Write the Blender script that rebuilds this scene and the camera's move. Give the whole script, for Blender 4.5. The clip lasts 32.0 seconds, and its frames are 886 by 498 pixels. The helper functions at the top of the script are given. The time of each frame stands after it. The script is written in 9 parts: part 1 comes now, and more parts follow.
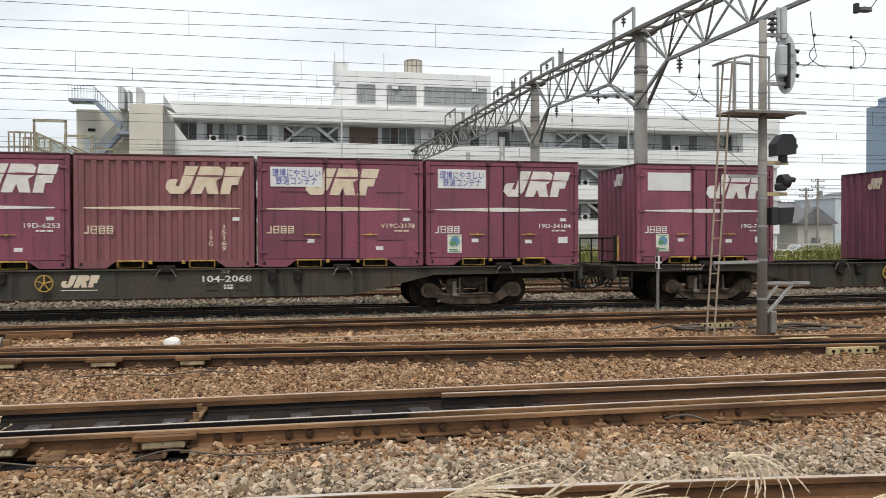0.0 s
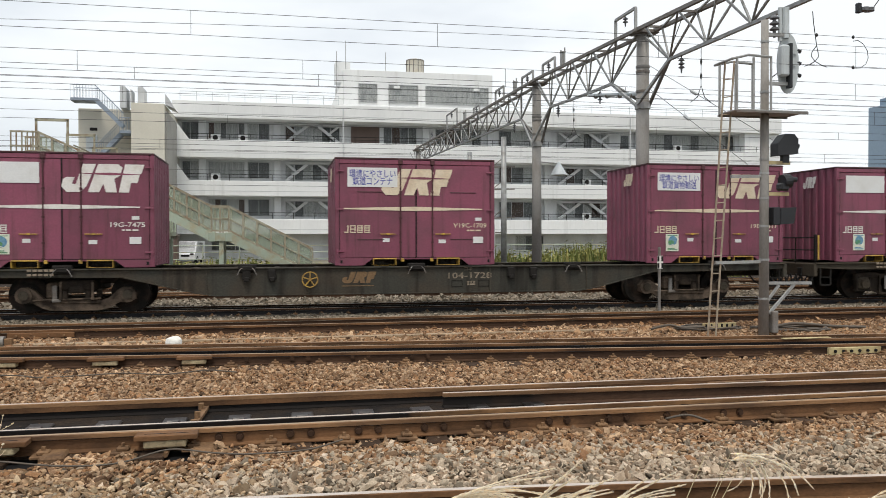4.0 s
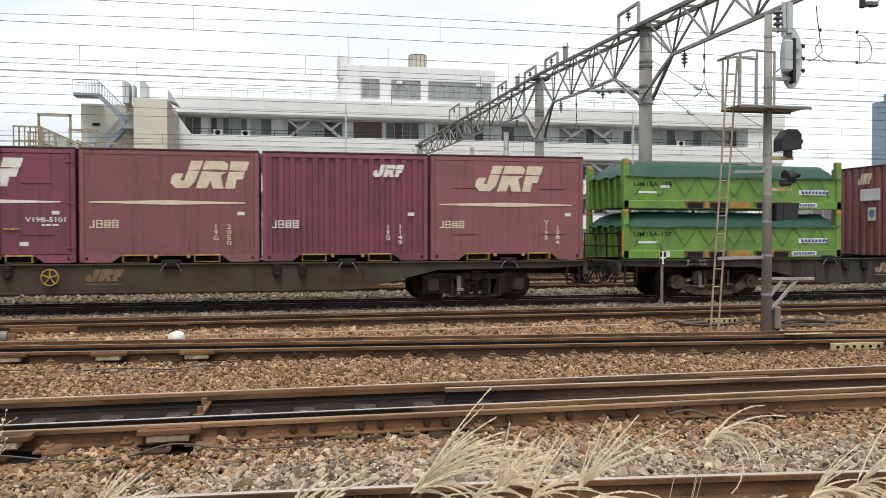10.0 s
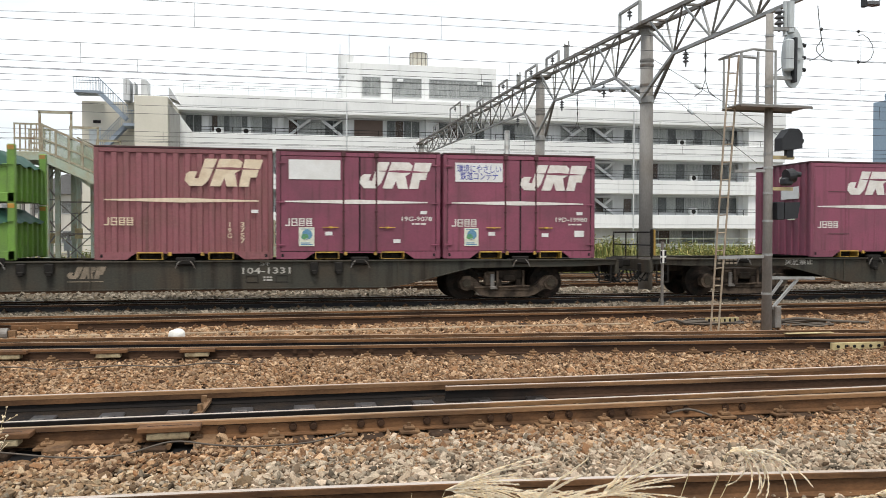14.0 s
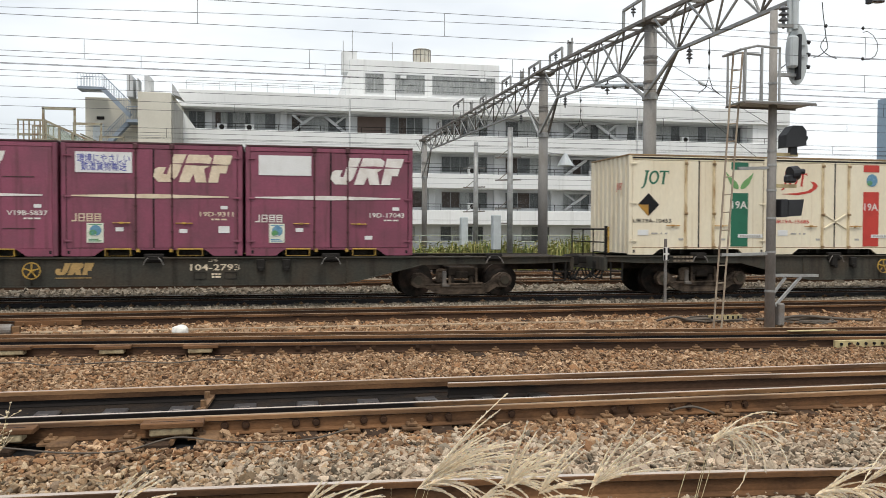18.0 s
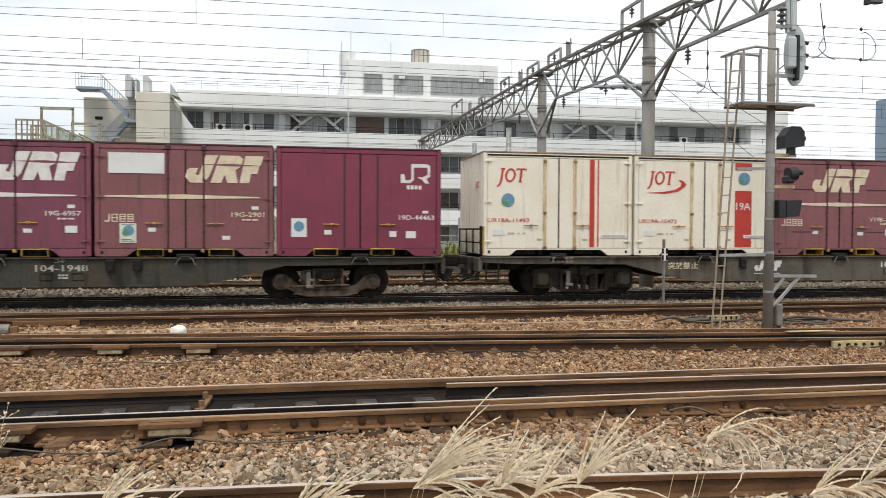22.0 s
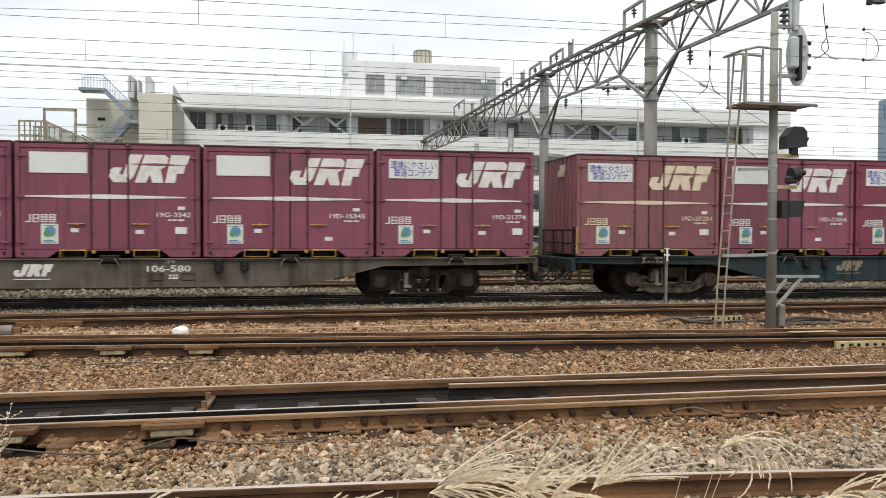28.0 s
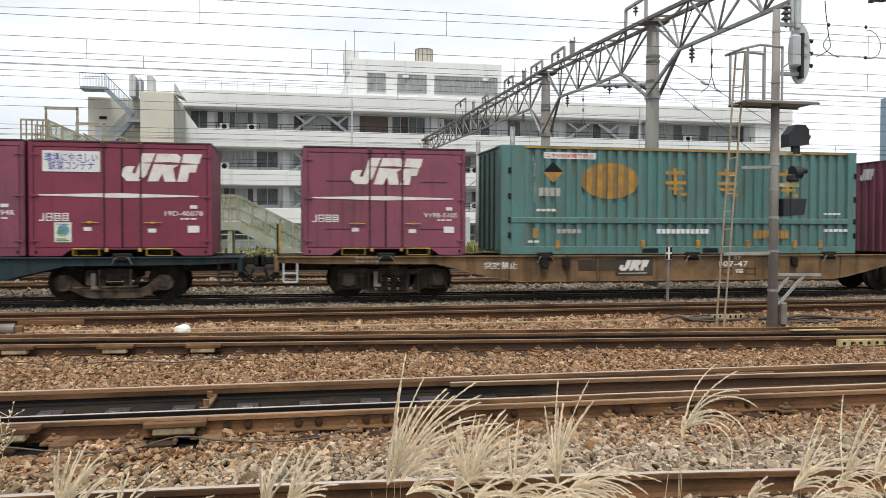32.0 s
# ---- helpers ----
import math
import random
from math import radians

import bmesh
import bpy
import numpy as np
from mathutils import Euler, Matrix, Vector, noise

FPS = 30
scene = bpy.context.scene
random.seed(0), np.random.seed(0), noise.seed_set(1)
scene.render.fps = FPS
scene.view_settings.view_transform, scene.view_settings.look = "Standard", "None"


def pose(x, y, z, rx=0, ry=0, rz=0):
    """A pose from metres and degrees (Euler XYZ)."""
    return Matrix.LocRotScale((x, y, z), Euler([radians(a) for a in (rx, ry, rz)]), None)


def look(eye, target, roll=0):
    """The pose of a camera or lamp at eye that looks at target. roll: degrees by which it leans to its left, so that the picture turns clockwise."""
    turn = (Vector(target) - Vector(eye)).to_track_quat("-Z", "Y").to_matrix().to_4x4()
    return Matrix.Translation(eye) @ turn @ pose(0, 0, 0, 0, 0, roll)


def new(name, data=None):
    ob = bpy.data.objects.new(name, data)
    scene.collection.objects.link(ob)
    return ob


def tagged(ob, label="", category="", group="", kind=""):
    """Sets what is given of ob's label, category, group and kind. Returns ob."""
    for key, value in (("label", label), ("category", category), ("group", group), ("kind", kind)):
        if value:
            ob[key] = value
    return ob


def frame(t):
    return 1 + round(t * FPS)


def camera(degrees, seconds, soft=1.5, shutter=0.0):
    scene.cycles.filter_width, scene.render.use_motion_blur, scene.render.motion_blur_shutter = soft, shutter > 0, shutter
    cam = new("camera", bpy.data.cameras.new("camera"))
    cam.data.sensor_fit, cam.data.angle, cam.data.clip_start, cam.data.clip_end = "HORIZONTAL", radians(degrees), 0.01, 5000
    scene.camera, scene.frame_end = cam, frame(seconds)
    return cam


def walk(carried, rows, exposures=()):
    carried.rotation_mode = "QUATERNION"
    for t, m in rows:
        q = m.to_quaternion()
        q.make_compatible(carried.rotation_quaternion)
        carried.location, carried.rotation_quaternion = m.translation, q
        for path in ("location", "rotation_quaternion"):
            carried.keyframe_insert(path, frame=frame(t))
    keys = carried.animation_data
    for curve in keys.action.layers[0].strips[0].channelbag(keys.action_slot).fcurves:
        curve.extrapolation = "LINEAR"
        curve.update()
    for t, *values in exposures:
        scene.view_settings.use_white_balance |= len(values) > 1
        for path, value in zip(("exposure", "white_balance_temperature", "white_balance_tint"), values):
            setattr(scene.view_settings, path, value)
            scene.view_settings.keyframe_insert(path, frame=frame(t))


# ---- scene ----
# ---- camera ----
EYE_Z = 1.606


def aim(yaw, pitch, roll):
    """Pose of the camera at its stand; yaw to the right of the tracks' normal."""
    return pose(0, 0, EYE_Z, 90 + pitch, 0, -yaw) @ pose(0, 0, 0, 0, 0, roll)


cam = camera(57.64, 32.0, soft=0.85, shutter=0.2)
# seconds, yaw, pitch, roll, metres that the train has run
RUN = [
    (0.0, 11.853, -0.707, -0.151, 0.000), (0.5, 11.846, -0.703, -0.151, 1.734), (1.0, 11.843, -0.664, -0.153, 3.499),
    (1.5, 11.840, -0.664, -0.161, 5.308), (2.0, 11.837, -0.688, -0.103, 7.131), (2.5, 11.813, -0.724, -0.064, 9.019),
    (3.0, 11.788, -0.749, -0.051, 10.999), (3.5, 11.756, -0.715, -0.076, 12.956), (5.5, 11.732, -0.862, -0.058, 20.990),
    (6.0, 11.739, -0.852, -0.043, 23.067), (6.5, 11.674, -0.936, -0.066, 25.158), (7.0, 11.677, -0.965, -0.012, 27.299),
    (7.5, 11.674, -0.975, -0.052, 29.460), (8.0, 11.656, -1.050, -0.053, 31.637), (8.5, 11.628, -1.039, -0.069, 33.880),
    (9.0, 11.620, -1.049, -0.083, 36.144), (9.5, 11.622, -1.050, -0.064, 38.421), (10.0, 11.576, -1.073, -0.041, 40.743),
    (10.5, 11.643, -1.064, -0.009, 43.089), (11.0, 11.656, -1.136, 0.084, 45.458), (11.5, 11.658, -1.135, 0.110, 47.876),
    (12.0, 11.657, -1.108, 0.093, 50.318), (12.5, 11.654, -1.126, 0.103, 52.772), (13.0, 11.610, -1.188, 0.094, 55.266),
    (13.5, 11.517, -1.205, 0.131, 57.782), (14.0, 11.542, -1.187, 0.123, 60.323), (14.5, 11.542, -1.215, 0.145, 62.920),
    (16.5, 11.443, -1.411, 0.145, 73.658), (17.0, 11.357, -1.408, 0.177, 76.377), (17.5, 11.354, -1.441, 0.195, 79.147),
    (18.0, 11.335, -1.419, 0.216, 81.950), (18.5, 11.328, -1.445, 0.191, 84.786), (19.0, 11.324, -1.458, 0.205, 87.653),
    (19.5, 11.327, -1.470, 0.206, 90.535), (20.0, 11.318, -1.468, 0.212, 93.449), (20.5, 11.323, -1.406, 0.178, 96.397),
    (21.0, 11.410, -1.149, 0.297, 99.385), (21.5, 11.536, -1.202, 0.324, 102.406), (22.0, 11.445, -1.391, 0.260, 105.399),
    (22.5, 11.312, -1.472, 0.195, 108.470), (23.0, 11.304, -1.411, 0.185, 111.565), (23.5, 11.330, -1.275, 0.173, 114.705),
    (24.0, 11.380, -1.313, 0.137, 117.829), (24.5, 11.300, -1.480, 0.205, 121.001), (25.0, 11.253, -1.478, 0.239, 124.199),
    (25.5, 11.232, -1.467, 0.221, 127.417), (27.5, 11.274, -1.343, 0.208, 140.659), (28.0, 11.281, -1.346, 0.211, 143.995),
    (28.5, 11.266, -1.365, 0.215, 147.353), (29.0, 11.261, -1.351, 0.202, 150.725), (29.5, 11.245, -1.394, 0.214, 154.102),
    (30.0, 11.236, -1.361, 0.177, 157.339), (30.5, 11.214, -1.409, 0.204, 160.807), (31.0, 11.203, -1.453, 0.184, 164.259),
    (31.5, 11.177, -1.475, 0.169, 167.745), (32.0, 11.172, -1.459, 0.175, 171.273)]
EXPOSURES = [(0, 0.12), (8.0, 0.11), (11.0, 0.28), (13.0, 0.34), (15.0, 0.35), (17.0, 0.16), (18.0, 0.14), (19.0, -0.08), (20.0, -0.2), (20.4, -0.12), (21.0, 0.14), (22.0, 0.2), (23.0, -0.1), (24.5, 0.15), (32, 0.2)]
walk(cam, [(t, aim(y, p, r)) for t, y, p, r, s in RUN], EXPOSURES)

# ---- world and sun: bright thin overcast ----
SUN_EL, SUN_AZ = radians(65), radians(200)
world = bpy.data.worlds.new("sky")
scene.world = world
world.use_nodes = True
wn, wl = world.node_tree.nodes, world.node_tree.links
wn.clear()
w_out = wn.new("ShaderNodeOutputWorld")
w_bg = wn.new("ShaderNodeBackground")
w_sky = wn.new("ShaderNodeTexSky")
w_sky.sky_type = "NISHITA"
w_sky.sun_disc = False
w_sky.sun_elevation, w_sky.sun_rotation = SUN_EL, SUN_AZ
w_sky.air_density, w_sky.dust_density = 1.0, 3.0
w_co = wn.new("ShaderNodeTexCoord")
w_map = wn.new("ShaderNodeMapping")
w_map.inputs["Scale"].default_value = (1.0, 1.0, 3.2)
w_noise = wn.new("ShaderNodeTexNoise")
w_noise.inputs["Scale"].default_value = 1.7
w_noise.inputs["Detail"].default_value = 6
w_ramp = wn.new("ShaderNodeValToRGB")
w_ramp.color_ramp.elements[0].position, w_ramp.color_ramp.elements[0].color = 0.3, (0.45, 0.45, 0.45, 1)
w_ramp.color_ramp.elements[1].position, w_ramp.color_ramp.elements[1].color = 0.62, (0.97, 0.97, 0.97, 1)
w_mix = wn.new("ShaderNodeMix")
w_mix.data_type = "RGBA"
w_mix.inputs[7].default_value = (9.3, 9.7, 10.0, 1)
wl.new(w_co.outputs["Generated"], w_map.inputs["Vector"])
wl.new(w_map.outputs["Vector"], w_noise.inputs["Vector"])
w_sep = wn.new("ShaderNodeSeparateXYZ")
w_thick = wn.new("ShaderNodeMath")
w_thick.operation = "MULTIPLY_ADD"
w_thick.inputs[1].default_value = 0.26
w_shift = wn.new("ShaderNodeMath")
w_shift.operation = "ADD"
w_shift.inputs[1].default_value = -0.03
wl.new(w_co.outputs["Generated"], w_sep.inputs[0])
wl.new(w_sep.outputs["X"], w_thick.inputs[0])
wl.new(w_noise.outputs["Fac"], w_thick.inputs[2])
wl.new(w_thick.outputs[0], w_shift.inputs[0])
wl.new(w_shift.outputs[0], w_ramp.inputs["Fac"])
wl.new(w_ramp.outputs["Color"], w_mix.inputs[0])
wl.new(w_sky.outputs["Color"], w_mix.inputs[6])
wl.new(w_mix.outputs[2], w_bg.inputs["Color"])
w_bg.inputs["Strength"].default_value = 0.1
wl.new(w_bg.outputs["Background"], w_out.inputs["Surface"])
sun = new("sun", bpy.data.lights.new("sun", "SUN"))
sun.data.energy, sun.data.angle, sun.data.color = 2.0, radians(16), (1.0, 0.94, 0.85)
sun.matrix_world = look((0, 0, 40), (6, 17, 0))

# ---- materials ----
def material(name, color, rough=0.6, metal=0.0, vary=0.25, scale=3.0, grain=40.0, bump=0.15, second=None, stain=0.4, spread=0.0,
             stretch=(1, 1, 1), glow=None, lo=0.42, hi=0.7, streak=None, scuff=None):
    """A surface with broad stains, fine grain and relief. second: the stain's colour; spread: change from object to object."""
    m = bpy.data.materials.new(name)
    m.use_nodes = True
    n, l = m.node_tree.nodes, m.node_tree.links
    b = n["Principled BSDF"]
    b.inputs["Roughness"].default_value, b.inputs["Metallic"].default_value = rough, metal
    co = n.new("ShaderNodeTexCoord")
    mp = n.new("ShaderNodeMapping")
    mp.inputs["Scale"].default_value = stretch
    l.new(co.outputs["Object"], mp.inputs["Vector"])
    vec = mp.outputs["Vector"]
    info = n.new("ShaderNodeObjectInfo")
    shift = n.new("ShaderNodeVectorMath")
    shift.operation = "ADD"
    push = n.new("ShaderNodeMath")
    push.operation = "MULTIPLY"
    push.inputs[1].default_value = 37.0
    l.new(info.outputs["Random"], push.inputs[0])
    l.new(vec, shift.inputs[0])
    l.new(push.outputs[0], shift.inputs[1])
    vec = shift.outputs["Vector"]
    big = n.new("ShaderNodeTexNoise")
    big.inputs["Scale"].default_value, big.inputs["Detail"].default_value = scale, 5
    fine = n.new("ShaderNodeTexNoise")
    fine.inputs["Scale"].default_value, fine.inputs["Detail"].default_value = grain, 3
    l.new(vec, big.inputs["Vector"])
    l.new(vec, fine.inputs["Vector"])
    ramp = n.new("ShaderNodeValToRGB")
    ramp.color_ramp.elements[0].position, ramp.color_ramp.elements[1].position = lo, hi
    ramp.color_ramp.elements[0].color = (0, 0, 0, 1)
    ramp.color_ramp.elements[1].color = (stain, stain, stain, 1)
    l.new(big.outputs["Fac"], ramp.inputs["Fac"])
    mix = n.new("ShaderNodeMix")
    mix.data_type = "RGBA"
    mix.inputs[6].default_value = (*color, 1)
    mix.inputs[7].default_value = (*(second or [c * 0.6 for c in color]), 1)
    l.new(ramp.outputs["Color"], mix.inputs[0])
    paint = mix.outputs[2]
    # runs of dirt down the sides and small scuffs, each (colour, amount, size in runs a metre, threshold)
    for worn, squash in ((streak, (1, 1, 0.06)), (scuff, (1, 1, 1.6))):
        if worn:
            tint, amount, per_m, cut = worn
            ms, ns, rs, xs = n.new("ShaderNodeMapping"), n.new("ShaderNodeTexNoise"), n.new("ShaderNodeMapRange"), n.new("ShaderNodeMix")
            ms.inputs["Scale"].default_value = squash
            ns.inputs["Scale"].default_value, ns.inputs["Detail"].default_value, ns.inputs["Roughness"].default_value = per_m, 4, 0.6
            rs.inputs["From Min"].default_value, rs.inputs["From Max"].default_value, rs.inputs["To Max"].default_value = cut, cut + 0.16, amount
            l.new(vec, ms.inputs["Vector"])
            l.new(ms.outputs["Vector"], ns.inputs["Vector"])
            l.new(ns.outputs["Fac"], rs.inputs["Value"])
            xs.data_type = "RGBA"
            l.new(rs.outputs["Result"], xs.inputs[0])
            l.new(paint, xs.inputs[6])
            xs.inputs[7].default_value = (*tint, 1)
            paint = xs.outputs[2]
    hsv = n.new("ShaderNodeHueSaturation")
    l.new(paint, hsv.inputs["Color"])
    rng = n.new("ShaderNodeMapRange")
    rng.inputs["From Min"].default_value, rng.inputs["From Max"].default_value = 0.25, 0.75
    rng.inputs["To Min"].default_value, rng.inputs["To Max"].default_value = 1 - vary, 1 + vary
    l.new(fine.outputs["Fac"], rng.inputs["Value"])
    val = rng.outputs["Result"]
    if spread:
        r2 = n.new("ShaderNodeMapRange")
        r2.inputs["To Min"].default_value, r2.inputs["To Max"].default_value = 1 - spread, 1 + spread
        l.new(info.outputs["Random"], r2.inputs["Value"])
        mul = n.new("ShaderNodeMath")
        mul.operation = "MULTIPLY"
        l.new(val, mul.inputs[0])
        l.new(r2.outputs["Result"], mul.inputs[1])
        val = mul.outputs[0]
    l.new(val, hsv.inputs["Value"])
    l.new(hsv.outputs["Color"], b.inputs["Base Color"])
    rr = n.new("ShaderNodeMapRange")
    rr.inputs["To Min"].default_value, rr.inputs["To Max"].default_value = max(rough - 0.12, 0.02), min(rough + 0.12, 1)
    l.new(big.outputs["Fac"], rr.inputs["Value"])
    l.new(rr.outputs["Result"], b.inputs["Roughness"])
    if bump:
        bp = n.new("ShaderNodeBump")
        bp.inputs["Strength"].default_value, bp.inputs["Distance"].default_value = bump, 0.01
        l.new(fine.outputs["Fac"], bp.inputs["Height"])
        l.new(bp.outputs["Normal"], b.inputs["Normal"])
    if glow:
        b.inputs["Emission Color"].default_value, b.inputs["Emission Strength"].default_value = (*glow[:3], 1), glow[3]
    return m


def island_material(name, colors, rough=0.85, grain=60, bump=0.4, vary=0.2):
    """Loose pieces in one mesh, each with a colour of its own out of a ramp."""
    m = material(name, colors[0], rough=rough, grain=grain, bump=bump, vary=vary, scale=1.2)
    n, l = m.node_tree.nodes, m.node_tree.links
    geo = n.new("ShaderNodeNewGeometry")
    ramp = n.new("ShaderNodeValToRGB")
    ramp.color_ramp.interpolation = "LINEAR"
    while len(ramp.color_ramp.elements) < len(colors):
        ramp.color_ramp.elements.new(0.5)
    for i, c in enumerate(colors):
        e = ramp.color_ramp.elements[i]
        e.position, e.color = i / (len(colors) - 1), (*c, 1)
    l.new(geo.outputs["Random Per Island"], ramp.inputs["Fac"])
    hsv = next(x for x in n if x.type == "HUE_SAT")
    l.new(ramp.outputs["Color"], hsv.inputs["Color"])
    return m


MAROON = material("maroon_paint", (0.222, 0.057, 0.096), 0.5, vary=0.1, scale=1.3, grain=25, bump=0.04, second=(0.152, 0.051, 0.073), stain=0.9, spread=0.16, streak=((0.085, 0.03, 0.034), 0.6, 9, 0.54), scuff=((0.21, 0.1, 0.1), 0.5, 7, 0.64))
MAROON_BROWN = material("faded_maroon_paint", (0.235, 0.084, 0.096), 0.6, vary=0.12, scale=1.6, grain=25, bump=0.05, second=(0.19, 0.08, 0.078), stain=0.9, spread=0.1, streak=((0.1, 0.05, 0.042), 0.6, 9, 0.54), scuff=((0.23, 0.13, 0.11), 0.5, 7, 0.62))
MAROON_FRESH = material("fresh_maroon_paint", (0.205, 0.031, 0.064), 0.42, vary=0.06, scale=1.2, grain=25, bump=0.03, second=(0.145, 0.027, 0.048), stain=0.6, spread=0.05, streak=((0.1, 0.022, 0.03), 0.45, 9, 0.57))
MAROON_DARK = material("dark_maroon_steel", (0.06, 0.018, 0.022), 0.6, vary=0.2, scale=4, stain=0.8, second=(0.05, 0.03, 0.025))
WHITE_DECAL = material("white_lettering", (0.74, 0.72, 0.68), 0.6, vary=0.08, scale=5, grain=30, bump=0.0, second=(0.5, 0.44, 0.38), stain=0.5)
CREAM_DECAL = material("yellowed_lettering", (0.7, 0.6, 0.45), 0.6, vary=0.1, scale=5, grain=30, bump=0.0, second=(0.55, 0.42, 0.28), stain=0.6)
GREY_DECAL = material("faded_lettering", (0.42, 0.4, 0.36), 0.7, vary=0.2, scale=6, bump=0.0)
TAN_DECAL = material("rusty_lettering", (0.42, 0.27, 0.1), 0.7, vary=0.2, scale=6, bump=0.0)
FADED_BEIGE = material("faded_beige_lettering", (0.27, 0.215, 0.155), 0.8, vary=0.3, scale=6, bump=0.0, second=(0.1, 0.085, 0.065), stain=0.8)
FADED_TAN = material("worn_tan_lettering", (0.19, 0.115, 0.055), 0.8, vary=0.3, scale=6, bump=0.0)
BLUE_PRINT = material("blue_print", (0.08, 0.09, 0.35), 0.6, vary=0.1, bump=0.0)
PALE_PANEL = material("white_sign_plate", (0.72, 0.73, 0.72), 0.5, vary=0.05, scale=3, bump=0.02, second=(0.55, 0.54, 0.5), stain=0.4)
YELLOW = material("yellow_paint", (0.5, 0.31, 0.05), 0.6, vary=0.15, scale=7, second=(0.16, 0.09, 0.04), stain=0.8)
STICKER = material("pale_sticker", (0.7, 0.72, 0.6), 0.5, vary=0.08, scale=9, bump=0.0)
STICKER_BLUE = material("blue_print_on_sticker", (0.1, 0.24, 0.38), 0.5, vary=0.2, scale=16, grain=25, bump=0.0, second=(0.2, 0.36, 0.42), stain=0.6)
STICKER_GREEN = material("green_print", (0.1, 0.27, 0.09), 0.5, vary=0.3, scale=14, grain=25, bump=0.0, second=(0.08, 0.25, 0.26), stain=0.9)
CREAM = material("cream_paint", (0.8, 0.73, 0.56), 0.5, vary=0.05, scale=1.5, grain=20, bump=0.03, second=(0.68, 0.57, 0.39), stain=0.5, stretch=(1, 1, 0.35), streak=((0.48, 0.34, 0.17), 0.6, 7, 0.58), scuff=((0.4, 0.27, 0.14), 0.5, 9, 0.68))
IVORY = material("ivory_paint", (0.84, 0.79, 0.67), 0.45, vary=0.05, scale=1.5, grain=20, bump=0.03, second=(0.72, 0.63, 0.48), stain=0.45, streak=((0.55, 0.42, 0.25), 0.5, 7, 0.58), scuff=((0.45, 0.32, 0.18), 0.5, 9, 0.69))
CREAM_DARK = material("brown_stained_steel", (0.3, 0.2, 0.09), 0.6, vary=0.3, scale=5, second=(0.12, 0.07, 0.04), stain=0.8)
CREAM_STREAK = material("rust_streaked_cream_bar", (0.66, 0.54, 0.34), 0.6, vary=0.15, scale=5, grain=25, bump=0.05, second=(0.3, 0.17, 0.055), stain=0.95, stretch=(3, 1, 0.5))
RED_PAINT = material("red_paint", (0.52, 0.04, 0.025), 0.45, vary=0.06, bump=0.02)
GREEN_PAINT = material("dark_green_paint", (0.01, 0.14, 0.075), 0.45, vary=0.06, bump=0.02)
GREEN_LIGHT = material("light_green_paint", (0.16, 0.36, 0.12), 0.45, vary=0.08, bump=0.02)
BLACK_PAINT = material("black_paint", (0.015, 0.015, 0.016), 0.5, vary=0.2, bump=0.03)
POCKET = material("dim_pocket_steel", (0.055, 0.05, 0.042), 0.8, vary=0.4, scale=7, bump=0.1, second=(0.015, 0.013, 0.012), stain=0.95)
LIME = material("lime_green_paint", (0.15, 0.3, 0.045), 0.5, vary=0.12, scale=1.6, bump=0.04, second=(0.11, 0.19, 0.05), stain=0.8, streak=((0.085, 0.11, 0.045), 0.6, 5, 0.54), scuff=((0.16, 0.1, 0.05), 0.6, 5, 0.66))
TARP = material("dark_green_tarpaulin", (0.011, 0.062, 0.04), 0.6, vary=0.15, scale=2.5, grain=14, bump=0.3, second=(0.018, 0.082, 0.058), stain=0.7)
TEAL = material("teal_paint", (0.085, 0.205, 0.195), 0.55, vary=0.12, scale=1.6, grain=20, bump=0.05, second=(0.1, 0.13, 0.105), stain=0.85, stretch=(4, 1, 0.4), streak=((0.085, 0.085, 0.07), 0.6, 7, 0.55))
AMBER = material("amber_paint", (0.44, 0.23, 0.03), 0.55, vary=0.15, scale=4, bump=0.03, second=(0.22, 0.13, 0.05), stain=0.8)
# darker copy of the amber, for the oval where the ribs shade it
AMBER_SHADE = material("dim_amber_paint", (0.26, 0.15, 0.04), 0.6, vary=0.15, scale=4, bump=0.03, second=(0.14, 0.11, 0.06), stain=0.8)
FRAME_GREEN = material("grimy_grey_green_steel", (0.057, 0.055, 0.045), 0.75, vary=0.2, scale=1.6, grain=30, bump=0.1, second=(0.075, 0.058, 0.042), stain=0.85, spread=0.18, streak=((0.016, 0.014, 0.012), 0.7, 3.5, 0.52), scuff=((0.085, 0.07, 0.05), 0.5, 5, 0.62))
FRAME_BLUE = material("grimy_blue_steel", (0.026, 0.045, 0.053), 0.7, vary=0.2, scale=1.8, grain=30, bump=0.1, second=(0.045, 0.042, 0.034), stain=0.85, streak=((0.014, 0.015, 0.015), 0.7, 3.5, 0.52), scuff=((0.02, 0.06, 0.1), 0.6, 3, 0.58))
FRAME_TAN = material("grimy_tan_steel", (0.22, 0.135, 0.07), 0.7, vary=0.15, scale=1.6, grain=30, bump=0.1, second=(0.075, 0.05, 0.032), stain=0.85, streak=((0.04, 0.028, 0.02), 0.7, 3.5, 0.52))
FRAME_GREY = material("grimy_grey_steel", (0.068, 0.058, 0.043), 0.75, vary=0.18, scale=1.6, grain=30, bump=0.1, second=(0.05, 0.036, 0.025), stain=0.85)
FRAME_PALE = material("rust_stained_grey_steel", (0.125, 0.11, 0.088), 0.75, vary=0.18, scale=1.4, grain=30, bump=0.1, second=(0.062, 0.048, 0.034), stain=0.85, streak=((0.03, 0.024, 0.018), 0.7, 3.5, 0.52))
BOGIE = material("brake_dust_steel", (0.028, 0.022, 0.017), 0.85, vary=0.35, scale=4, grain=40, bump=0.25, second=(0.06, 0.045, 0.033), stain=0.9, lo=0.45, hi=0.65)
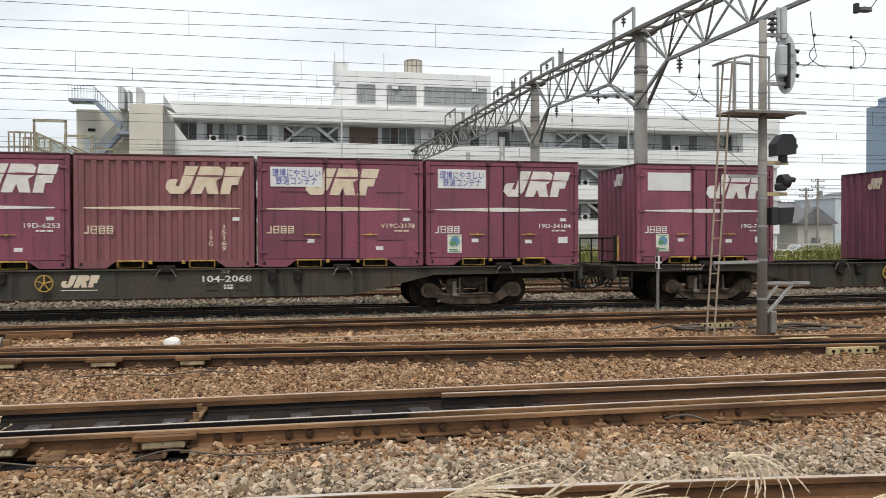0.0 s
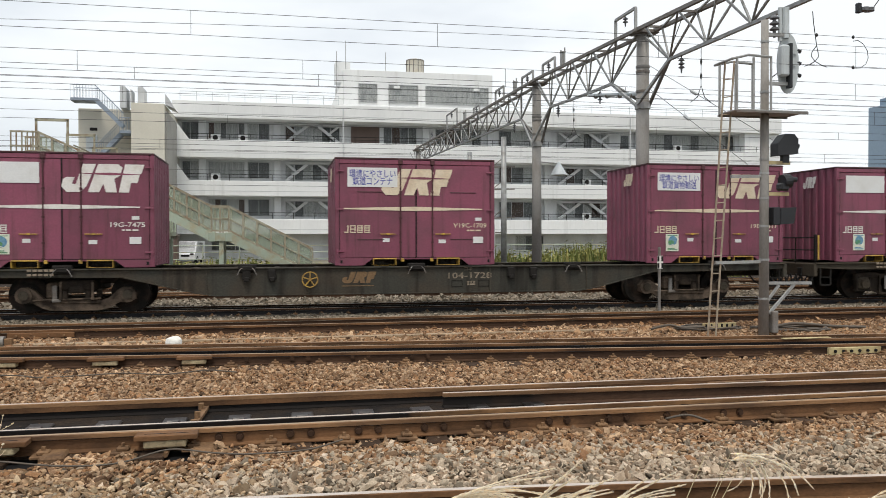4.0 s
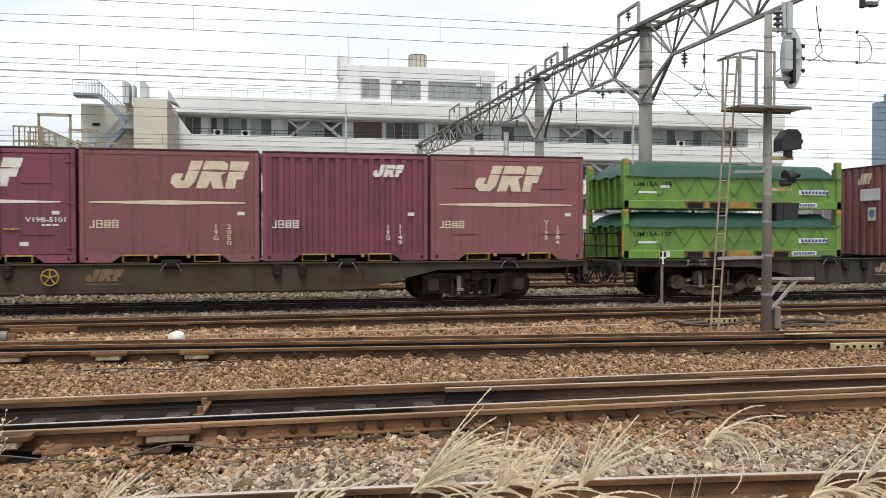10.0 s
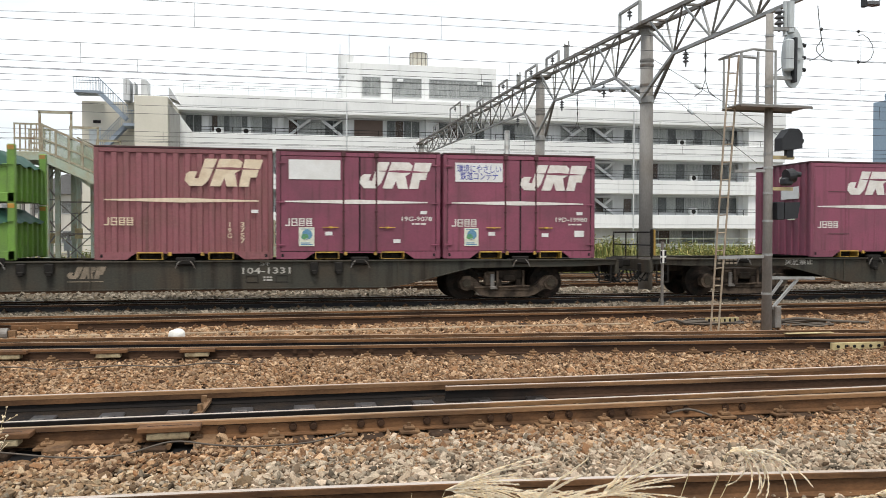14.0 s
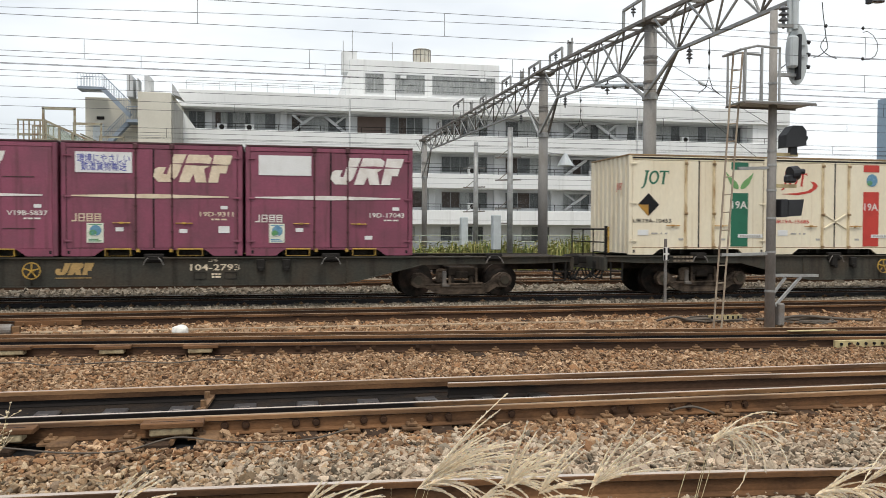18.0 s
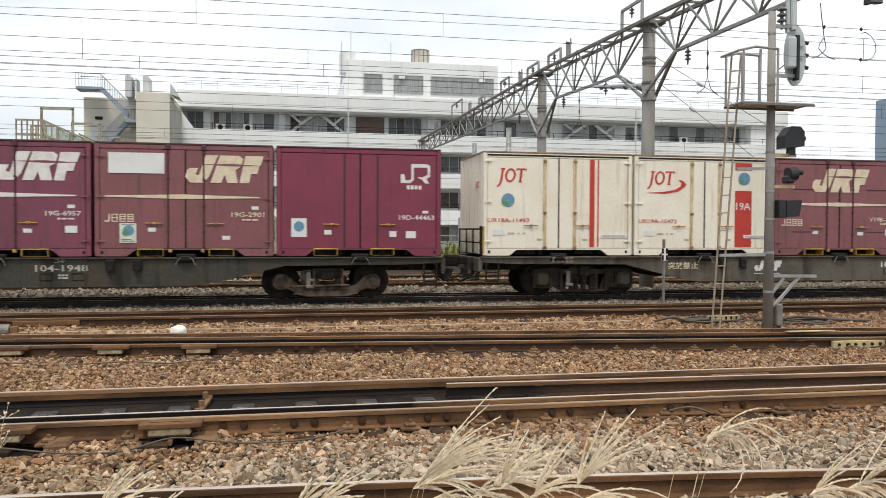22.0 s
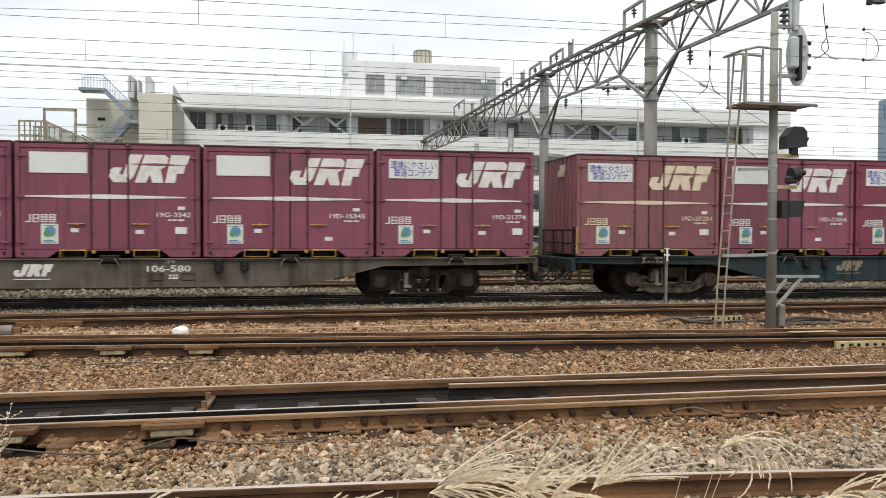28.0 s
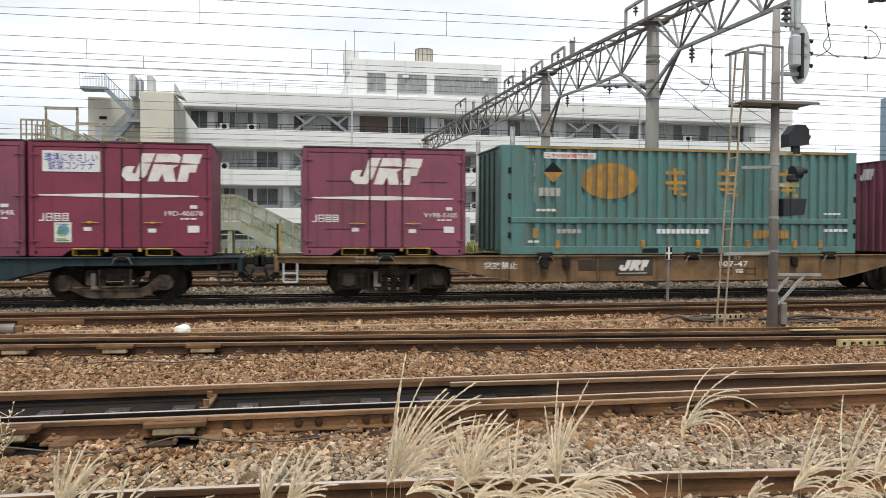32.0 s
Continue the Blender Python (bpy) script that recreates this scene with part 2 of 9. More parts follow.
BOGIE_DUSTY = material("dust_covered_cast_steel", (0.13, 0.096, 0.07), 0.85, vary=0.3, scale=4, grain=40, bump=0.2, second=(0.028, 0.022, 0.017), stain=0.9, lo=0.42, hi=0.62)
WHEEL_STEEL = material("dark_wheel_steel", (0.016, 0.014, 0.012), 0.75, vary=0.3, scale=5, bump=0.2, second=(0.06, 0.04, 0.03), stain=0.7)
DARK_STEEL = material("dark_steel", (0.02, 0.018, 0.016), 0.7, vary=0.3, scale=6, bump=0.15)
RUST = material("rusty_steel", (0.2, 0.118, 0.062), 0.75, vary=0.3, scale=6, grain=45, bump=0.3, second=(0.085, 0.05, 0.03), stain=0.85)
RAIL_WEB = material("rusty_rail", (0.062, 0.034, 0.02), 0.75, vary=0.25, scale=2.0, grain=50, bump=0.2, second=(0.035, 0.021, 0.014), stain=0.85, stretch=(0.35, 1, 1))
RAIL_DARK = material("near_black_rail", (0.014, 0.013, 0.014), 0.38, vary=0.3, scale=2.5, grain=50, bump=0.15, second=(0.03, 0.026, 0.024), stain=0.6, stretch=(0.35, 1, 1))
OIL_BED = material("oil_soaked_bed", (0.012, 0.01, 0.009), 0.8, vary=0.5, scale=3, grain=30, bump=0.6, second=(0.035, 0.024, 0.016), stain=0.9)
OIL_BED.node_tree.nodes["Principled BSDF"].inputs["Specular IOR Level"].default_value = 0.12
RAIL_SIDE = material("tan_worn_rail_side", (0.27, 0.148, 0.068), 0.5, 0.1, vary=0.25, scale=1.6, grain=45, bump=0.12, second=(0.085, 0.045, 0.022), stain=0.95, stretch=(0.3, 1, 2), lo=0.46, hi=0.62)
RAIL_TAN = material("tan_dusty_rail", (0.17, 0.088, 0.042), 0.72, vary=0.22, scale=2.0, grain=50, bump=0.2, second=(0.058, 0.032, 0.018), stain=0.95, stretch=(0.6, 1, 1.4), lo=0.44, hi=0.64)
BUFF_DIRTY = material("dirty_pale_steel", (0.4, 0.33, 0.2), 0.8, vary=0.3, scale=8, grain=40, bump=0.3, second=(0.16, 0.11, 0.06), stain=0.8)
LADDER = material("buff_grey_ladder_steel", (0.36, 0.3, 0.22), 0.6, vary=0.15, scale=6, bump=0.05, second=(0.18, 0.11, 0.07), stain=0.7)
TROUGH = material("dusty_trough_lid", (0.36, 0.27, 0.175), 0.9, vary=0.25, scale=3, grain=40, bump=0.3, second=(0.17, 0.11, 0.065), stain=0.8)
# maroon darkened so that lock bars carry their shadow lines in the paint
MAROON_BAR_SHADE = material("shade_dark_maroon_bar", (0.075, 0.022, 0.026), 0.6, vary=0.15, scale=5, bump=0.05)
WOOL = island_material("fluffy_plume", [(0.6, 0.47, 0.29), (0.74, 0.62, 0.43), (0.52, 0.4, 0.23), (0.8, 0.71, 0.53)], rough=0.9, bump=0.0)
SLIDE_STEEL = material("oily_slide_steel", (0.032, 0.028, 0.026), 0.35, 0.3, vary=0.4, scale=9, bump=0.3, second=(0.015, 0.014, 0.014), stain=0.9)
RAIL_TOP = material("polished_rail_head", (0.62, 0.54, 0.47), 0.38, 0.35, vary=0.1, scale=2.0, grain=30, bump=0.03, second=(0.42, 0.3, 0.2), stain=0.6, stretch=(0.3, 6, 1))
RAIL_DULL = material("dull_rail_head", (0.36, 0.25, 0.155), 0.5, 0.15, vary=0.15, scale=3.0, grain=30, bump=0.06, second=(0.28, 0.17, 0.09), stain=0.7, stretch=(0.3, 3, 1))
SLEEPER = material("weathered_sleeper", (0.06, 0.037, 0.024), 0.9, vary=0.3, scale=3, grain=30, bump=0.5, second=(0.045, 0.03, 0.02), stain=0.8, spread=0.2)
# brown taken almost to black, as the shade in the gaps between stones
EARTH = material("gap_shade_ballast_bed", (0.032, 0.021, 0.014), 0.95, vary=0.45, scale=0.8, grain=28, bump=0.9, second=(0.03, 0.022, 0.016), stain=0.9)
GROUND = material("dusty_ground", (0.2, 0.18, 0.14), 0.95, vary=0.35, scale=0.25, grain=9, bump=0.6, second=(0.15, 0.15, 0.08), stain=0.9)
STONES_RUSTY = island_material("rusty_ballast", [(0.13, 0.07, 0.036), (0.4, 0.245, 0.133), (0.05, 0.027, 0.016), (0.28, 0.178, 0.099), (0.56, 0.383, 0.237), (0.15, 0.079, 0.04), (0.38, 0.271, 0.176), (0.2, 0.108, 0.057), (0.33, 0.178, 0.087), (0.085, 0.047, 0.027), (0.45, 0.309, 0.19)], grain=90, bump=0.2, vary=0.3)
STONES_GREY = island_material("grey_ballast", [(0.233, 0.191, 0.139), (0.506, 0.411, 0.303), (0.266, 0.188, 0.125), (0.147, 0.122, 0.089), (0.635, 0.503, 0.374), (0.296, 0.246, 0.182), (0.071, 0.057, 0.041), (0.378, 0.276, 0.187), (0.411, 0.346, 0.26), (0.192, 0.133, 0.087), (0.574, 0.473, 0.363)], grain=90, bump=0.2, vary=0.25)
STONES_TAN = island_material("tan_ballast", [(0.258, 0.172, 0.1), (0.447, 0.32, 0.196), (0.077, 0.051, 0.032), (0.31, 0.201, 0.112), (0.189, 0.121, 0.07), (0.533, 0.418, 0.28), (0.361, 0.242, 0.14), (0.129, 0.082, 0.048), (0.292, 0.226, 0.144)], grain=90, bump=0.2, vary=0.3)
STONES_DUSK = island_material("grey_brown_ballast", [(0.14, 0.12, 0.09), (0.31, 0.265, 0.205), (0.06, 0.05, 0.036), (0.22, 0.195, 0.15), (0.16, 0.12, 0.082), (0.38, 0.33, 0.26), (0.09, 0.07, 0.05)], grain=90, bump=0.25)
CONCRETE = material("weathered_concrete", (0.3, 0.288, 0.268), 0.85, vary=0.12, scale=1.5, grain=35, bump=0.2, second=(0.19, 0.165, 0.135), stain=0.8, stretch=(1, 1, 0.4))
GALV = material("galvanised_steel", (0.36, 0.365, 0.355), 0.5, 0.2, vary=0.15, scale=4, bump=0.06, second=(0.2, 0.19, 0.17), stain=0.7)
GALV_DARK = material("weathered_galvanised_steel", (0.21, 0.2, 0.185), 0.6, 0.15, vary=0.2, scale=3, bump=0.08, second=(0.13, 0.09, 0.06), stain=0.7)
WIRE = material("dark_wire", (0.055, 0.055, 0.055), 0.55, 0.2, vary=0.1, bump=0.0)
WHITE_WALL = material("white_painted_concrete", (0.78, 0.79, 0.78), 0.8, vary=0.03, scale=0.35, grain=6, bump=0.05, second=(0.68, 0.69, 0.69), stain=0.55, stretch=(1, 1, 0.35), streak=((0.55, 0.55, 0.53), 0.5, 1.6, 0.56))
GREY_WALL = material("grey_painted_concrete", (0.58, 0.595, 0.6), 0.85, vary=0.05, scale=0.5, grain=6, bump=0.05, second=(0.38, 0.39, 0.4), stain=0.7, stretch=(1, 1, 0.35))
BEIGE_WALL = material("beige_panel_wall", (0.66, 0.63, 0.54), 0.8, vary=0.04, scale=0.4, grain=8, bump=0.05, second=(0.55, 0.52, 0.44), stain=0.5)
# shade of the beige tower's side face put into the colour; also its joints
SHADE_WALL = material("grey_brown_shade_wall", (0.38, 0.37, 0.34), 0.85, vary=0.08, scale=0.5, bump=0.1)
BROWN_BOARD = material("brown_board", (0.11, 0.075, 0.06), 0.7, vary=0.15, scale=1.0, bump=0.1)
BLUE_STEEL = material("blue_grey_painted_steel", (0.27, 0.32, 0.38), 0.55, vary=0.08, scale=2, bump=0.03)
CURTAIN = material("grey_curtain", (0.58, 0.6, 0.58), 0.9, vary=0.12, scale=2.5, grain=9, bump=0.1, second=(0.36, 0.38, 0.38), stain=0.9, stretch=(3, 1, 0.3))
# darkness of unlit rooms as a surface colour
UNLIT_ROOM = material("unlit_room_shade", (0.2, 0.215, 0.215), 0.9, vary=0.15, scale=2.5, grain=9, bump=0.1, second=(0.11, 0.12, 0.12), stain=0.9, stretch=(3, 1, 0.3))
ALU = material("aluminium_frame", (0.45, 0.46, 0.46), 0.45, 0.4, vary=0.08, bump=0.02)
GLASS = material("window_glass", (0.05, 0.06, 0.065), 0.08, 0.0, vary=0.05, bump=0.0)
GLASS.node_tree.nodes["Principled BSDF"].inputs["Alpha"].default_value = 0.16
BRIDGE_GREEN = material("faded_green_painted_steel", (0.36, 0.42, 0.33), 0.65, vary=0.1, scale=2.5, grain=25, bump=0.06, second=(0.36, 0.29, 0.17), stain=0.8, spread=0.08)
BRIDGE_PANEL = material("pale_green_acrylic", (0.3, 0.36, 0.27), 0.5, vary=0.08, scale=2, bump=0.03, second=(0.36, 0.36, 0.26), stain=0.6)
BRIDGE_PANEL.node_tree.nodes["Principled BSDF"].inputs["Alpha"].default_value = 0.34
BRIDGE_RUST = material("rust_streaked_cream_steel", (0.36, 0.34, 0.25), 0.65, vary=0.12, scale=4, bump=0.06, second=(0.2, 0.115, 0.06), stain=0.9)
SIGNAL_BLACK = material("matt_black_signal", (0.016, 0.017, 0.02), 0.5, vary=0.2, bump=0.04)
SIGNAL_GREY = material("light_grey_housing", (0.52, 0.56, 0.57), 0.45, vary=0.05, scale=3, bump=0.02)
LENS = material("dark_lens", (0.04, 0.03, 0.03), 0.1, vary=0.1, bump=0.0)
PORCELAIN = material("dark_porcelain", (0.12, 0.12, 0.125), 0.25, vary=0.1, bump=0.0)
TANK = material("cream_water_tank", (0.52, 0.5, 0.43), 0.6, vary=0.06, scale=2, bump=0.05, second=(0.45, 0.38, 0.28), stain=0.6)
TOWER_BLUE = material("blue_grey_tower", (0.27, 0.36, 0.46), 0.6, vary=0.06, scale=0.1, grain=2, bump=0.0)
ROOF_TILE = material("grey_tile_roof", (0.17, 0.17, 0.175), 0.7, vary=0.2, scale=1, grain=8, bump=0.3)
PALE_BLUE_WALL = material("pale_blue_house_wall", (0.56, 0.62, 0.66), 0.85, vary=0.06, scale=0.6, bump=0.05, second=(0.45, 0.5, 0.53), stain=0.6)
HOUSE_WALL = material("light_house_wall", (0.5, 0.48, 0.44), 0.85, vary=0.08, scale=0.6, bump=0.05, spread=0.2)
LEAF = island_material("weed_leaves", [(0.14, 0.189, 0.042), (0.28, 0.27, 0.072), (0.098, 0.149, 0.036), (0.42, 0.365, 0.12), (0.196, 0.216, 0.06)], rough=0.7)
TREE_LEAF = island_material("tree_leaves", [(0.035, 0.065, 0.025), (0.07, 0.1, 0.035), (0.05, 0.08, 0.03)], rough=0.7)
PLUME = island_material("dry_grass_plume", [(0.97, 0.87, 0.69), (0.98, 0.93, 0.8), (0.92, 0.78, 0.56), (0.98, 0.95, 0.86)], rough=0.85, bump=0.0)
n_, l_ = PLUME.node_tree.nodes, PLUME.node_tree.links
through_light = n_.new("ShaderNodeBsdfTranslucent")
both = n_.new("ShaderNodeMixShader")
both.inputs[0].default_value = 0.5
l_.new(next(q for q in n_ if q.type == "HUE_SAT").outputs["Color"], through_light.inputs["Color"])
l_.new(n_["Principled BSDF"].outputs[0], both.inputs[1])
l_.new(through_light.outputs[0], both.inputs[2])
l_.new(both.outputs[0], n_["Material Output"].inputs["Surface"])
STALK = island_material("dry_grass_stalk", [(0.5, 0.4, 0.22), (0.36, 0.33, 0.14), (0.58, 0.48, 0.3), (0.24, 0.27, 0.09)], rough=0.7)
ROCK_WHITE = material("white_painted_stone", (0.78, 0.76, 0.7), 0.8, vary=0.08, scale=6, bump=0.2)
BUFF = material("buff_painted_steel", (0.5, 0.42, 0.22), 0.7, vary=0.15, scale=5, bump=0.15, second=(0.24, 0.16, 0.08), stain=0.7)
CABLE = material("dusty_black_cable", (0.1, 0.082, 0.064), 0.75, vary=0.2, bump=0.05)
CAR_WHITE = material("white_car_paint", (0.7, 0.71, 0.72), 0.3, vary=0.03, bump=0.0)
RUBBER = material("black_rubber", (0.02, 0.02, 0.02), 0.8, vary=0.15, bump=0.1)



def oily_rail(name, base, cut, oil=(0.011, 0.009, 0.008)):
    """A rail's own colour that turns black with oil on the side of cut towards its start."""
    m = base.copy()
    m.name = name
    m.node_tree.nodes["Principled BSDF"].inputs["Specular IOR Level"].default_value = 0.2
    n, l = m.node_tree.nodes, m.node_tree.links
    co, sep, wob = n.new("ShaderNodeTexCoord"), n.new("ShaderNodeSeparateXYZ"), n.new("ShaderNodeTexNoise")
    wob.inputs["Scale"].default_value, wob.inputs["Detail"].default_value = 2.5, 4
    l.new(co.outputs["Object"], sep.inputs[0])
    l.new(co.outputs["Object"], wob.inputs["Vector"])
    add, span, mix = n.new("ShaderNodeMath"), n.new("ShaderNodeMapRange"), n.new("ShaderNodeMix")
    add.operation = "MULTIPLY_ADD"
    add.inputs[1].default_value = 2.4
    l.new(wob.outputs["Fac"], add.inputs[0])
    l.new(sep.outputs["X"], add.inputs[2])
    span.inputs["From Min"].default_value, span.inputs["From Max"].default_value = cut + 0.8, cut + 1.7
    l.new(add.outputs[0], span.inputs["Value"])
    mix.data_type = "RGBA"
    mix.inputs[6].default_value = (*oil, 1)
    hsv = next(q for q in n if q.type == "HUE_SAT")
    l.new(span.outputs["Result"], mix.inputs[0])
    l.new(hsv.outputs["Color"], mix.inputs[7])
    l.new(mix.outputs[2], n["Principled BSDF"].inputs["Base Color"])
    return m
# dust, rust and brake grime take the shine off steel and stone
for dull in (BOGIE, BOGIE_DUSTY, WHEEL_STEEL, DARK_STEEL, FRAME_GREEN, FRAME_BLUE, FRAME_TAN, FRAME_GREY, FRAME_PALE, RAIL_WEB, RAIL_DARK, RAIL_TAN, SLEEPER, EARTH, RUST, POCKET, RUBBER, BLACK_PAINT, WIRE,
             STONES_RUSTY, STONES_GREY, STONES_TAN, STONES_DUSK):
    dull.node_tree.nodes["Principled BSDF"].inputs["Specular IOR Level"].default_value = 0.15

# ---- mesh helpers ----
class Geo:
    """Vertices and faces of one mesh in the making."""

    def __init__(self):
        self.v, self.f = [], []

    def add(self, verts, faces):
        k = len(self.v)
        self.v.extend(verts)
        self.f.extend([tuple(i + k for i in q) for q in faces])
        return self

    def box(self, x0, x1, y0, y1, z0, z1):
        return self.add([(x0, y0, z0), (x1, y0, z0), (x1, y1, z0), (x0, y1, z0), (x0, y0, z1), (x1, y0, z1), (x1, y1, z1), (x0, y1, z1)],
                        [(3, 2, 1, 0), (4, 5, 6, 7), (0, 1, 5, 4), (1, 2, 6, 5), (2, 3, 7, 6), (3, 0, 4, 7)])

    def cbox(self, x0, x1, y0, y1, z0, z1, c=0.01):
        """A box with chamfered edges."""
        c = min(c, (x1 - x0) * 0.45, (y1 - y0) * 0.45, (z1 - z0) * 0.45)
        lo, hi, v, ix = (x0, y0, z0), (x1, y1, z1), [], {}
        for sx in (0, 1):
            for sy in (0, 1):
                for sz in (0, 1):
                    s = (sx, sy, sz)
                    for a in range(3):
                        p = []
                        for k in range(3):
                            e = hi[k] if s[k] else lo[k]
                            p.append(e if k == a else e + (-c if s[k] else c))
                        ix[s, a] = len(v)
                        v.append(tuple(p))
        f = []
        for a in range(3):
            b, d = (a + 1) % 3, (a + 2) % 3
            for side in (0, 1):
                ring = []
                for q in ((0, 0), (1, 0), (1, 1), (0, 1)):
                    s = [0, 0, 0]
                    s[a], s[b], s[d] = side, *q
                    ring.append(ix[tuple(s), a])
                f.append(tuple(ring) if side else tuple(reversed(ring)))
            for q in ((0, 0), (1, 0), (1, 1), (0, 1)):
                s0, s1 = [0, 0, 0], [0, 0, 0]
                s0[b], s0[d] = q
                s1[b], s1[d] = q
                s1[a] = 1
                s0, s1 = tuple(s0), tuple(s1)
                f.append((ix[s0, b], ix[s1, b], ix[s1, d], ix[s0, d]))
        for s in ((i, j, k) for i in (0, 1) for j in (0, 1) for k in (0, 1)):
            f.append((ix[s, 0], ix[s, 1], ix[s, 2]))
        return self.add(v, f)

    def rod(self, p, q, r, n=8, r1=None, cap=True):
        """A round bar from p to q."""
        p, q = Vector(p), Vector(q)
        d = (q - p).normalized()
        a = d.orthogonal().normalized()
        b = d.cross(a)
        r1 = r if r1 is None else r1
        v = [tuple(p + (a * math.cos(t) + b * math.sin(t)) * r) for t in (2 * math.pi * i / n for i in range(n))]
        v += [tuple(q + (a * math.cos(t) + b * math.sin(t)) * r1) for t in (2 * math.pi * i / n for i in range(n))]
        f = [(i, (i + 1) % n, n + (i + 1) % n, n + i) for i in range(n)]
        if cap:
            f += [tuple(reversed(range(n))), tuple(range(n, 2 * n))]
        return self.add(v, f)

    def path(self, pts, r, n=6):
        """One bent round bar through all the points."""
        pts = [Vector(p) for p in pts]
        v, f, up = [], [], None
        for i, p in enumerate(pts):
            d = (pts[min(i + 1, len(pts) - 1)] - pts[max(i - 1, 0)]).normalized()
            up = d.orthogonal().normalized() if up is None else (up - d * up.dot(d)).normalized()
            b = d.cross(up)
            v += [tuple(p + (up * math.cos(2 * math.pi * k / n) + b * math.sin(2 * math.pi * k / n)) * r) for k in range(n)]
        for i in range(len(pts) - 1):
            f += [(i * n + k, i * n + (k + 1) % n, (i + 1) * n + (k + 1) % n, (i + 1) * n + k) for k in range(n)]
        f += [tuple(reversed(range(n))), tuple(range((len(pts) - 1) * n, len(pts) * n))]
        return self.add(v, f)

    def bar(self, p, q, w, h=None):
        """A square bar from p to q."""
        p, q = Vector(p), Vector(q)
        h = w if h is None else h
        d = (q - p).normalized()
        a = d.cross(Vector((0, 0, 1)))
        a = a.normalized() if a.length > 1e-4 else Vector((1, 0, 0))
        b = a.cross(d)
        c = [a * (w / 2) + b * (h / 2), a * (-w / 2) + b * (h / 2), a * (-w / 2) - b * (h / 2), a * (w / 2) - b * (h / 2)]
        v = [tuple(p + o) for o in c] + [tuple(q + o) for o in c]
        return self.add(v, [(0, 1, 2, 3), (7, 6, 5, 4), (0, 4, 5, 1), (1, 5, 6, 2), (2, 6, 7, 3), (3, 7, 4, 0)])

    def prism(self, poly, y0, y1):
        """A polygon in x, z pushed from y0 to y1."""
        n = len(poly)
        v = [(x, y0, z) for x, z in poly] + [(x, y1, z) for x, z in poly]
        return self.add(v, [tuple(range(n)), tuple(reversed(range(n, 2 * n)))] + [(i, n + i, n + (i + 1) % n, (i + 1) % n) for i in range(n)])

    def prism_x(self, poly, x0, x1):
        """A polygon in y, z pushed from x0 to x1."""
        n = len(poly)
        v = [(x0, y, z) for y, z in poly] + [(x1, y, z) for y, z in poly]
        return self.add(v, [tuple(range(n)), tuple(reversed(range(n, 2 * n)))] + [(i, n + i, n + (i + 1) % n, (i + 1) % n) for i in range(n)])

    def ring(self, c, axis_y, r, w, t, n=20):
        """A flat ring in the x, z plane round c, of rim width w and thickness t."""
        x, z = c
        for i in range(n):
            a, b = 2 * math.pi * i / n, 2 * math.pi * (i + 1) / n
            self.prism([(x + math.cos(a) * r, z + math.sin(a) * r), (x + math.cos(b) * r, z + math.sin(b) * r),
                        (x + math.cos(b) * (r - w), z + math.sin(b) * (r - w)), (x + math.cos(a) * (r - w), z + math.sin(a) * (r - w))], axis_y, axis_y + t)
        return self

    def disc(self, c, y0, y1, rx, rz=None, n=24):
        rz = rx if rz is None else rz
        return self.prism([(c[0] + math.cos(2 * math.pi * i / n) * rx, c[1] + math.sin(2 * math.pi * i / n) * rz) for i in range(n)], y0, y1)

    def lathe(self, prof, n=16, c=(0, 0, 0)):
        """A turned shape round the z axis through c; prof: radius and height."""
        v = []
        for r, z in prof:
            v += [(c[0] + r * math.cos(2 * math.pi * i / n), c[1] + r * math.sin(2 * math.pi * i / n), c[2] + z) for i in range(n)]
        f = []
        for k in range(len(prof) - 1):
            f += [(k * n + i, k * n + (i + 1) % n, (k + 1) * n + (i + 1) % n, (k + 1) * n + i) for i in range(n)]
        f += [tuple(reversed(range(n))), tuple(range((len(prof) - 1) * n, len(prof) * n))]
        return self.add(v, f)

    def mesh(self, name, mat, smooth=False):
        m = bpy.data.meshes.new(name)
        m.from_pydata(self.v, [], self.f)
        m.materials.append(mat)
        bm = bmesh.new()
        bm.from_mesh(m)
        bmesh.ops.recalc_face_normals(bm, faces=bm.faces)
        bm.to_mesh(m)
        bm.free()
        if smooth:
            m.shade_smooth()
        return m


def part(name, geo, mat, parent, label="", at=None, smooth=False, kind=""):
    """One mesh under a thing or a part. geo: a Geo, or a mesh to be shared."""
    ob = new(name, geo.mesh(name, mat, smooth) if isinstance(geo, Geo) else geo)
    ob.parent = parent
    if at is not None:
        ob.matrix_basis = at if isinstance(at, Matrix) else Matrix.Translation(at)
    return tagged(ob, label, kind=kind)


def thing(name, at, label, category, group="", kind=""):
    ob = new(name)
    ob.empty_display_size = 0.2
    ob.matrix_basis = at if isinstance(at, Matrix) else Matrix.Translation(at)
    return tagged(ob, label, category, group, kind)


def solid(name, geo, mat, at, label, category, group="", kind="", smooth=False):
    """A top-level thing of one mesh."""
    ob = new(name, geo.mesh(name, mat, smooth))
    ob.matrix_basis = at if isinstance(at, Matrix) else Matrix.Translation(at)
    return tagged(ob, label, category, group, kind)


SHARED = {}


def shared(key, mat, make, smooth=False):
    """The mesh of a repeated part, made once for each material."""
    k = (key, mat.name)
    if k not in SHARED:
        SHARED[k] = make().mesh(key.split(":")[0], mat, smooth)
    return SHARED[k]


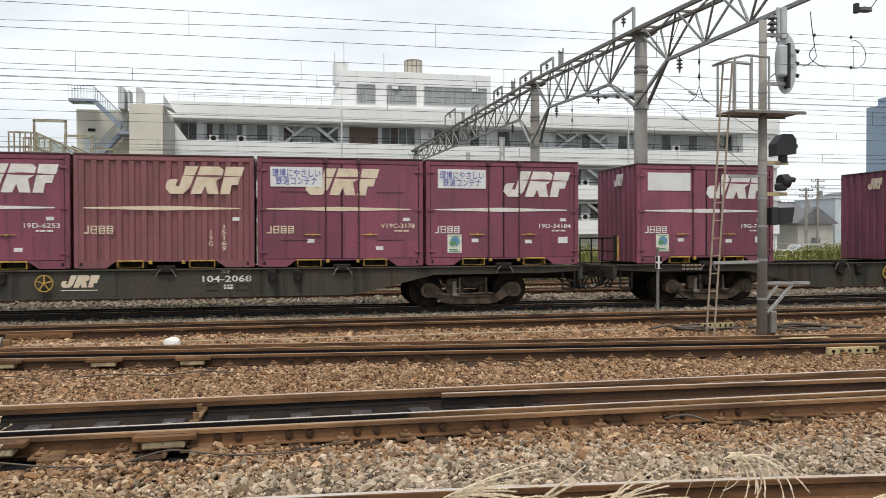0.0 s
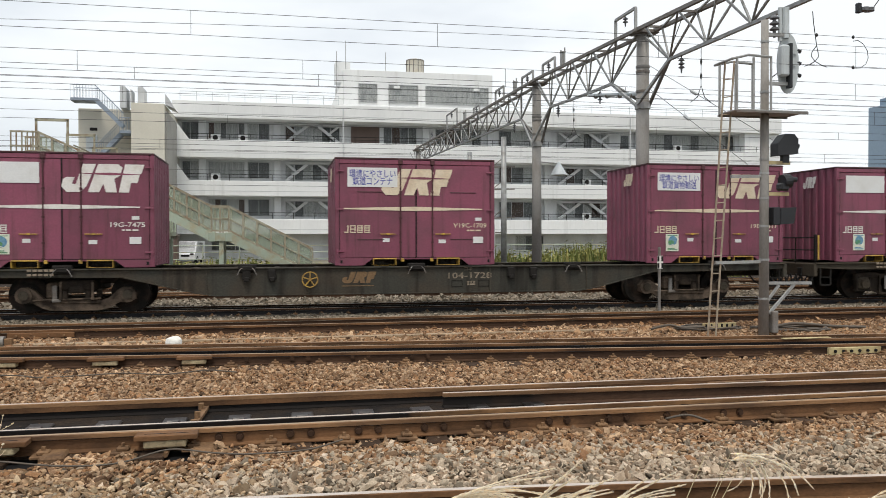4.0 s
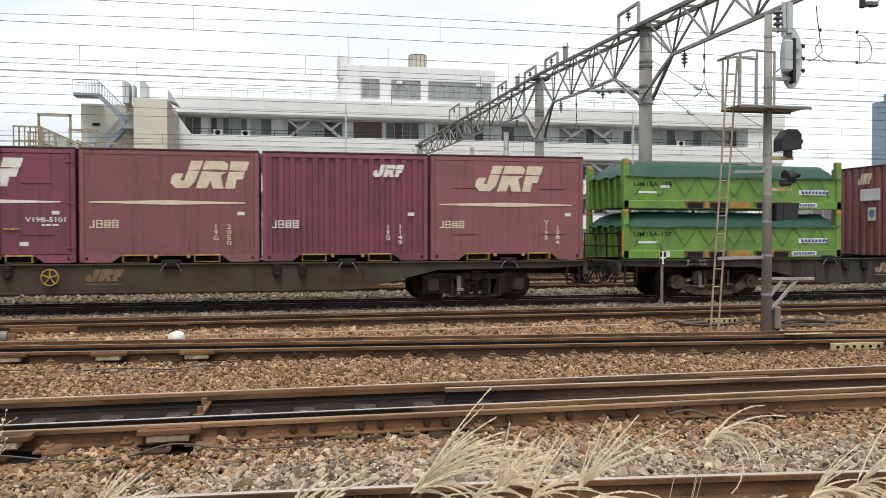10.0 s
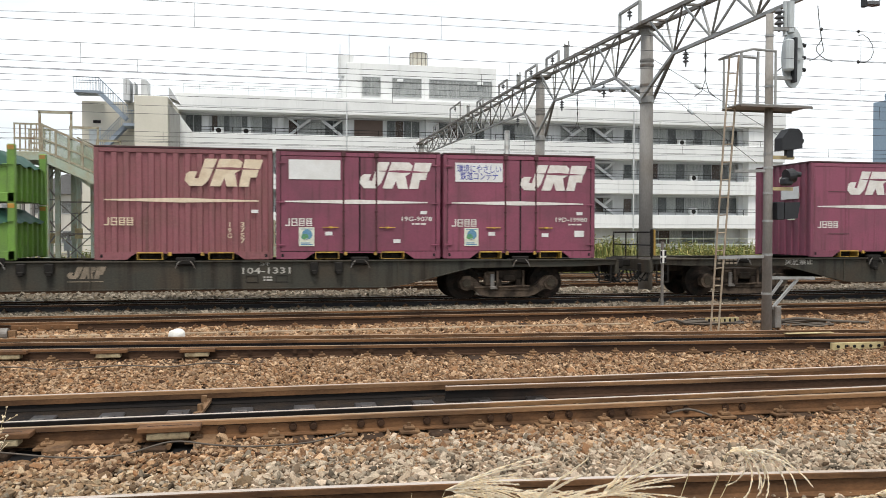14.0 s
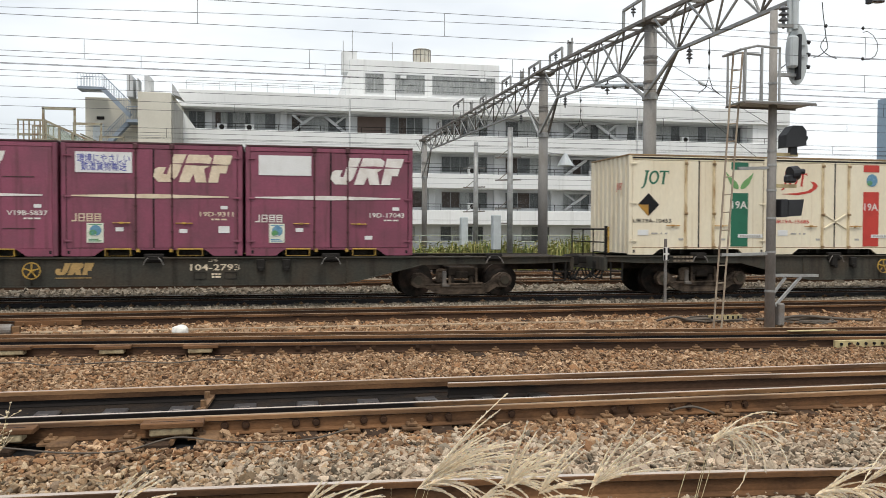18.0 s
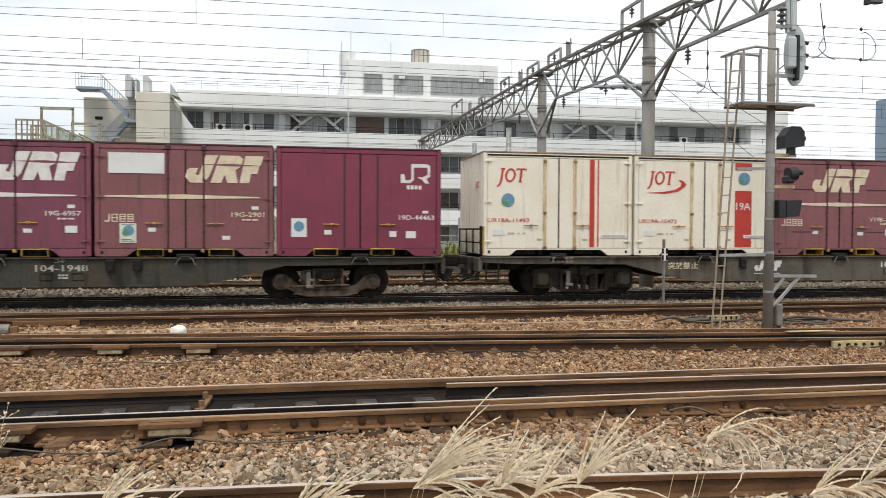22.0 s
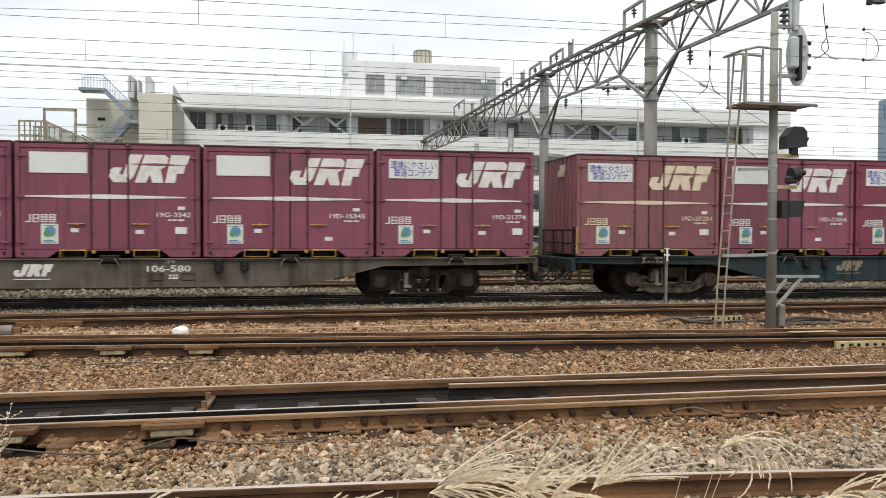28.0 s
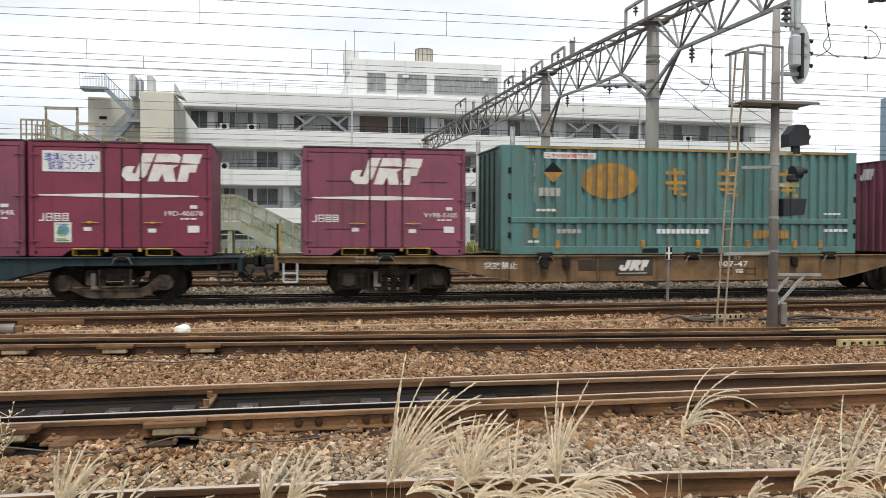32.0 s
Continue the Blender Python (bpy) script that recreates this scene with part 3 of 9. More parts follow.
def lettering(text, w, h, mat):
    """Text as a flat mesh in the x, z plane that faces -y, from the origin to (w, h)."""
    k = (text, w, h, mat.name)
    if k in SHARED:
        return SHARED[k]
    c = bpy.data.curves.new("lettering", "FONT")
    c.body, c.resolution_u, c.offset = text, 2, 0.012
    c.space_line = 0.85
    c.align_x = "CENTER" if "\n" in text else "LEFT"
    ob = new("lettering", c)
    m = bpy.data.meshes.new_from_object(ob.evaluated_get(bpy.context.evaluated_depsgraph_get()))
    bpy.data.objects.remove(ob)
    co = np.zeros(len(m.vertices) * 3)
    m.vertices.foreach_get("co", co)
    co = co.reshape(-1, 3)
    lo, hi = co.min(0), co.max(0)
    out = np.zeros_like(co)
    out[:, 0] = (co[:, 0] - lo[0]) / (hi[0] - lo[0]) * w
    out[:, 2] = (co[:, 1] - lo[1]) / (hi[1] - lo[1]) * h
    m.vertices.foreach_set("co", out.ravel())
    m.materials.clear()
    m.materials.append(mat)
    m.update()
    SHARED[k] = m
    return m


MOVING = []

# ---- the freight train ----
TRACK_Y = 19.455
DECK_Z = 1.0
CL, CW, CH = 3.715, 2.44, 2.44
SLOT = 3.785
# the lettered mark is three leaning plain blocks
MARK_HOOK = [(0.0, 0.2), (0.02, 0.45), (0.06, 0.53), (0.16, 0.53), (0.125, 0.3), (0.17, 0.27), (0.26, 1.0), (0.415, 1.0), (0.3, 0.22), (0.22, 0.0), (0.06, 0.0)]
MARK_BLOCK = [(0.315, 0.0), (0.44, 1.0), (0.685, 1.0), (0.735, 0.88), (0.705, 0.6), (0.635, 0.48), (0.665, 0.0), (0.53, 0.0), (0.5, 0.3), (0.45, 0.0)]
MARK_FLAG = [(0.685, 0.0), (0.765, 1.0), (1.0, 1.0), (0.965, 0.68), (0.945, 0.64), (0.915, 0.34), (0.835, 0.34), (0.81, 0.0)]


def mark(w, h):
    g = Geo()
    for poly in (MARK_HOOK, MARK_BLOCK, MARK_FLAG):
        g.prism([(x * w, z * h) for x, z in poly], -0.002, 0.002)
    return g


def stripe_geo():
    return Geo().prism([(0, 0.035), (1.6, 0.0), (3.22, 0.035), (3.22, 0.06), (1.6, 0.1), (0, 0.06)], -0.002, 0.002)


def corrugated(length, z0, z1, waves, depth, y):
    """A wall of pressed ribs along x; its outer side faces -y."""
    pts, p = [], length / waves
    for i in range(waves):
        x = i * p
        pts += [(x, 0), (x + p * 0.42, 0), (x + p * 0.5, depth), (x + p * 0.92, depth)]
    pts.append((length, 0))
    g = Geo()
    v = [(x, y + d, z0) for x, d in pts] + [(x, y + d, z1) for x, d in pts]
    n = len(pts)
    return g.add(v, [(i, i + 1, n + i + 1, n + i) for i in range(n - 1)])


def container_shell():
    """Floor, back wall and inner box of a twelve-foot container."""
    return Geo().cbox(0.05, CL - 0.05, -CW / 2 + 0.06, CW / 2 - 0.02, 0.15, CH - 0.03, 0.01)


def under_geo():
    """Floor beams under a container, set back from its sides."""
    g = Geo().box(0.06, CL - 0.06, -CW / 2 + 0.62, CW / 2 - 0.06, 0.0, 0.15)
    for x in (0.12, 0.8, 1.4, 2.3, 2.9, CL - 0.2):
        g.box(x, x + 0.06, -CW / 2 + 0.08, -CW / 2 + 0.62, 0.02, 0.15)
    return g


def end_wall_geo():
    return corrugated(CW - 0.18, 0.03, CH - 0.03, 8, 0.04, 0)


def roof_geo():
    return Geo().cbox(0.0, CL, -CW / 2 - 0.004, CW / 2, CH - 0.035, CH + 0.006, 0.008)


def post_geo():
    return Geo().cbox(0, 0.1, 0, 0.09, 0, CH - 0.036, 0.012)


def sill_geo():
    c = [(0.0, 0.0), (0.54, 0.0), (0.72, 0.135), (2.82, 0.135), (3.0, 0.0), (3.515, 0.0), (3.515, 0.165), (0.0, 0.165)]
    return Geo().prism(c, 0, 0.06)


def header_geo():
    return Geo().cbox(0, 3.515, 0, 0.06, 0, 0.1, 0.01)


def door_geo():
    w = (CL - 0.2) / 2 - 0.012
    return Geo().cbox(0, w, 0, 0.035, 0, 2.13, 0.012)


def lock_geo():
    g = Geo().rod((0, 0, -0.03), (0, 0, 2.2), 0.017, 8)
    g.cbox(-0.05, 0.05, -0.03, 0.03, 2.15, 2.26, 0.01)
    for z in (0.02, 0.35, 0.9, 1.5, 2.05):
        g.cbox(-0.03, 0.03, -0.012, 0.03, z, z + 0.045, 0.005)
    return g


def hinge_geo():
    return Geo().cbox(0, 0.18, -0.012, 0.012, 0, 0.035, 0.005).rod((0.03, -0.012, -0.03), (0.03, -0.012, 0.065), 0.014, 8)


def handle_geo():
    return Geo().cbox(0, 0.36, -0.03, -0.008, 0, 0.022, 0.006).cbox(0.15, 0.22, -0.045, 0.0, -0.012, 0.034, 0.006)


def guard_geo():
    g = Geo()
    g.cbox(0, 0.54, -0.012, 0.03, 0.135, 0.165, 0.006).cbox(0, 0.54, 0.0, 0.02, 0.0, 0.008, 0.003)
    for x in (0, 0.515):
        g.cbox(x, x + 0.016, -0.012, 0.3, 0.0, 0.14, 0.004)
    return g


def pocket_geo():
    return Geo().box(0.0, 0.48, 0.3, 0.32, 0.0, 0.13)


def slot_geo():
    return Geo().cbox(0, 0.62, -0.004, 0.004, 0, 0.018, 0.003)


def sheet_geo(w, h):
    return Geo().cbox(0, w, -0.003, 0.004, 0, h, 0.002)


def globe_geo(r):
    return Geo().disc((0, 0), -0.003, 0.002, r, r, 20)


SLOGAN = "環境にやさしい\n鉄道コンテナ"
SLOGAN_FREIGHT = "環境にやさしい\n鉄道貨物輸送"


def bars_geo(rows):
    """Plain bars in place of writing too small to read: (x, z, w, h) each."""
    g = Geo()
    for x, z, w, h in rows:
        g.box(x, x + w, -0.002, 0.002, z, z + h)
    return g


def owner_bars():
    """The owner's name as plain outlined blocks."""
    rows = [(0.0, 0.0, 0.1, 0.028), (0.075, 0.0, 0.028, 0.17)]
    for x, n in ((0.14, 3), (0.3, 4), (0.46, 4)):
        rows += [(x, k * 0.148 / (n - 1), 0.13, 0.022) for k in range(n)] + [(x, 0.0, 0.022, 0.17), (x + 0.1, 0.03, 0.022, 0.12)]
    return bars_geo(rows)


def slit_geo(w, h):
    return Geo().prism([(0.2 * w, 0.66 * h), (0.58 * w, 0.605 * h), (1.0 * w, 0.64 * h), (0.58 * w, 0.7 * h)], -0.001, 0.001)


def shell_parts(ob, paint, roof_paint, roof_label):
    """Body, roof, posts and rails that every twelve-foot container has."""
    y = -CW / 2
    part("body", shared("body", paint, container_shell), paint, ob)
    part("underframe", shared("underframe", DARK_STEEL, under_geo), DARK_STEEL, ob, "dark floor beams")
    for px in (0.12, CL - 0.17):
        part("sill_hole", shared("sill_hole", BLACK_PAINT, lambda: Geo().cbox(0, 0.05, -0.004, 0.004, 0, 0.07, 0.003)), BLACK_PAINT, ob, "dark hole in the sill", at=(px, y + 0.0, 0.05))
    part("roof", shared("roof", roof_paint, roof_geo), roof_paint, ob, roof_label)
    part("end_wall", shared("end_wall", paint, end_wall_geo), paint, ob, "ribbed end wall", at=pose(0.012, CW / 2 - 0.09, 0, 0, 0, -90))
    part("end_wall", shared("end_wall", paint, end_wall_geo), paint, ob, "ribbed end wall", at=pose(CL - 0.012, -CW / 2 + 0.09, 0, 0, 0, 90))
    for px in (0.0, CL - 0.1):
        for py in (y - 0.002, -y - 0.09):
            part("corner_post", shared("corner_post", paint, post_geo), paint, ob, at=(px, py, 0))
    part("bottom_rail", shared("bottom_rail", paint, sill_geo), paint, ob, at=(0.1, y + 0.002, 0))
    part("top_rail", shared("top_rail", paint, header_geo), paint, ob, at=(0.1, y + 0.004, CH - 0.137))


def freight_container(centre, slot, kind="door", paint=None, number="", panel="", sticker="", logo="right", letters=None, end_mark=True, label="", stripe=True, slots=False, end_panel=False):
    """A twelve-foot container on a slot (1 to 5) of the wagon whose middle is at centre."""
    paint, letters = paint or MAROON, letters or WHITE_DECAL
    x = centre - 9.4275 + (slot - 1) * SLOT
    ob = thing("freight_container", (x, TRACK_Y, DECK_Z), label, "container", "twelve-foot containers on the train")
    y = -CW / 2
    shell_parts(ob, paint, MAROON_DARK, "dark grimy roof panel")
    face = y + 0.012
    if kind == "door":
        for px in (0.1, CL / 2 + 0.006):
            part("door", shared("door", paint, door_geo), paint, ob, at=(px, face, 0.17))
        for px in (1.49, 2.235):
            part("lock_bar", shared("lock_bar", MAROON_BAR_SHADE, lock_geo), MAROON_BAR_SHADE, ob, "lock bar in maroon darkened as a shadow line", at=(px, face - 0.016, 0.15))
        part("door_seal", shared("door_seal", RUBBER, lambda: Geo().box(-0.014, 0.014, -0.006, 0.02, 0, 2.14)), RUBBER, ob, "black rubber seal", at=(CL / 2, face, 0.17))
        part("door_gap", shared("door_gap", RUBBER, lambda: Geo().box(0.092, 0.108, -0.004, 0.03, 0.16, 2.31).box(CL - 0.108, CL - 0.092, -0.004, 0.03, 0.16, 2.31).box(0.108, CL / 2 - 0.02, -0.004, 0.03, 0.158, 0.172).box(CL / 2 + 0.02, CL - 0.108, -0.004, 0.03, 0.158, 0.172)), RUBBER, ob, "black door gap", at=(0, face, 0))
        for z in (0.3, 1.25, 2.12):
            part("hinge", shared("hinge", paint, hinge_geo), paint, ob, at=(0.02, face - 0.018, z))
            part("hinge", shared("hinge", paint, hinge_geo), paint, ob, at=pose(CL - 0.02, face - 0.018, z + 0.035, 0, 180, 0))
        for px in (1.02, 2.3):
            part("handle", shared("handle", YELLOW, handle_geo), YELLOW, ob, "yellow latch handle", at=(px, face - 0.004, 0.7))
        for px, w, z in ((1.08, 0.16, 0.53), (2.38 if slot % 2 else 2.62, 0.17, 0.5 if slot % 2 else 0.36)):
            part("tag", shared("tag:%.2f" % w, PALE_PANEL, lambda: sheet_geo(w, 0.085)), PALE_PANEL, ob, "small white tag", at=(px, face - 0.004, z))
    elif kind == "ribbed":
        part("side_wall", shared("side_wall", paint, lambda: corrugated(CL - 0.2, 0.16, CH - 0.138, 14, 0.042, 0)), paint, ob, at=(0.1, face - 0.008, 0))
    else:
        part("side_wall", shared("side_wall_plain", paint, lambda: Geo().cbox(0, CL - 0.2, 0, 0.04, 0.16, CH - 0.1, 0.01)), paint, ob, at=(0.1, face, 0))
        for px in (1.0, 1.86, 2.6):
            part("rib", shared("rib", paint, lambda: Geo().cbox(0, 0.03, -0.006, 0.006, 0.18, CH - 0.12, 0.004)), paint, ob, at=(px, face, 0))
    if slots:
        for px in (0.5, 2.65):
            for z in (0.58, 1.66):
                part("vent_slot", shared("vent_slot", MAROON_DARK, slot_geo), MAROON_DARK, ob, at=(px, face - 0.006, z))
    for px in (1.5, 2.18):
        part("sill_hook", shared("sill_hook", YELLOW, lambda: Geo().cbox(0, 0.07, -0.02, 0.05, 0.08, 0.16, 0.008)), YELLOW, ob, "small yellow hook", at=(px, y, 0))
    for px in (0.86, 2.34):
        part("fork_pocket", shared("fork_pocket", POCKET, pocket_geo), POCKET, ob, "dark fork pocket", at=(px + 0.03, y - 0.006, 0.01))
        part("pocket_guard", shared("pocket_guard", YELLOW, guard_geo), YELLOW, ob, "yellow pocket guard", at=(px, y - 0.004, 0.0))
    lift = face - (0.014 if kind == "ribbed" else 0.006)
    mx = {"right": 1.85, "middle": 1.05, "small": 2.45}[logo]
    mw, mh = (0.72, 0.28) if logo == "small" else (1.66, 0.6)
    part("logo", shared("logo:%.2f" % mw, letters, lambda: mark(mw, mh)), letters, ob, "pale leaning block mark", at=(mx, lift - 0.003, 1.6 if logo != "small" else 1.9))
    part("logo_slit", shared("logo_slit:%.2f" % mw, paint, lambda: slit_geo(mw, mh)), paint, ob, at=(mx, lift - 0.007, 1.6 if logo != "small" else 1.9))
    if stripe:
        part("stripe", shared("stripe", letters, stripe_geo), letters, ob, "pale tapered stripe", at=(0.2, lift - 0.003, 1.24))
    part("owner_marking", shared("owner_marking", letters, owner_bars), letters, ob, "white owner marking in plain bars", at=(0.2, lift - 0.002, 0.74))
    if number:
        if kind in ("door", "smooth"):
            part("number", lettering(number, 0.1 * len(number) * 0.88, 0.105, letters), letters, ob, "white serial number", at=(3.52 - 0.088 * len(number), lift - 0.003, 0.86))
            part("small_print", shared("small_print", letters, lambda: bars_geo([(0, 0, 0.06, 0.035), (0.08, 0, 0.1, 0.035), (0.21, 0, 0.12, 0.035)])), letters, ob, at=(3.05, lift - 0.002, 0.78))
        else:
            a, b = number.split("-")
            part("number", lettering("\n".join(b), 0.1, 0.115 * len(b), letters), letters, ob, "white upright serial number", at=(3.02, lift - 0.003, 0.36))
            part("series", lettering("\n".join(a), 0.1, 0.115 * len(a), letters), letters, ob, "white upright series mark", at=(2.74, lift - 0.003, 0.47))
    part("plate", shared("plate", PALE_PANEL, lambda: sheet_geo(0.15, 0.075)), PALE_PANEL, ob, "small white plate", at=(3.25, lift - 0.004, 1.02))
    if panel:
        part("sign_panel", shared("sign_panel", PALE_PANEL, lambda: sheet_geo(1.14, 0.44)), PALE_PANEL, ob, "white sign panel" if panel == "blank" else "white sign panel with blue slogan", at=(0.28, lift - 0.005, 1.78))
        if panel != "blank":
            part("slogan", lettering(SLOGAN if panel == "eco" else SLOGAN_FREIGHT, 1.06, 0.36, BLUE_PRINT if panel != "faint" else GREY_DECAL), BLUE_PRINT, ob, "blue slogan", at=(0.32, lift - 0.01, 1.82))
    if sticker:
        part("sticker", shared("sticker", STICKER, lambda: sheet_geo(0.34, 0.42)), STICKER, ob, "pale green sticker", at=(0.5, lift - 0.004, 0.29))
        m = STICKER_BLUE if sticker == "blue" else STICKER_GREEN
        part("sticker_emblem", shared("sticker_emblem", STICKER_BLUE, lambda: globe_geo(0.115)), STICKER_BLUE, ob, "round blue emblem", at=(0.68, lift - 0.009, 0.55))
        part("emblem_leaf", shared("emblem_leaf", STICKER_GREEN, lambda: Geo().disc((0, 0), -0.002, 0.002, 0.08, 0.065, 16)), STICKER_GREEN, ob, "green patch of the emblem", at=(0.63, lift - 0.014, 0.5))
        part("emblem_shine", shared("emblem_shine", WHITE_DECAL, lambda: Geo().prism([(-0.07, 0.0), (0.0, 0.02), (0.07, 0.0), (0.0, 0.035)], -0.002, 0.002)), WHITE_DECAL, ob, at=(0.67, lift - 0.018, 0.43))
        part("sticker_print", shared("sticker_print", m, lambda: bars_geo([(0, 0, 0.26, 0.022), (0, 0.035, 0.2, 0.022), (0, 0.35, 0.26, 0.018)])), m, ob, at=(0.54, lift - 0.008, 0.315))
    if end_mark:
        part("end_logo", shared("end_logo", letters, lambda: mark(0.55, 0.3)), letters, ob, "small pale block mark on the end", at=pose(-0.014, 0.1, 1.95, 0, 0, -90))
    if end_panel:
        part("end_panel", shared("end_panel", PALE_PANEL, lambda: sheet_geo(0.75, 0.32)), PALE_PANEL, ob, "white panel on the end wall", at=pose(-0.016, 0.0, 1.5, 0, 0, -90))
        part("end_sticker", shared("end_sticker", STICKER, lambda: sheet_geo(0.3, 0.36)), STICKER, ob, "pale sticker on the end wall", at=pose(-0.016, -0.3, 0.95, 0, 0, -90))
        part("end_emblem", shared("end_emblem", STICKER_BLUE, lambda: globe_geo(0.11)), STICKER_BLUE, ob, "round blue emblem", at=pose(-0.021, -0.45, 1.15, 0, 0, -90))
    if slot % 2 and kind == "door":
        part("bill_holder", shared("bill_holder", PALE_PANEL, lambda: sheet_geo(0.24, 0.15)), PALE_PANEL, ob, "white waybill holder", at=(3.2, lift - 0.004, 0.5))
    MOVING.append((ob, x, TRACK_Y, DECK_Z))
    return ob


# middle of the load and of the wagon along the train, at the start
A, B, C, D, E, F, G, H, I, J = -2.28, 18.09, 38.48, 58.34, 79.25, 99.61, 119.47, 140.38, 160.31, 181.12
FRAME_AT = {A: -2.54, B: 17.84, C: 38.22, D: 58.6, E: 79.0, F: 99.35, G: 119.73, H: 140.12, I: 160.57, J: 180.86}


def box_label(extra):
    return "maroon steel container " + extra + " on a flat wagon"


freight_container(A, 2, number="19D-6253", logo="right", label=box_label("with double doors"))
freight_container(A, 3, "ribbed", MAROON_BROWN, "19G-15169", letters=CREAM_DECAL, label="faded maroon ribbed container on a flat wagon")
freight_container(A, 4, number="V19C-3178", panel="eco", logo="middle", slots=True, letters=CREAM_DECAL, label=box_label("with slogan panel"))
freight_container(A, 5, number="19D-34184", panel="eco", sticker="green", label=box_label("with slogan panel and sticker"))
freight_container(B, 1, number="19G-7475", panel="blank", sticker="green", label=box_label("with blank panel and sticker"))
freight_container(B, 3, number="V19C-1709", panel="eco", logo="middle", letters=CREAM_DECAL, slots=True, label=box_label("with slogan panel, yellowed mark"))
freight_container(B, 5, number="19D-5411", panel="freight", sticker="green", letters=CREAM_DECAL, label=box_label("with slogan panel and sticker"))
freight_container(C, 1, number="19G-8195", panel="blank", sticker="blue", label=box_label("with blank panel and sticker"))
freight_container(C, 2, number="V19B-5101", logo="middle", slots=True, label=box_label("with doors and vent slots"))
freight_container(C, 3, "plain", MAROON_BROWN, "19G-2050", letters=CREAM_DECAL, label="faded maroon plain-sided container on a flat wagon")
freight_container(C, 4, "ribbed", MAROON, "19G-1149", logo="small", stripe=False, label=box_label("with ribbed side, small mark"))
freight_container(C, 5, "plain", MAROON_BROWN, "V19B-1284", logo="middle", letters=CREAM_DECAL, slots=True, label="faded maroon plain-sided container with vent slots")
freight_container(D, 3, "ribbed", MAROON_BROWN, "19G-3757", letters=CREAM_DECAL, end_panel=True, label="faded maroon ribbed container on a flat wagon")
freight_container(D, 4, number="19G-9078", panel="blank", sticker="blue", label=box_label("with blank panel and sticker"))
freight_container(D, 5, number="19D-19980", panel="eco", sticker="blue", label=box_label("with slogan panel and sticker"))
freight_container(E, 2, "smooth", MAROON, "V19B-5837", logo="middle", slots=True, end_panel=True, label=box_label("with plain side, vent slots"))
freight_container(E, 3, number="19D-9311", panel="freight", sticker="green", letters=CREAM_DECAL, label=box_label("with slogan panel and sticker"))
freight_container(E, 4, number="19D-17043", panel="blank", sticker="blue", label=box_label("with blank panel and sticker"))
freight_container(F, 3, number="19G-6957", panel="faint", label=box_label("with faded slogan panel"))
freight_container(F, 4, "door", MAROON_BROWN, "19G-2901", panel="blank", sticker="green", letters=CREAM_DECAL, label="faded maroon container with yellowed mark on a flat wagon")
freight_container(G, 3, "door", MAROON_BROWN, "V19B-3451", logo="middle", letters=CREAM_DECAL, slots=True, label="brownish maroon container with yellowed mark on a flat wagon")
freight_container(G, 4, number="V19B-3411", logo="middle", slots=True, label=box_label("with vent slots"))
freight_container(G, 5, number="19D-41386", panel="eco", sticker="green", label=box_label("with slogan panel and sticker"))
freight_container(H, 1, number="V19B-5566", logo="middle", letters=CREAM_DECAL, slots=True, label=box_label("with yellowed mark"))
freight_container(H, 2, number="V19B-1172", logo="middle", slots=True, label=box_label("with vent slots"))
freight_container(H, 3, number="19G-3342", panel="blank", sticker="blue", label=box_label("with blank panel and sticker"))
freight_container(H, 4, number="19D-15345", panel="blank", sticker="blue", label=box_label("with blank panel and sticker"))
freight_container(H, 5, number="19D-21774", panel="eco", sticker="blue", label=box_label("with slogan panel and sticker"))
freight_container(I, 1, "door", MAROON_BROWN, "19D-25251", panel="eco", sticker="blue", letters=CREAM_DECAL, label="brownish maroon container with slogan panel on a flat wagon")
freight_container(I, 2, number="19D-23056", panel="blank", sticker="blue", label=box_label("with blank panel and sticker"))
freight_container(I, 3, "door", MAROON_FRESH, "19D-34064", panel="eco", sticker="green", label="fresh maroon container with slogan panel on a flat wagon")
freight_container(I, 4, number="19G-394R", panel="blank", sticker="blue", logo="small", stripe=False, label=box_label("with blank panel, small mark"))
freight_container(I, 5, "door", MAROON_FRESH, "19D-40078", panel="eco", sticker="green", label="fresh maroon container with slogan panel on a flat wagon")
freight_container(J, 1, number="V19B-5105", logo="middle", slots=True, label=box_label("with doors and vent slots"))
freight_container(J, 5, number="", logo="middle", label=box_label("at the wagon's far end"))


def wheelset_geo():
    g = Geo()
    for y in (-0.56, 0.56):
        s = 1 if y > 0 else -1
        g.rod((0, y - 0.06, 0), (0, y + 0.06, 0), 0.405, 28)
        g.rod((0, y - s * 0.06, 0), (0, y - s * 0.09, 0), 0.43, 28)
        g.rod((0, y + s * 0.05, 0), (0, y + s * 0.085, 0), 0.3, 20, 0.16)
        for k in range(4):
            a = k * math.pi / 2
            g.rod((0.22 * math.cos(a), y + s * 0.055, 0.22 * math.sin(a)), (0.22 * math.cos(a), y + s * 0.075, 0.22 * math.sin(a)), 0.03, 8)
    return g.rod((0, -0.86, 0), (0, 0.86, 0), 0.075, 12)


AXLE_X = 1.04


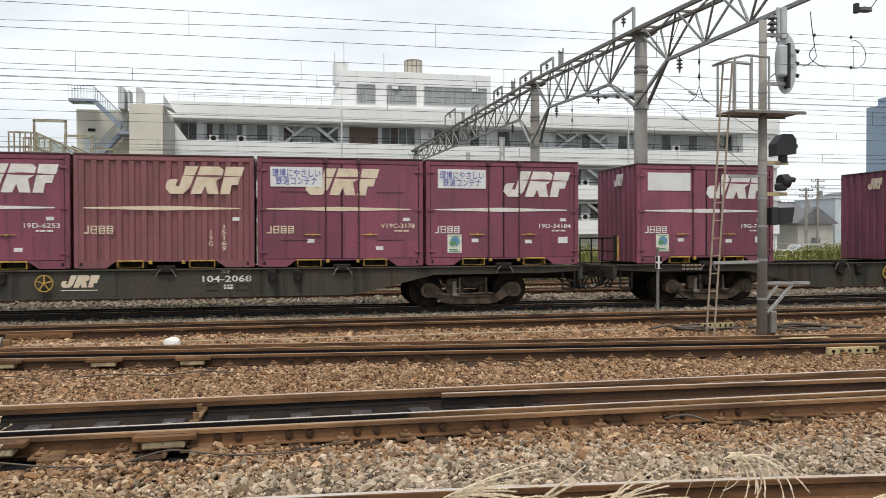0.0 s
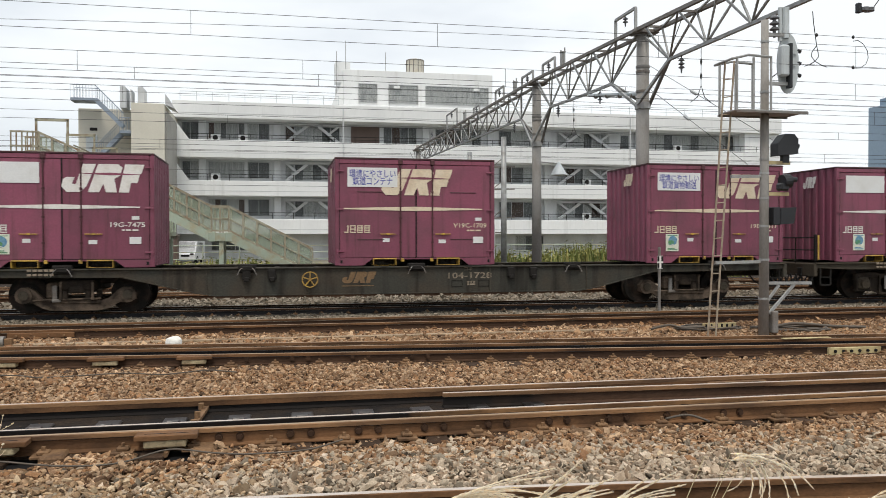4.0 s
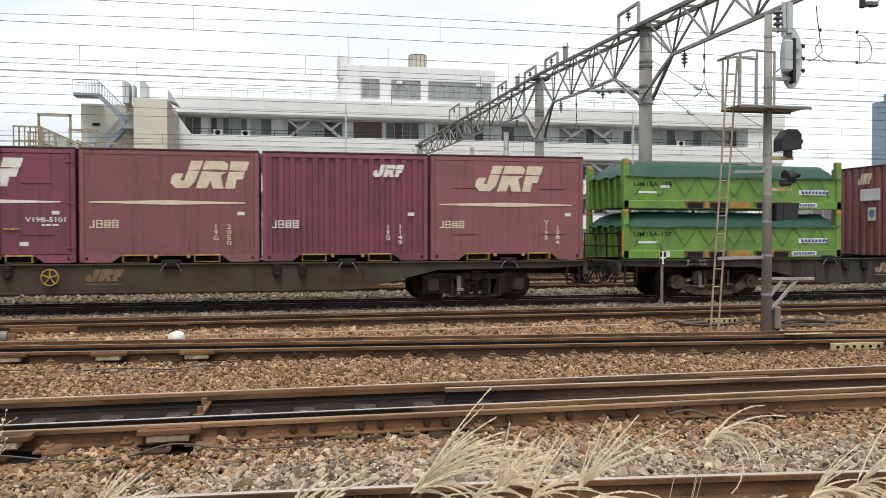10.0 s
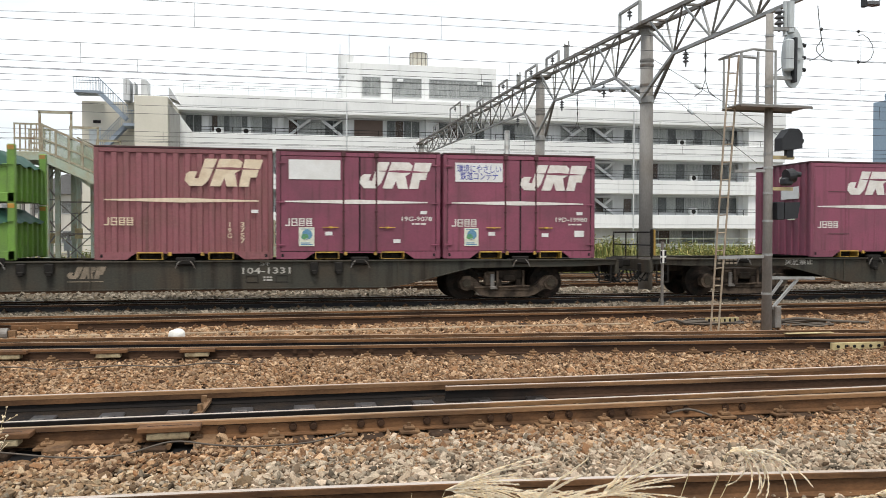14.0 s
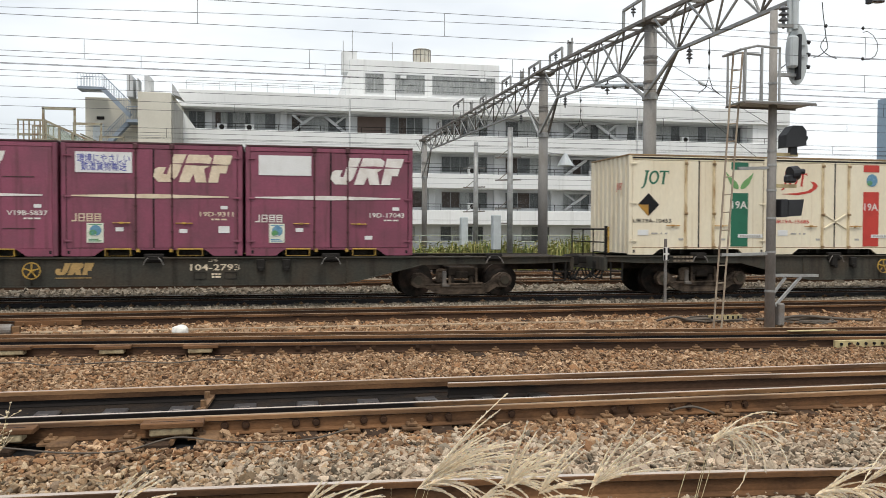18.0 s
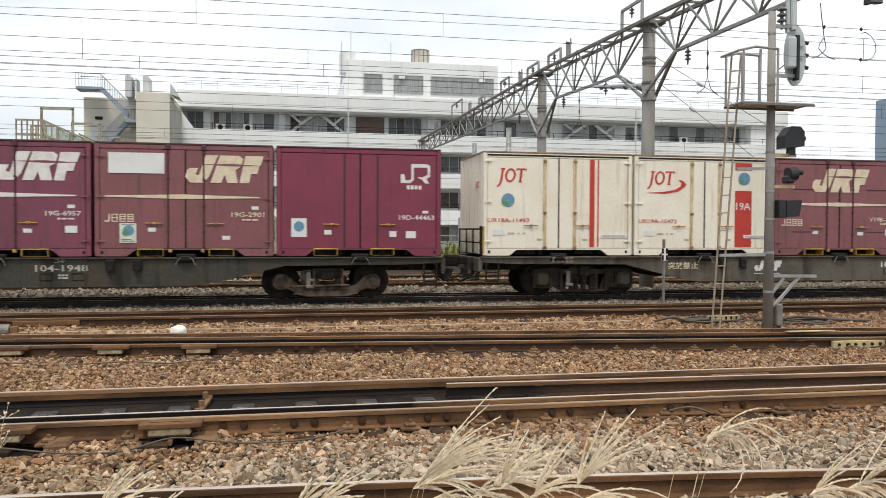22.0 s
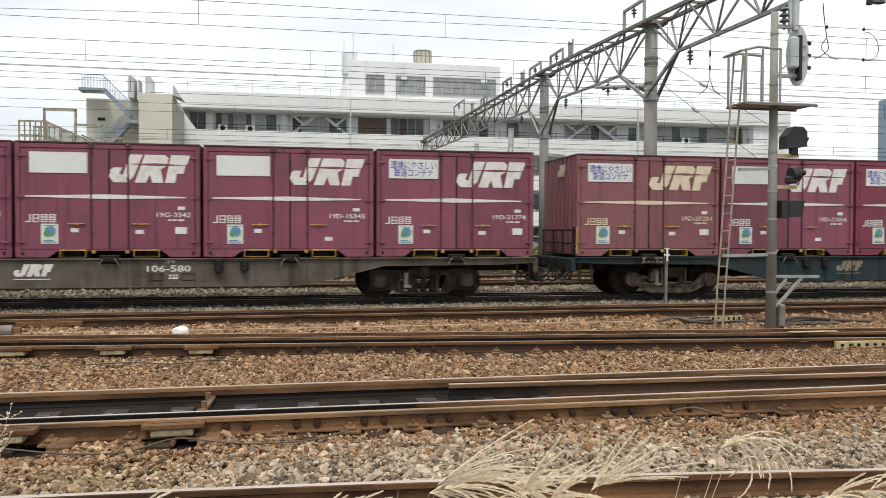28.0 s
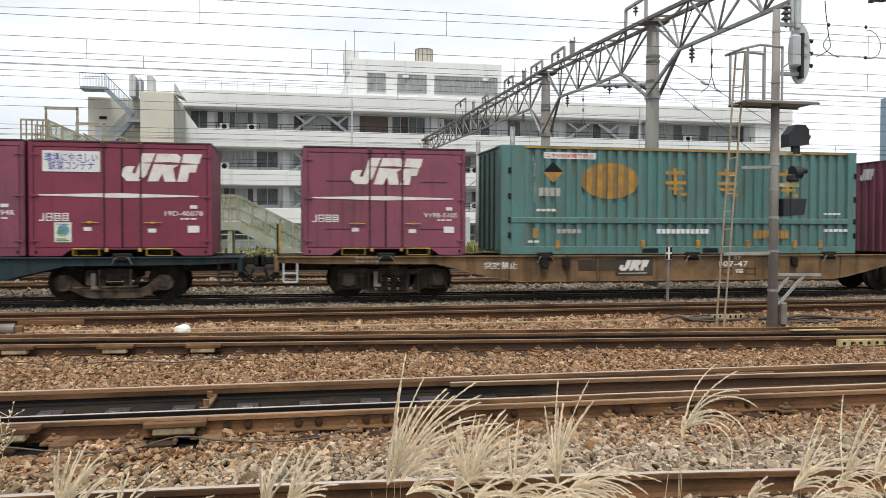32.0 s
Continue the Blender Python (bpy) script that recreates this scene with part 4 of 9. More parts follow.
def side_frame_geo():
    """The side frame of a bogie: top beam, guides round each axle box, struts and spring seat."""
    g = Geo()
    top = [(-1.3, 0.5), (-1.26, 0.66), (-0.8, 0.7), (-0.5, 0.66), (0.5, 0.66), (0.8, 0.7), (1.26, 0.66), (1.3, 0.5), (1.2, 0.56), (0.86, 0.58), (0.5, 0.54), (-0.5, 0.54), (-0.86, 0.58), (-1.2, 0.56)]
    g.prism(top, -0.06, 0.06)
    for s in (-1, 1):
        x = s * AXLE_X
        for d in (-0.225, 0.165):
            g.cbox(x + d, x + d + 0.06, -0.07, 0.05, 0.22, 0.58, 0.015)
        g.cbox(x - 0.25, x + 0.25, -0.05, 0.05, 0.2, 0.25, 0.012)
        web = [(s * 0.8, 0.24), (s * 0.8, 0.56), (s * 0.56, 0.56), (s * 0.46, 0.3), (s * 0.42, 0.14), (s * 0.55, 0.14)]
        g.prism(web, -0.035, 0.035)
        g.bar((s * 0.58, -0.09, 0.14), (s * 0.58, -0.09, 0.62), 0.05, 0.05)
    g.cbox(-0.55, 0.55, -0.1, 0.06, 0.1, 0.17, 0.02)
    g.cbox(-0.36, -0.28, -0.1, 0.04, 0.16, 0.56, 0.015).cbox(0.28, 0.36, -0.1, 0.04, 0.16, 0.56, 0.015)
    g.cbox(-0.12, 0.12, -0.13, 0.04, 0.5, 0.76, 0.02)
    return g


def curved_frame_geo():
    """A cast side frame that dips between the axles, with a round housing over each."""
    up = [(-1.2, 0.3), (-1.22, 0.45), (-1.12, 0.57), (-0.95, 0.58), (-0.82, 0.5), (-0.66, 0.34), (-0.45, 0.27), (0.45, 0.27), (0.66, 0.34), (0.82, 0.5), (0.95, 0.58), (1.12, 0.57), (1.22, 0.45), (1.2, 0.3)]
    low = [(1.08, 0.24), (0.86, 0.24), (0.66, 0.12), (0.45, 0.07), (-0.45, 0.07), (-0.66, 0.12), (-0.86, 0.24), (-1.08, 0.24)]
    g = Geo().prism(up + low, -0.07, 0.06)
    for s in (-1, 1):
        g.rod((s * AXLE_X, -0.12, 0.405), (s * AXLE_X, -0.06, 0.405), 0.17, 18)
    g.cbox(-0.5, 0.5, -0.1, -0.06, 0.22, 0.3, 0.015)
    return g


def cap_geo():
    g = Geo().rod((0, -0.15, 0), (0, -0.1, 0), 0.1, 16)
    for k in range(3):
        c = k * 2.094 + 0.5
        g.rod((0.06 * math.cos(c), -0.168, 0.06 * math.sin(c)), (0.06 * math.cos(c), -0.14, 0.06 * math.sin(c)), 0.018, 6)
    return g


def bolster_end_geo():
    g = Geo().cbox(-0.34, 0.34, -0.1, 0.1, 0.5, 0.72, 0.03)
    return g.cbox(-0.16, 0.16, -0.13, 0.05, 0.44, 0.62, 0.03).rod((-0.24, -0.06, 0.32), (-0.24, -0.06, 0.5), 0.07, 12).rod((0.24, -0.06, 0.32), (0.24, -0.06, 0.5), 0.07, 12)


def axle_box_geo():
    g = Geo().cbox(-0.16, 0.16, -0.12, 0.08, -0.15, 0.17, 0.05)
    g.rod((0, -0.16, 0), (0, -0.1, 0), 0.125, 16)
    for k in range(6):
        c = k * 1.047
        g.rod((0.09 * math.cos(c), -0.178, 0.09 * math.sin(c)), (0.09 * math.cos(c), -0.15, 0.09 * math.sin(c)), 0.017, 6)
    return g.rod((0, -0.175, 0), (0, -0.15, 0), 0.045, 10)


def spring_geo():
    prof = []
    for i in range(7):
        prof += [(0.06, i * 0.045), (0.088, i * 0.045 + 0.012), (0.088, i * 0.045 + 0.03), (0.06, i * 0.045 + 0.042)]
    return Geo().lathe(prof, 12)


def sill_side_geo():
    """A fish-bellied side sill, deep between the bogies."""
    poly = [(-9.75, 0.84), (-8.9, 0.8), (-6.1, 0.78), (-4.6, 0.42), (-4.2, 0.36), (4.2, 0.36), (4.6, 0.42), (6.1, 0.78), (8.9, 0.8), (9.75, 0.84), (9.75, 0.97), (-9.75, 0.97)]
    g = Geo().prism(poly, 0, 0.03)
    g.cbox(-9.75, 9.75, -0.05, 0.07, 0.94, 0.975, 0.008)
    low = [(-6.1, 0.78), (-4.6, 0.42), (-4.2, 0.36), (4.2, 0.36), (4.6, 0.42), (6.1, 0.78)]
    for (xa, za), (xb, zb) in zip(low, low[1:]):
        g.bar((xa, 0.01, za), (xb, 0.01, zb), 0.1, 0.022)
    return g


def rib_geo():
    return Geo().box(-0.01, 0.01, -0.03, 0.01, 0.39, 0.94)


def clamp_geo():
    g = Geo().cbox(-0.2, 0.2, -0.05, 0.06, 0.86, 1.05, 0.02).cbox(-0.12, 0.12, -0.1, -0.03, 0.9, 1.0, 0.015)
    return g


def socket_geo():
    return Geo().cbox(-0.09, 0.09, -0.08, 0.02, 0.7, 0.93, 0.02).cbox(-0.05, 0.06, -0.12, -0.06, 0.66, 0.76, 0.015)


def hand_wheel_geo():
    g = Geo().ring((0, 0), 0, 0.18, 0.02, 0.025, 24)
    for i in range(5):
        a = i * 2 * math.pi / 5 + 0.3
        g.bar((0, 0.015, 0), (0.17 * math.cos(a), 0.015, 0.17 * math.sin(a)), 0.022)
    return g.rod((0, -0.02, 0), (0, 0.12, 0), 0.03, 10)


def deck_geo():
    g = Geo()
    g.cbox(-9.75, 9.75, -0.32, 0.32, 0.62, 0.93, 0.02)
    for i in range(21):
        x = -9.6 + i * 0.96
        g.box(x - 0.06, x + 0.06, -1.15, 1.15, 0.78, 0.92)
    g.box(-9.75, -8.2, -1.15, 1.15, 0.925, 0.945).box(8.2, 9.75, -1.15, 1.15, 0.925, 0.945)
    return g


def coupler_geo():
    g = Geo().cbox(0, 0.34, -0.09, 0.09, 0.75, 0.93, 0.02)
    return g.cbox(0.28, 0.5, -0.15, 0.15, 0.7, 0.98, 0.04)


HOSES = [[(0.02, y, 0.8), (0.1, y, 0.62), (0.2 + d, y, 0.44), (0.36 + d, y, 0.36), (0.5, y, 0.42)] for y, d in ((-0.45, 0.0), (-0.62, 0.1), (0.4, 0.05))]
HOSES += [[(0.0, -1.0 + 0.22 * k, 0.86), (0.06, -1.03 + 0.22 * k, 0.6), (0.16 + 0.03 * k, -1.0 + 0.22 * k, 0.42 - 0.03 * (k % 2)), (0.3, -0.96 + 0.22 * k, 0.5), (0.36, -1.0 + 0.22 * k, 0.68)] for k in range(4)]


def uncoupling_geo():
    g = Geo().rod((0.1, -1.15, 0.72), (0.1, 0.2, 0.72), 0.022, 6).rod((0.1, -1.15, 0.72), (0.16, -1.15, 0.5), 0.018, 6)
    return g.cbox(-0.02, 0.16, -0.75, -0.55, 0.62, 0.84, 0.02).bar((0.05, -0.9, 0.84), (0.05, -0.9, 0.4), 0.03).bar((0.05, -0.9, 0.42), (0.05, -0.55, 0.42), 0.03)


def step_geo():
    g = Geo()
    for x in (0, 0.3):
        g.bar((x, 0, 0.82), (x, 0, 0.4), 0.035)
    return g.bar((0, 0, 0.4), (0.3, 0, 0.4), 0.04).bar((0, 0, 0.6), (0.3, 0, 0.6), 0.03)


def end_rail_geo():
    g = Geo()
    for y in (-1.15, -0.35, 0.35, 1.15):
        g.rod((0, y, 0.95), (0, y, 1.62), 0.02, 8)
    g.rod((0, -1.15, 1.62), (0, 1.15, 1.62), 0.02, 8).rod((0, -1.15, 1.3), (0, 1.15, 1.3), 0.016, 8)
    g.cbox(-0.03, 0.03, -1.2, -1.1, 1.02, 1.7, 0.02)
    return g


WHEELS = []


def container_wagon(centre, paint, number, letters, wheel_x=None, mark_x=None, label="", warn=None, mark_mat=None, num_x=0.75, patch=None):
    off = centre - FRAME_AT[centre]
    centre = FRAME_AT[centre]
    ob = thing("container_wagon", (centre, TRACK_Y, 0), label, "wagon", "flat wagons of the train")
    for y, turn in ((-1.2, 0), (1.2, 180)):
        part("side_sill", shared("side_sill", paint, sill_side_geo), paint, ob, at=pose(0, y, 0, 0, 0, turn))
    part("deck", shared("deck", BOGIE, deck_geo), BOGIE, ob, "grimy centre beam and cross members")
    for x in (-4.4, -2.2, 2.0, 4.4):
        part("stiffener", shared("stiffener", paint, rib_geo), paint, ob, at=(x, -1.2, 0))
    for k in range(5):
        x = off - 9.4275 + k * SLOT + CL / 2
        part("container_lock", shared("container_lock", DARK_STEEL, clamp_geo), DARK_STEEL, ob, "dark container lock", at=(x, -1.2, 0))
        for s in (-1, 1):
            part("lock_lever", shared("lock_lever:%d" % s, GALV_DARK, lambda: Geo().path([(s * 0.1, -0.09, 0.97), (s * 0.15, -0.11, 0.93), (s * 0.21, -0.11, 0.81)], 0.01)), GALV_DARK, ob, "pale hanging lock lever", at=(x, -1.2, 0))
    for x in (-3.55, -3.0, 2.5, 3.05):
        part("stake_socket", shared("stake_socket", DARK_STEEL, socket_geo), DARK_STEEL, ob, "dark bracket", at=(x, -1.21, 0))
    if wheel_x is not None:
        part("hand_brake_wheel", shared("hand_brake_wheel", YELLOW, hand_wheel_geo), YELLOW, ob, "yellow spoked brake wheel", at=(off + wheel_x, -1.33, 0.7))
    if mark_x is not None:
        mm = mark_mat or letters
        part("logo", shared("wagon_logo", mm, lambda: mark(0.78, 0.26)), mm, ob, "leaning block mark", at=(off + mark_x, -1.206, 0.6))
        part("underline", shared("underline", mm, lambda: bars_geo([(0, 0, 0.72, 0.018)])), mm, ob, at=(off + mark_x, -1.206, 0.53))
    if number:
        part("number", lettering(number, 0.13 * len(number), 0.14, letters), letters, ob, "pale wagon number", at=(off + num_x, -1.206, 0.68))
        part("type_marking", lettering("コキ", 0.2, 0.09, letters), letters, ob, at=(off + num_x + 0.38, -1.206, 0.86))
        part("load_marking", shared("load_marking", letters, lambda: bars_geo([(0, 0.06, 0.05, 0.04), (0.07, 0.06, 0.05, 0.04), (0.14, 0.06, 0.05, 0.04), (0, 0, 0.05, 0.04), (0.07, 0, 0.12, 0.04)])), letters, ob, at=(off + num_x + 0.45, -1.206, 0.52))
        for x in (num_x + 0.08, num_x + 0.72):
            part("plate_frame", shared("plate_frame", DARK_STEEL, lambda: Geo().box(0, 0.26, 0, 0.01, 0, 0.012).box(0, 0.26, 0, 0.01, 0.14, 0.152).box(0, 0.012, 0, 0.01, 0, 0.15).box(0.248, 0.26, 0, 0.01, 0, 0.15)), DARK_STEEL, ob, at=(off + x, -1.21, 0.49))
    if patch is not None:
        for px, w, z, h in ((mark_x - 0.1, 0.98, 0.47, 0.45), (-2.95, 0.98, 0.6, 0.26)):
            part("paint_patch", shared("paint_patch:%.2f" % h, FRAME_GREY, lambda: Geo().box(0, w, -0.002, 0.002, 0, h)), FRAME_GREY, ob, "dark repainted patch", at=(off + px, -1.203, z))
    if warn:
        part("warning", lettering("突放禁止", 0.8, 0.17, warn), warn, ob, "painted warning", at=(-5.0 if wheel_x is None else -6.1, -1.206, 0.66 if wheel_x is None else 0.8))
    for x in (-7.1, 7.1):
        bogie = part("bogie", shared("bolster", BOGIE, lambda: Geo().cbox(-0.35, 0.35, -0.9, 0.9, 0.45, 0.72, 0.03).rod((0, 0, 0.6), (0, 0, 0.9), 0.2, 16)), BOGIE, ob, "four-wheel bogie", at=(x, 0, 0))
        curved = paint in (FRAME_GREEN, FRAME_BLUE)
        for y, turn in ((-0.9, 0), (0.9, 180)):
            if curved:
                part("side_frame", shared("curved_side_frame", BOGIE_DUSTY, curved_frame_geo), BOGIE_DUSTY, bogie, "dusty cast side frame dipping between axles", at=pose(0, y, 0, 0, 0, turn))
            else:
                part("side_frame", shared("side_frame", BOGIE, side_frame_geo), BOGIE, bogie, "cast side frame", at=pose(0, y, 0, 0, 0, turn))
        if curved:
            part("bolster_end", shared("bolster_end", BOGIE, bolster_end_geo), BOGIE, bogie, at=(0, -0.9, 0))
            part("brake_block", shared("brake_block", BOGIE_DUSTY, lambda: Geo().cbox(-0.6, -0.44, -0.08, 0.04, 0.34, 0.66, 0.03).cbox(-0.56, -0.36, -0.1, -0.04, 0.6, 0.68, 0.02)), BOGIE_DUSTY, bogie, "dusty brake block", at=(0, -0.92, 0))
            for hx in (-0.3, 0.34):
                part("hanger", shared("hanger", BOGIE_DUSTY, lambda: Geo().cbox(-0.025, 0.025, -0.02, 0.02, 0.3, 0.7, 0.008).rod((0, -0.04, 0.34), (0, 0.03, 0.34), 0.035, 8)), BOGIE_DUSTY, bogie, "worn brake hanger", at=(hx, -1.04, 0))
            part("brake_rod", shared("brake_rod", BOGIE_DUSTY, lambda: Geo().rod((-0.85, 0, 0.3), (0.5, 0, 0.33), 0.022, 6)), BOGIE_DUSTY, bogie, "brake rod", at=(0, -1.02, 0))
        for ax in (-AXLE_X, AXLE_X):
            part("axle_box", shared("axle_cap" if curved else "axle_box", FRAME_GREY, cap_geo if curved else axle_box_geo), FRAME_GREY, bogie, "dusty axle box with bolted cover", at=(ax, -0.9, 0.405))
        part("brake_lever", shared("brake_lever", GALV_DARK, lambda: Geo().cbox(-0.05, 0.05, -0.02, 0.02, 0.26, 0.62, 0.015).cbox(-0.05, 0.12, -0.03, 0.02, 0.26, 0.33, 0.01)), GALV_DARK, bogie, "pale brake lever", at=(-0.42, -1.03, 0))
        for sx in () if curved else (-0.2, 0.0, 0.2):
            part("spring", shared("spring", WHEEL_STEEL, spring_geo), WHEEL_STEEL, bogie, at=(sx, -0.96, 0.18))
        part("brake_beam", shared("brake_beam", BOGIE, lambda: Geo().cbox(-0.5, 0.5, -0.05, 0.0, 0.3, 0.36, 0.01).cbox(-0.46, -0.36, -0.1, 0.05, 0.22, 0.52, 0.02).cbox(0.36, 0.46, -0.1, 0.05, 0.22, 0.52, 0.02)), BOGIE, bogie, at=(0, -0.66, 0.0))
        for ax in (-AXLE_X, AXLE_X):
            w = part("wheelset", shared("wheelset", WHEEL_STEEL, wheelset_geo), WHEEL_STEEL, bogie, "dark steel wheelset", at=(ax, 0, 0.405))
            WHEELS.append((w, ax, 0.0, 0.405))
    for s, turn in ((1, 0), (-1, 180)):
        part("coupler", shared("coupler", DARK_STEEL, coupler_geo), DARK_STEEL, ob, "knuckle coupler", at=pose(s * 9.72, 0, 0, 0, 0, turn))
        end = pose(s * 9.66, 0, 0) @ Matrix.Diagonal((s, 1, 1, 1))
        for k, pts in enumerate(HOSES):
            part("brake_hose", shared("brake_hose:%d" % k, RUBBER, lambda: Geo().path(pts, 0.022)), RUBBER, ob, "black brake hose", at=end)
        part("uncoupling_lever", shared("uncoupling_lever", DARK_STEEL, uncoupling_geo), DARK_STEEL, ob, "dark uncoupling lever", at=end)
        iron = SIGNAL_GREY if paint is FRAME_TAN else DARK_STEEL
        part("step", shared("step", iron, step_geo), iron, ob, "step iron", at=(s * 9.45 - 0.15, -1.18, 0))
        part("end_plate", shared("end_plate", paint, lambda: Geo().cbox(-0.05, 0.05, -1.22, 1.22, 0.62, 0.95, 0.015)), paint, ob, at=(s * 9.75, 0, 0))
    part("end_rail", shared("end_rail", DARK_STEEL, end_rail_geo), DARK_STEEL, ob, "end handrail", at=(-9.72, 0, 0))
    part("rail_stripe", shared("rail_stripe", YELLOW, lambda: Geo().cbox(-0.02, 0.02, -1.235, -1.2, 1.05, 1.68, 0.006)), YELLOW, ob, "yellow post stripe", at=(-9.68, 0, 0))
    part("test_plate", shared("test_plate", FADED_BEIGE, lambda: bars_geo([(i * 0.11, z, 0.08, 0.05) for i in range(5) for z in (0.0, 0.09)])), FADED_BEIGE, ob, at=(-8.0, -1.256, 0.83))
    MOVING.append((ob, centre, TRACK_Y, 0.0))
    return ob


WG = "grimy grey-green flat container wagon on the rails"
container_wagon(A, FRAME_GREEN, "104-2068", WHITE_DECAL, -2.42, -2.12, WG, mark_mat=CREAM_DECAL)
container_wagon(B, FRAME_GREEN, "104-1728", FADED_BEIGE, -2.42, -1.7, WG, mark_mat=FADED_TAN)
container_wagon(C, FRAME_GREY, "", GREY_DECAL, -2.42, -1.75, "grimy brown-grey flat container wagon", mark_mat=FADED_TAN)
container_wagon(D, FRAME_GREEN, "104-1331", GREY_DECAL, None, -2.4, WG, mark_mat=FADED_BEIGE, num_x=1.2)
container_wagon(E, FRAME_GREEN, "104-2793", CREAM_DECAL, -2.42, -1.99, WG, mark_mat=TAN_DECAL, warn=GREY_DECAL)
container_wagon(F, FRAME_GREEN, "104-1948", GREY_DECAL, -2.42, -1.99, WG, mark_mat=FADED_BEIGE)
container_wagon(G, FRAME_PALE, "107-670", WHITE_DECAL, None, -2.4, "grimy grey flat container wagon on the rails", warn=CREAM_DECAL, num_x=1.25)
container_wagon(H, FRAME_PALE, "106-580", WHITE_DECAL, -2.6, -1.9, "grimy grey flat container wagon on the rails")
container_wagon(I, FRAME_BLUE, "104-1915", WHITE_DECAL, None, -2.4, "grimy blue flat container wagon on the rails", mark_mat=FADED_BEIGE, num_x=1.25)
container_wagon(J, FRAME_TAN, "107-47", WHITE_DECAL, None, -1.9, "tan-brown flat container wagon on the rails", warn=WHITE_DECAL, patch=True)

# ---- the other loads of the train ----
def leaning_name(h):
    """The lessee's mark as three leaning plain shapes."""
    k = 0.3
    g = Geo()
    hook = [(-0.12, -0.25), (0.0, -0.2), (0.1, 0.0), (0.28, 0.9), (0.2, 0.9), (0.19, 1.0), (0.52, 1.0), (0.5, 0.9), (0.44, 0.9), (0.28, 0.05), (0.14, -0.22), (-0.08, -0.36)]
    g.prism([(x * h, z * h) for x, z in hook], -0.002, 0.002)
    n = 22
    for i in range(n):
        q = []
        for a, ra, rb in ((i, 0.5, 0.4), (i + 1, 0.5, 0.4), (i + 1, 0.5 - 0.13, 0.24), (i, 0.5 - 0.13, 0.24)):
            t = 2 * math.pi * a / n
            x, z = rb * math.cos(t), ra * math.sin(t)
            q.append(((0.9 + x + k * z * 0.4) * h, (0.5 + z) * h))
        g.prism(q, -0.002, 0.002)
    tee = [(1.34, 1.0), (2.1, 1.0), (2.08, 0.78), (2.0, 0.9), (1.82, 0.9), (1.7, 0.08), (1.78, 0.0), (1.48, 0.0), (1.53, 0.08), (1.64, 0.9), (1.46, 0.9), (1.36, 0.78)]
    return g.prism([(x * h, z * h) for x, z in tee], -0.002, 0.002)


def swoosh():
    pts = [(0.0, 0.02), (0.5, 0.0), (0.85, 0.06), (1.02, 0.17), (1.06, 0.24), (0.98, 0.32), (0.84, 0.35), (0.93, 0.26), (0.9, 0.18), (0.75, 0.1), (0.45, 0.05)]
    return Geo().prism(pts, -0.002, 0.002)


def wing(side):
    pts = [(0.04, 0.0), (0.15, 0.03), (0.26, 0.14), (0.33, 0.28), (0.38, 0.43), (0.28, 0.33), (0.16, 0.24), (0.07, 0.16), (0.02, 0.06)]
    return Geo().prism([(x * side, z) for x, z in pts], -0.002, 0.002)


def diamond(r, parts):
    g = Geo()
    for k in parts:
        a, b = k * math.pi / 2, (k + 1) * math.pi / 2
        g.prism([(0, 0), (r * math.cos(a), r * math.sin(a)), (r * math.cos(b), r * math.sin(b))], -0.003, 0.002)
    return g


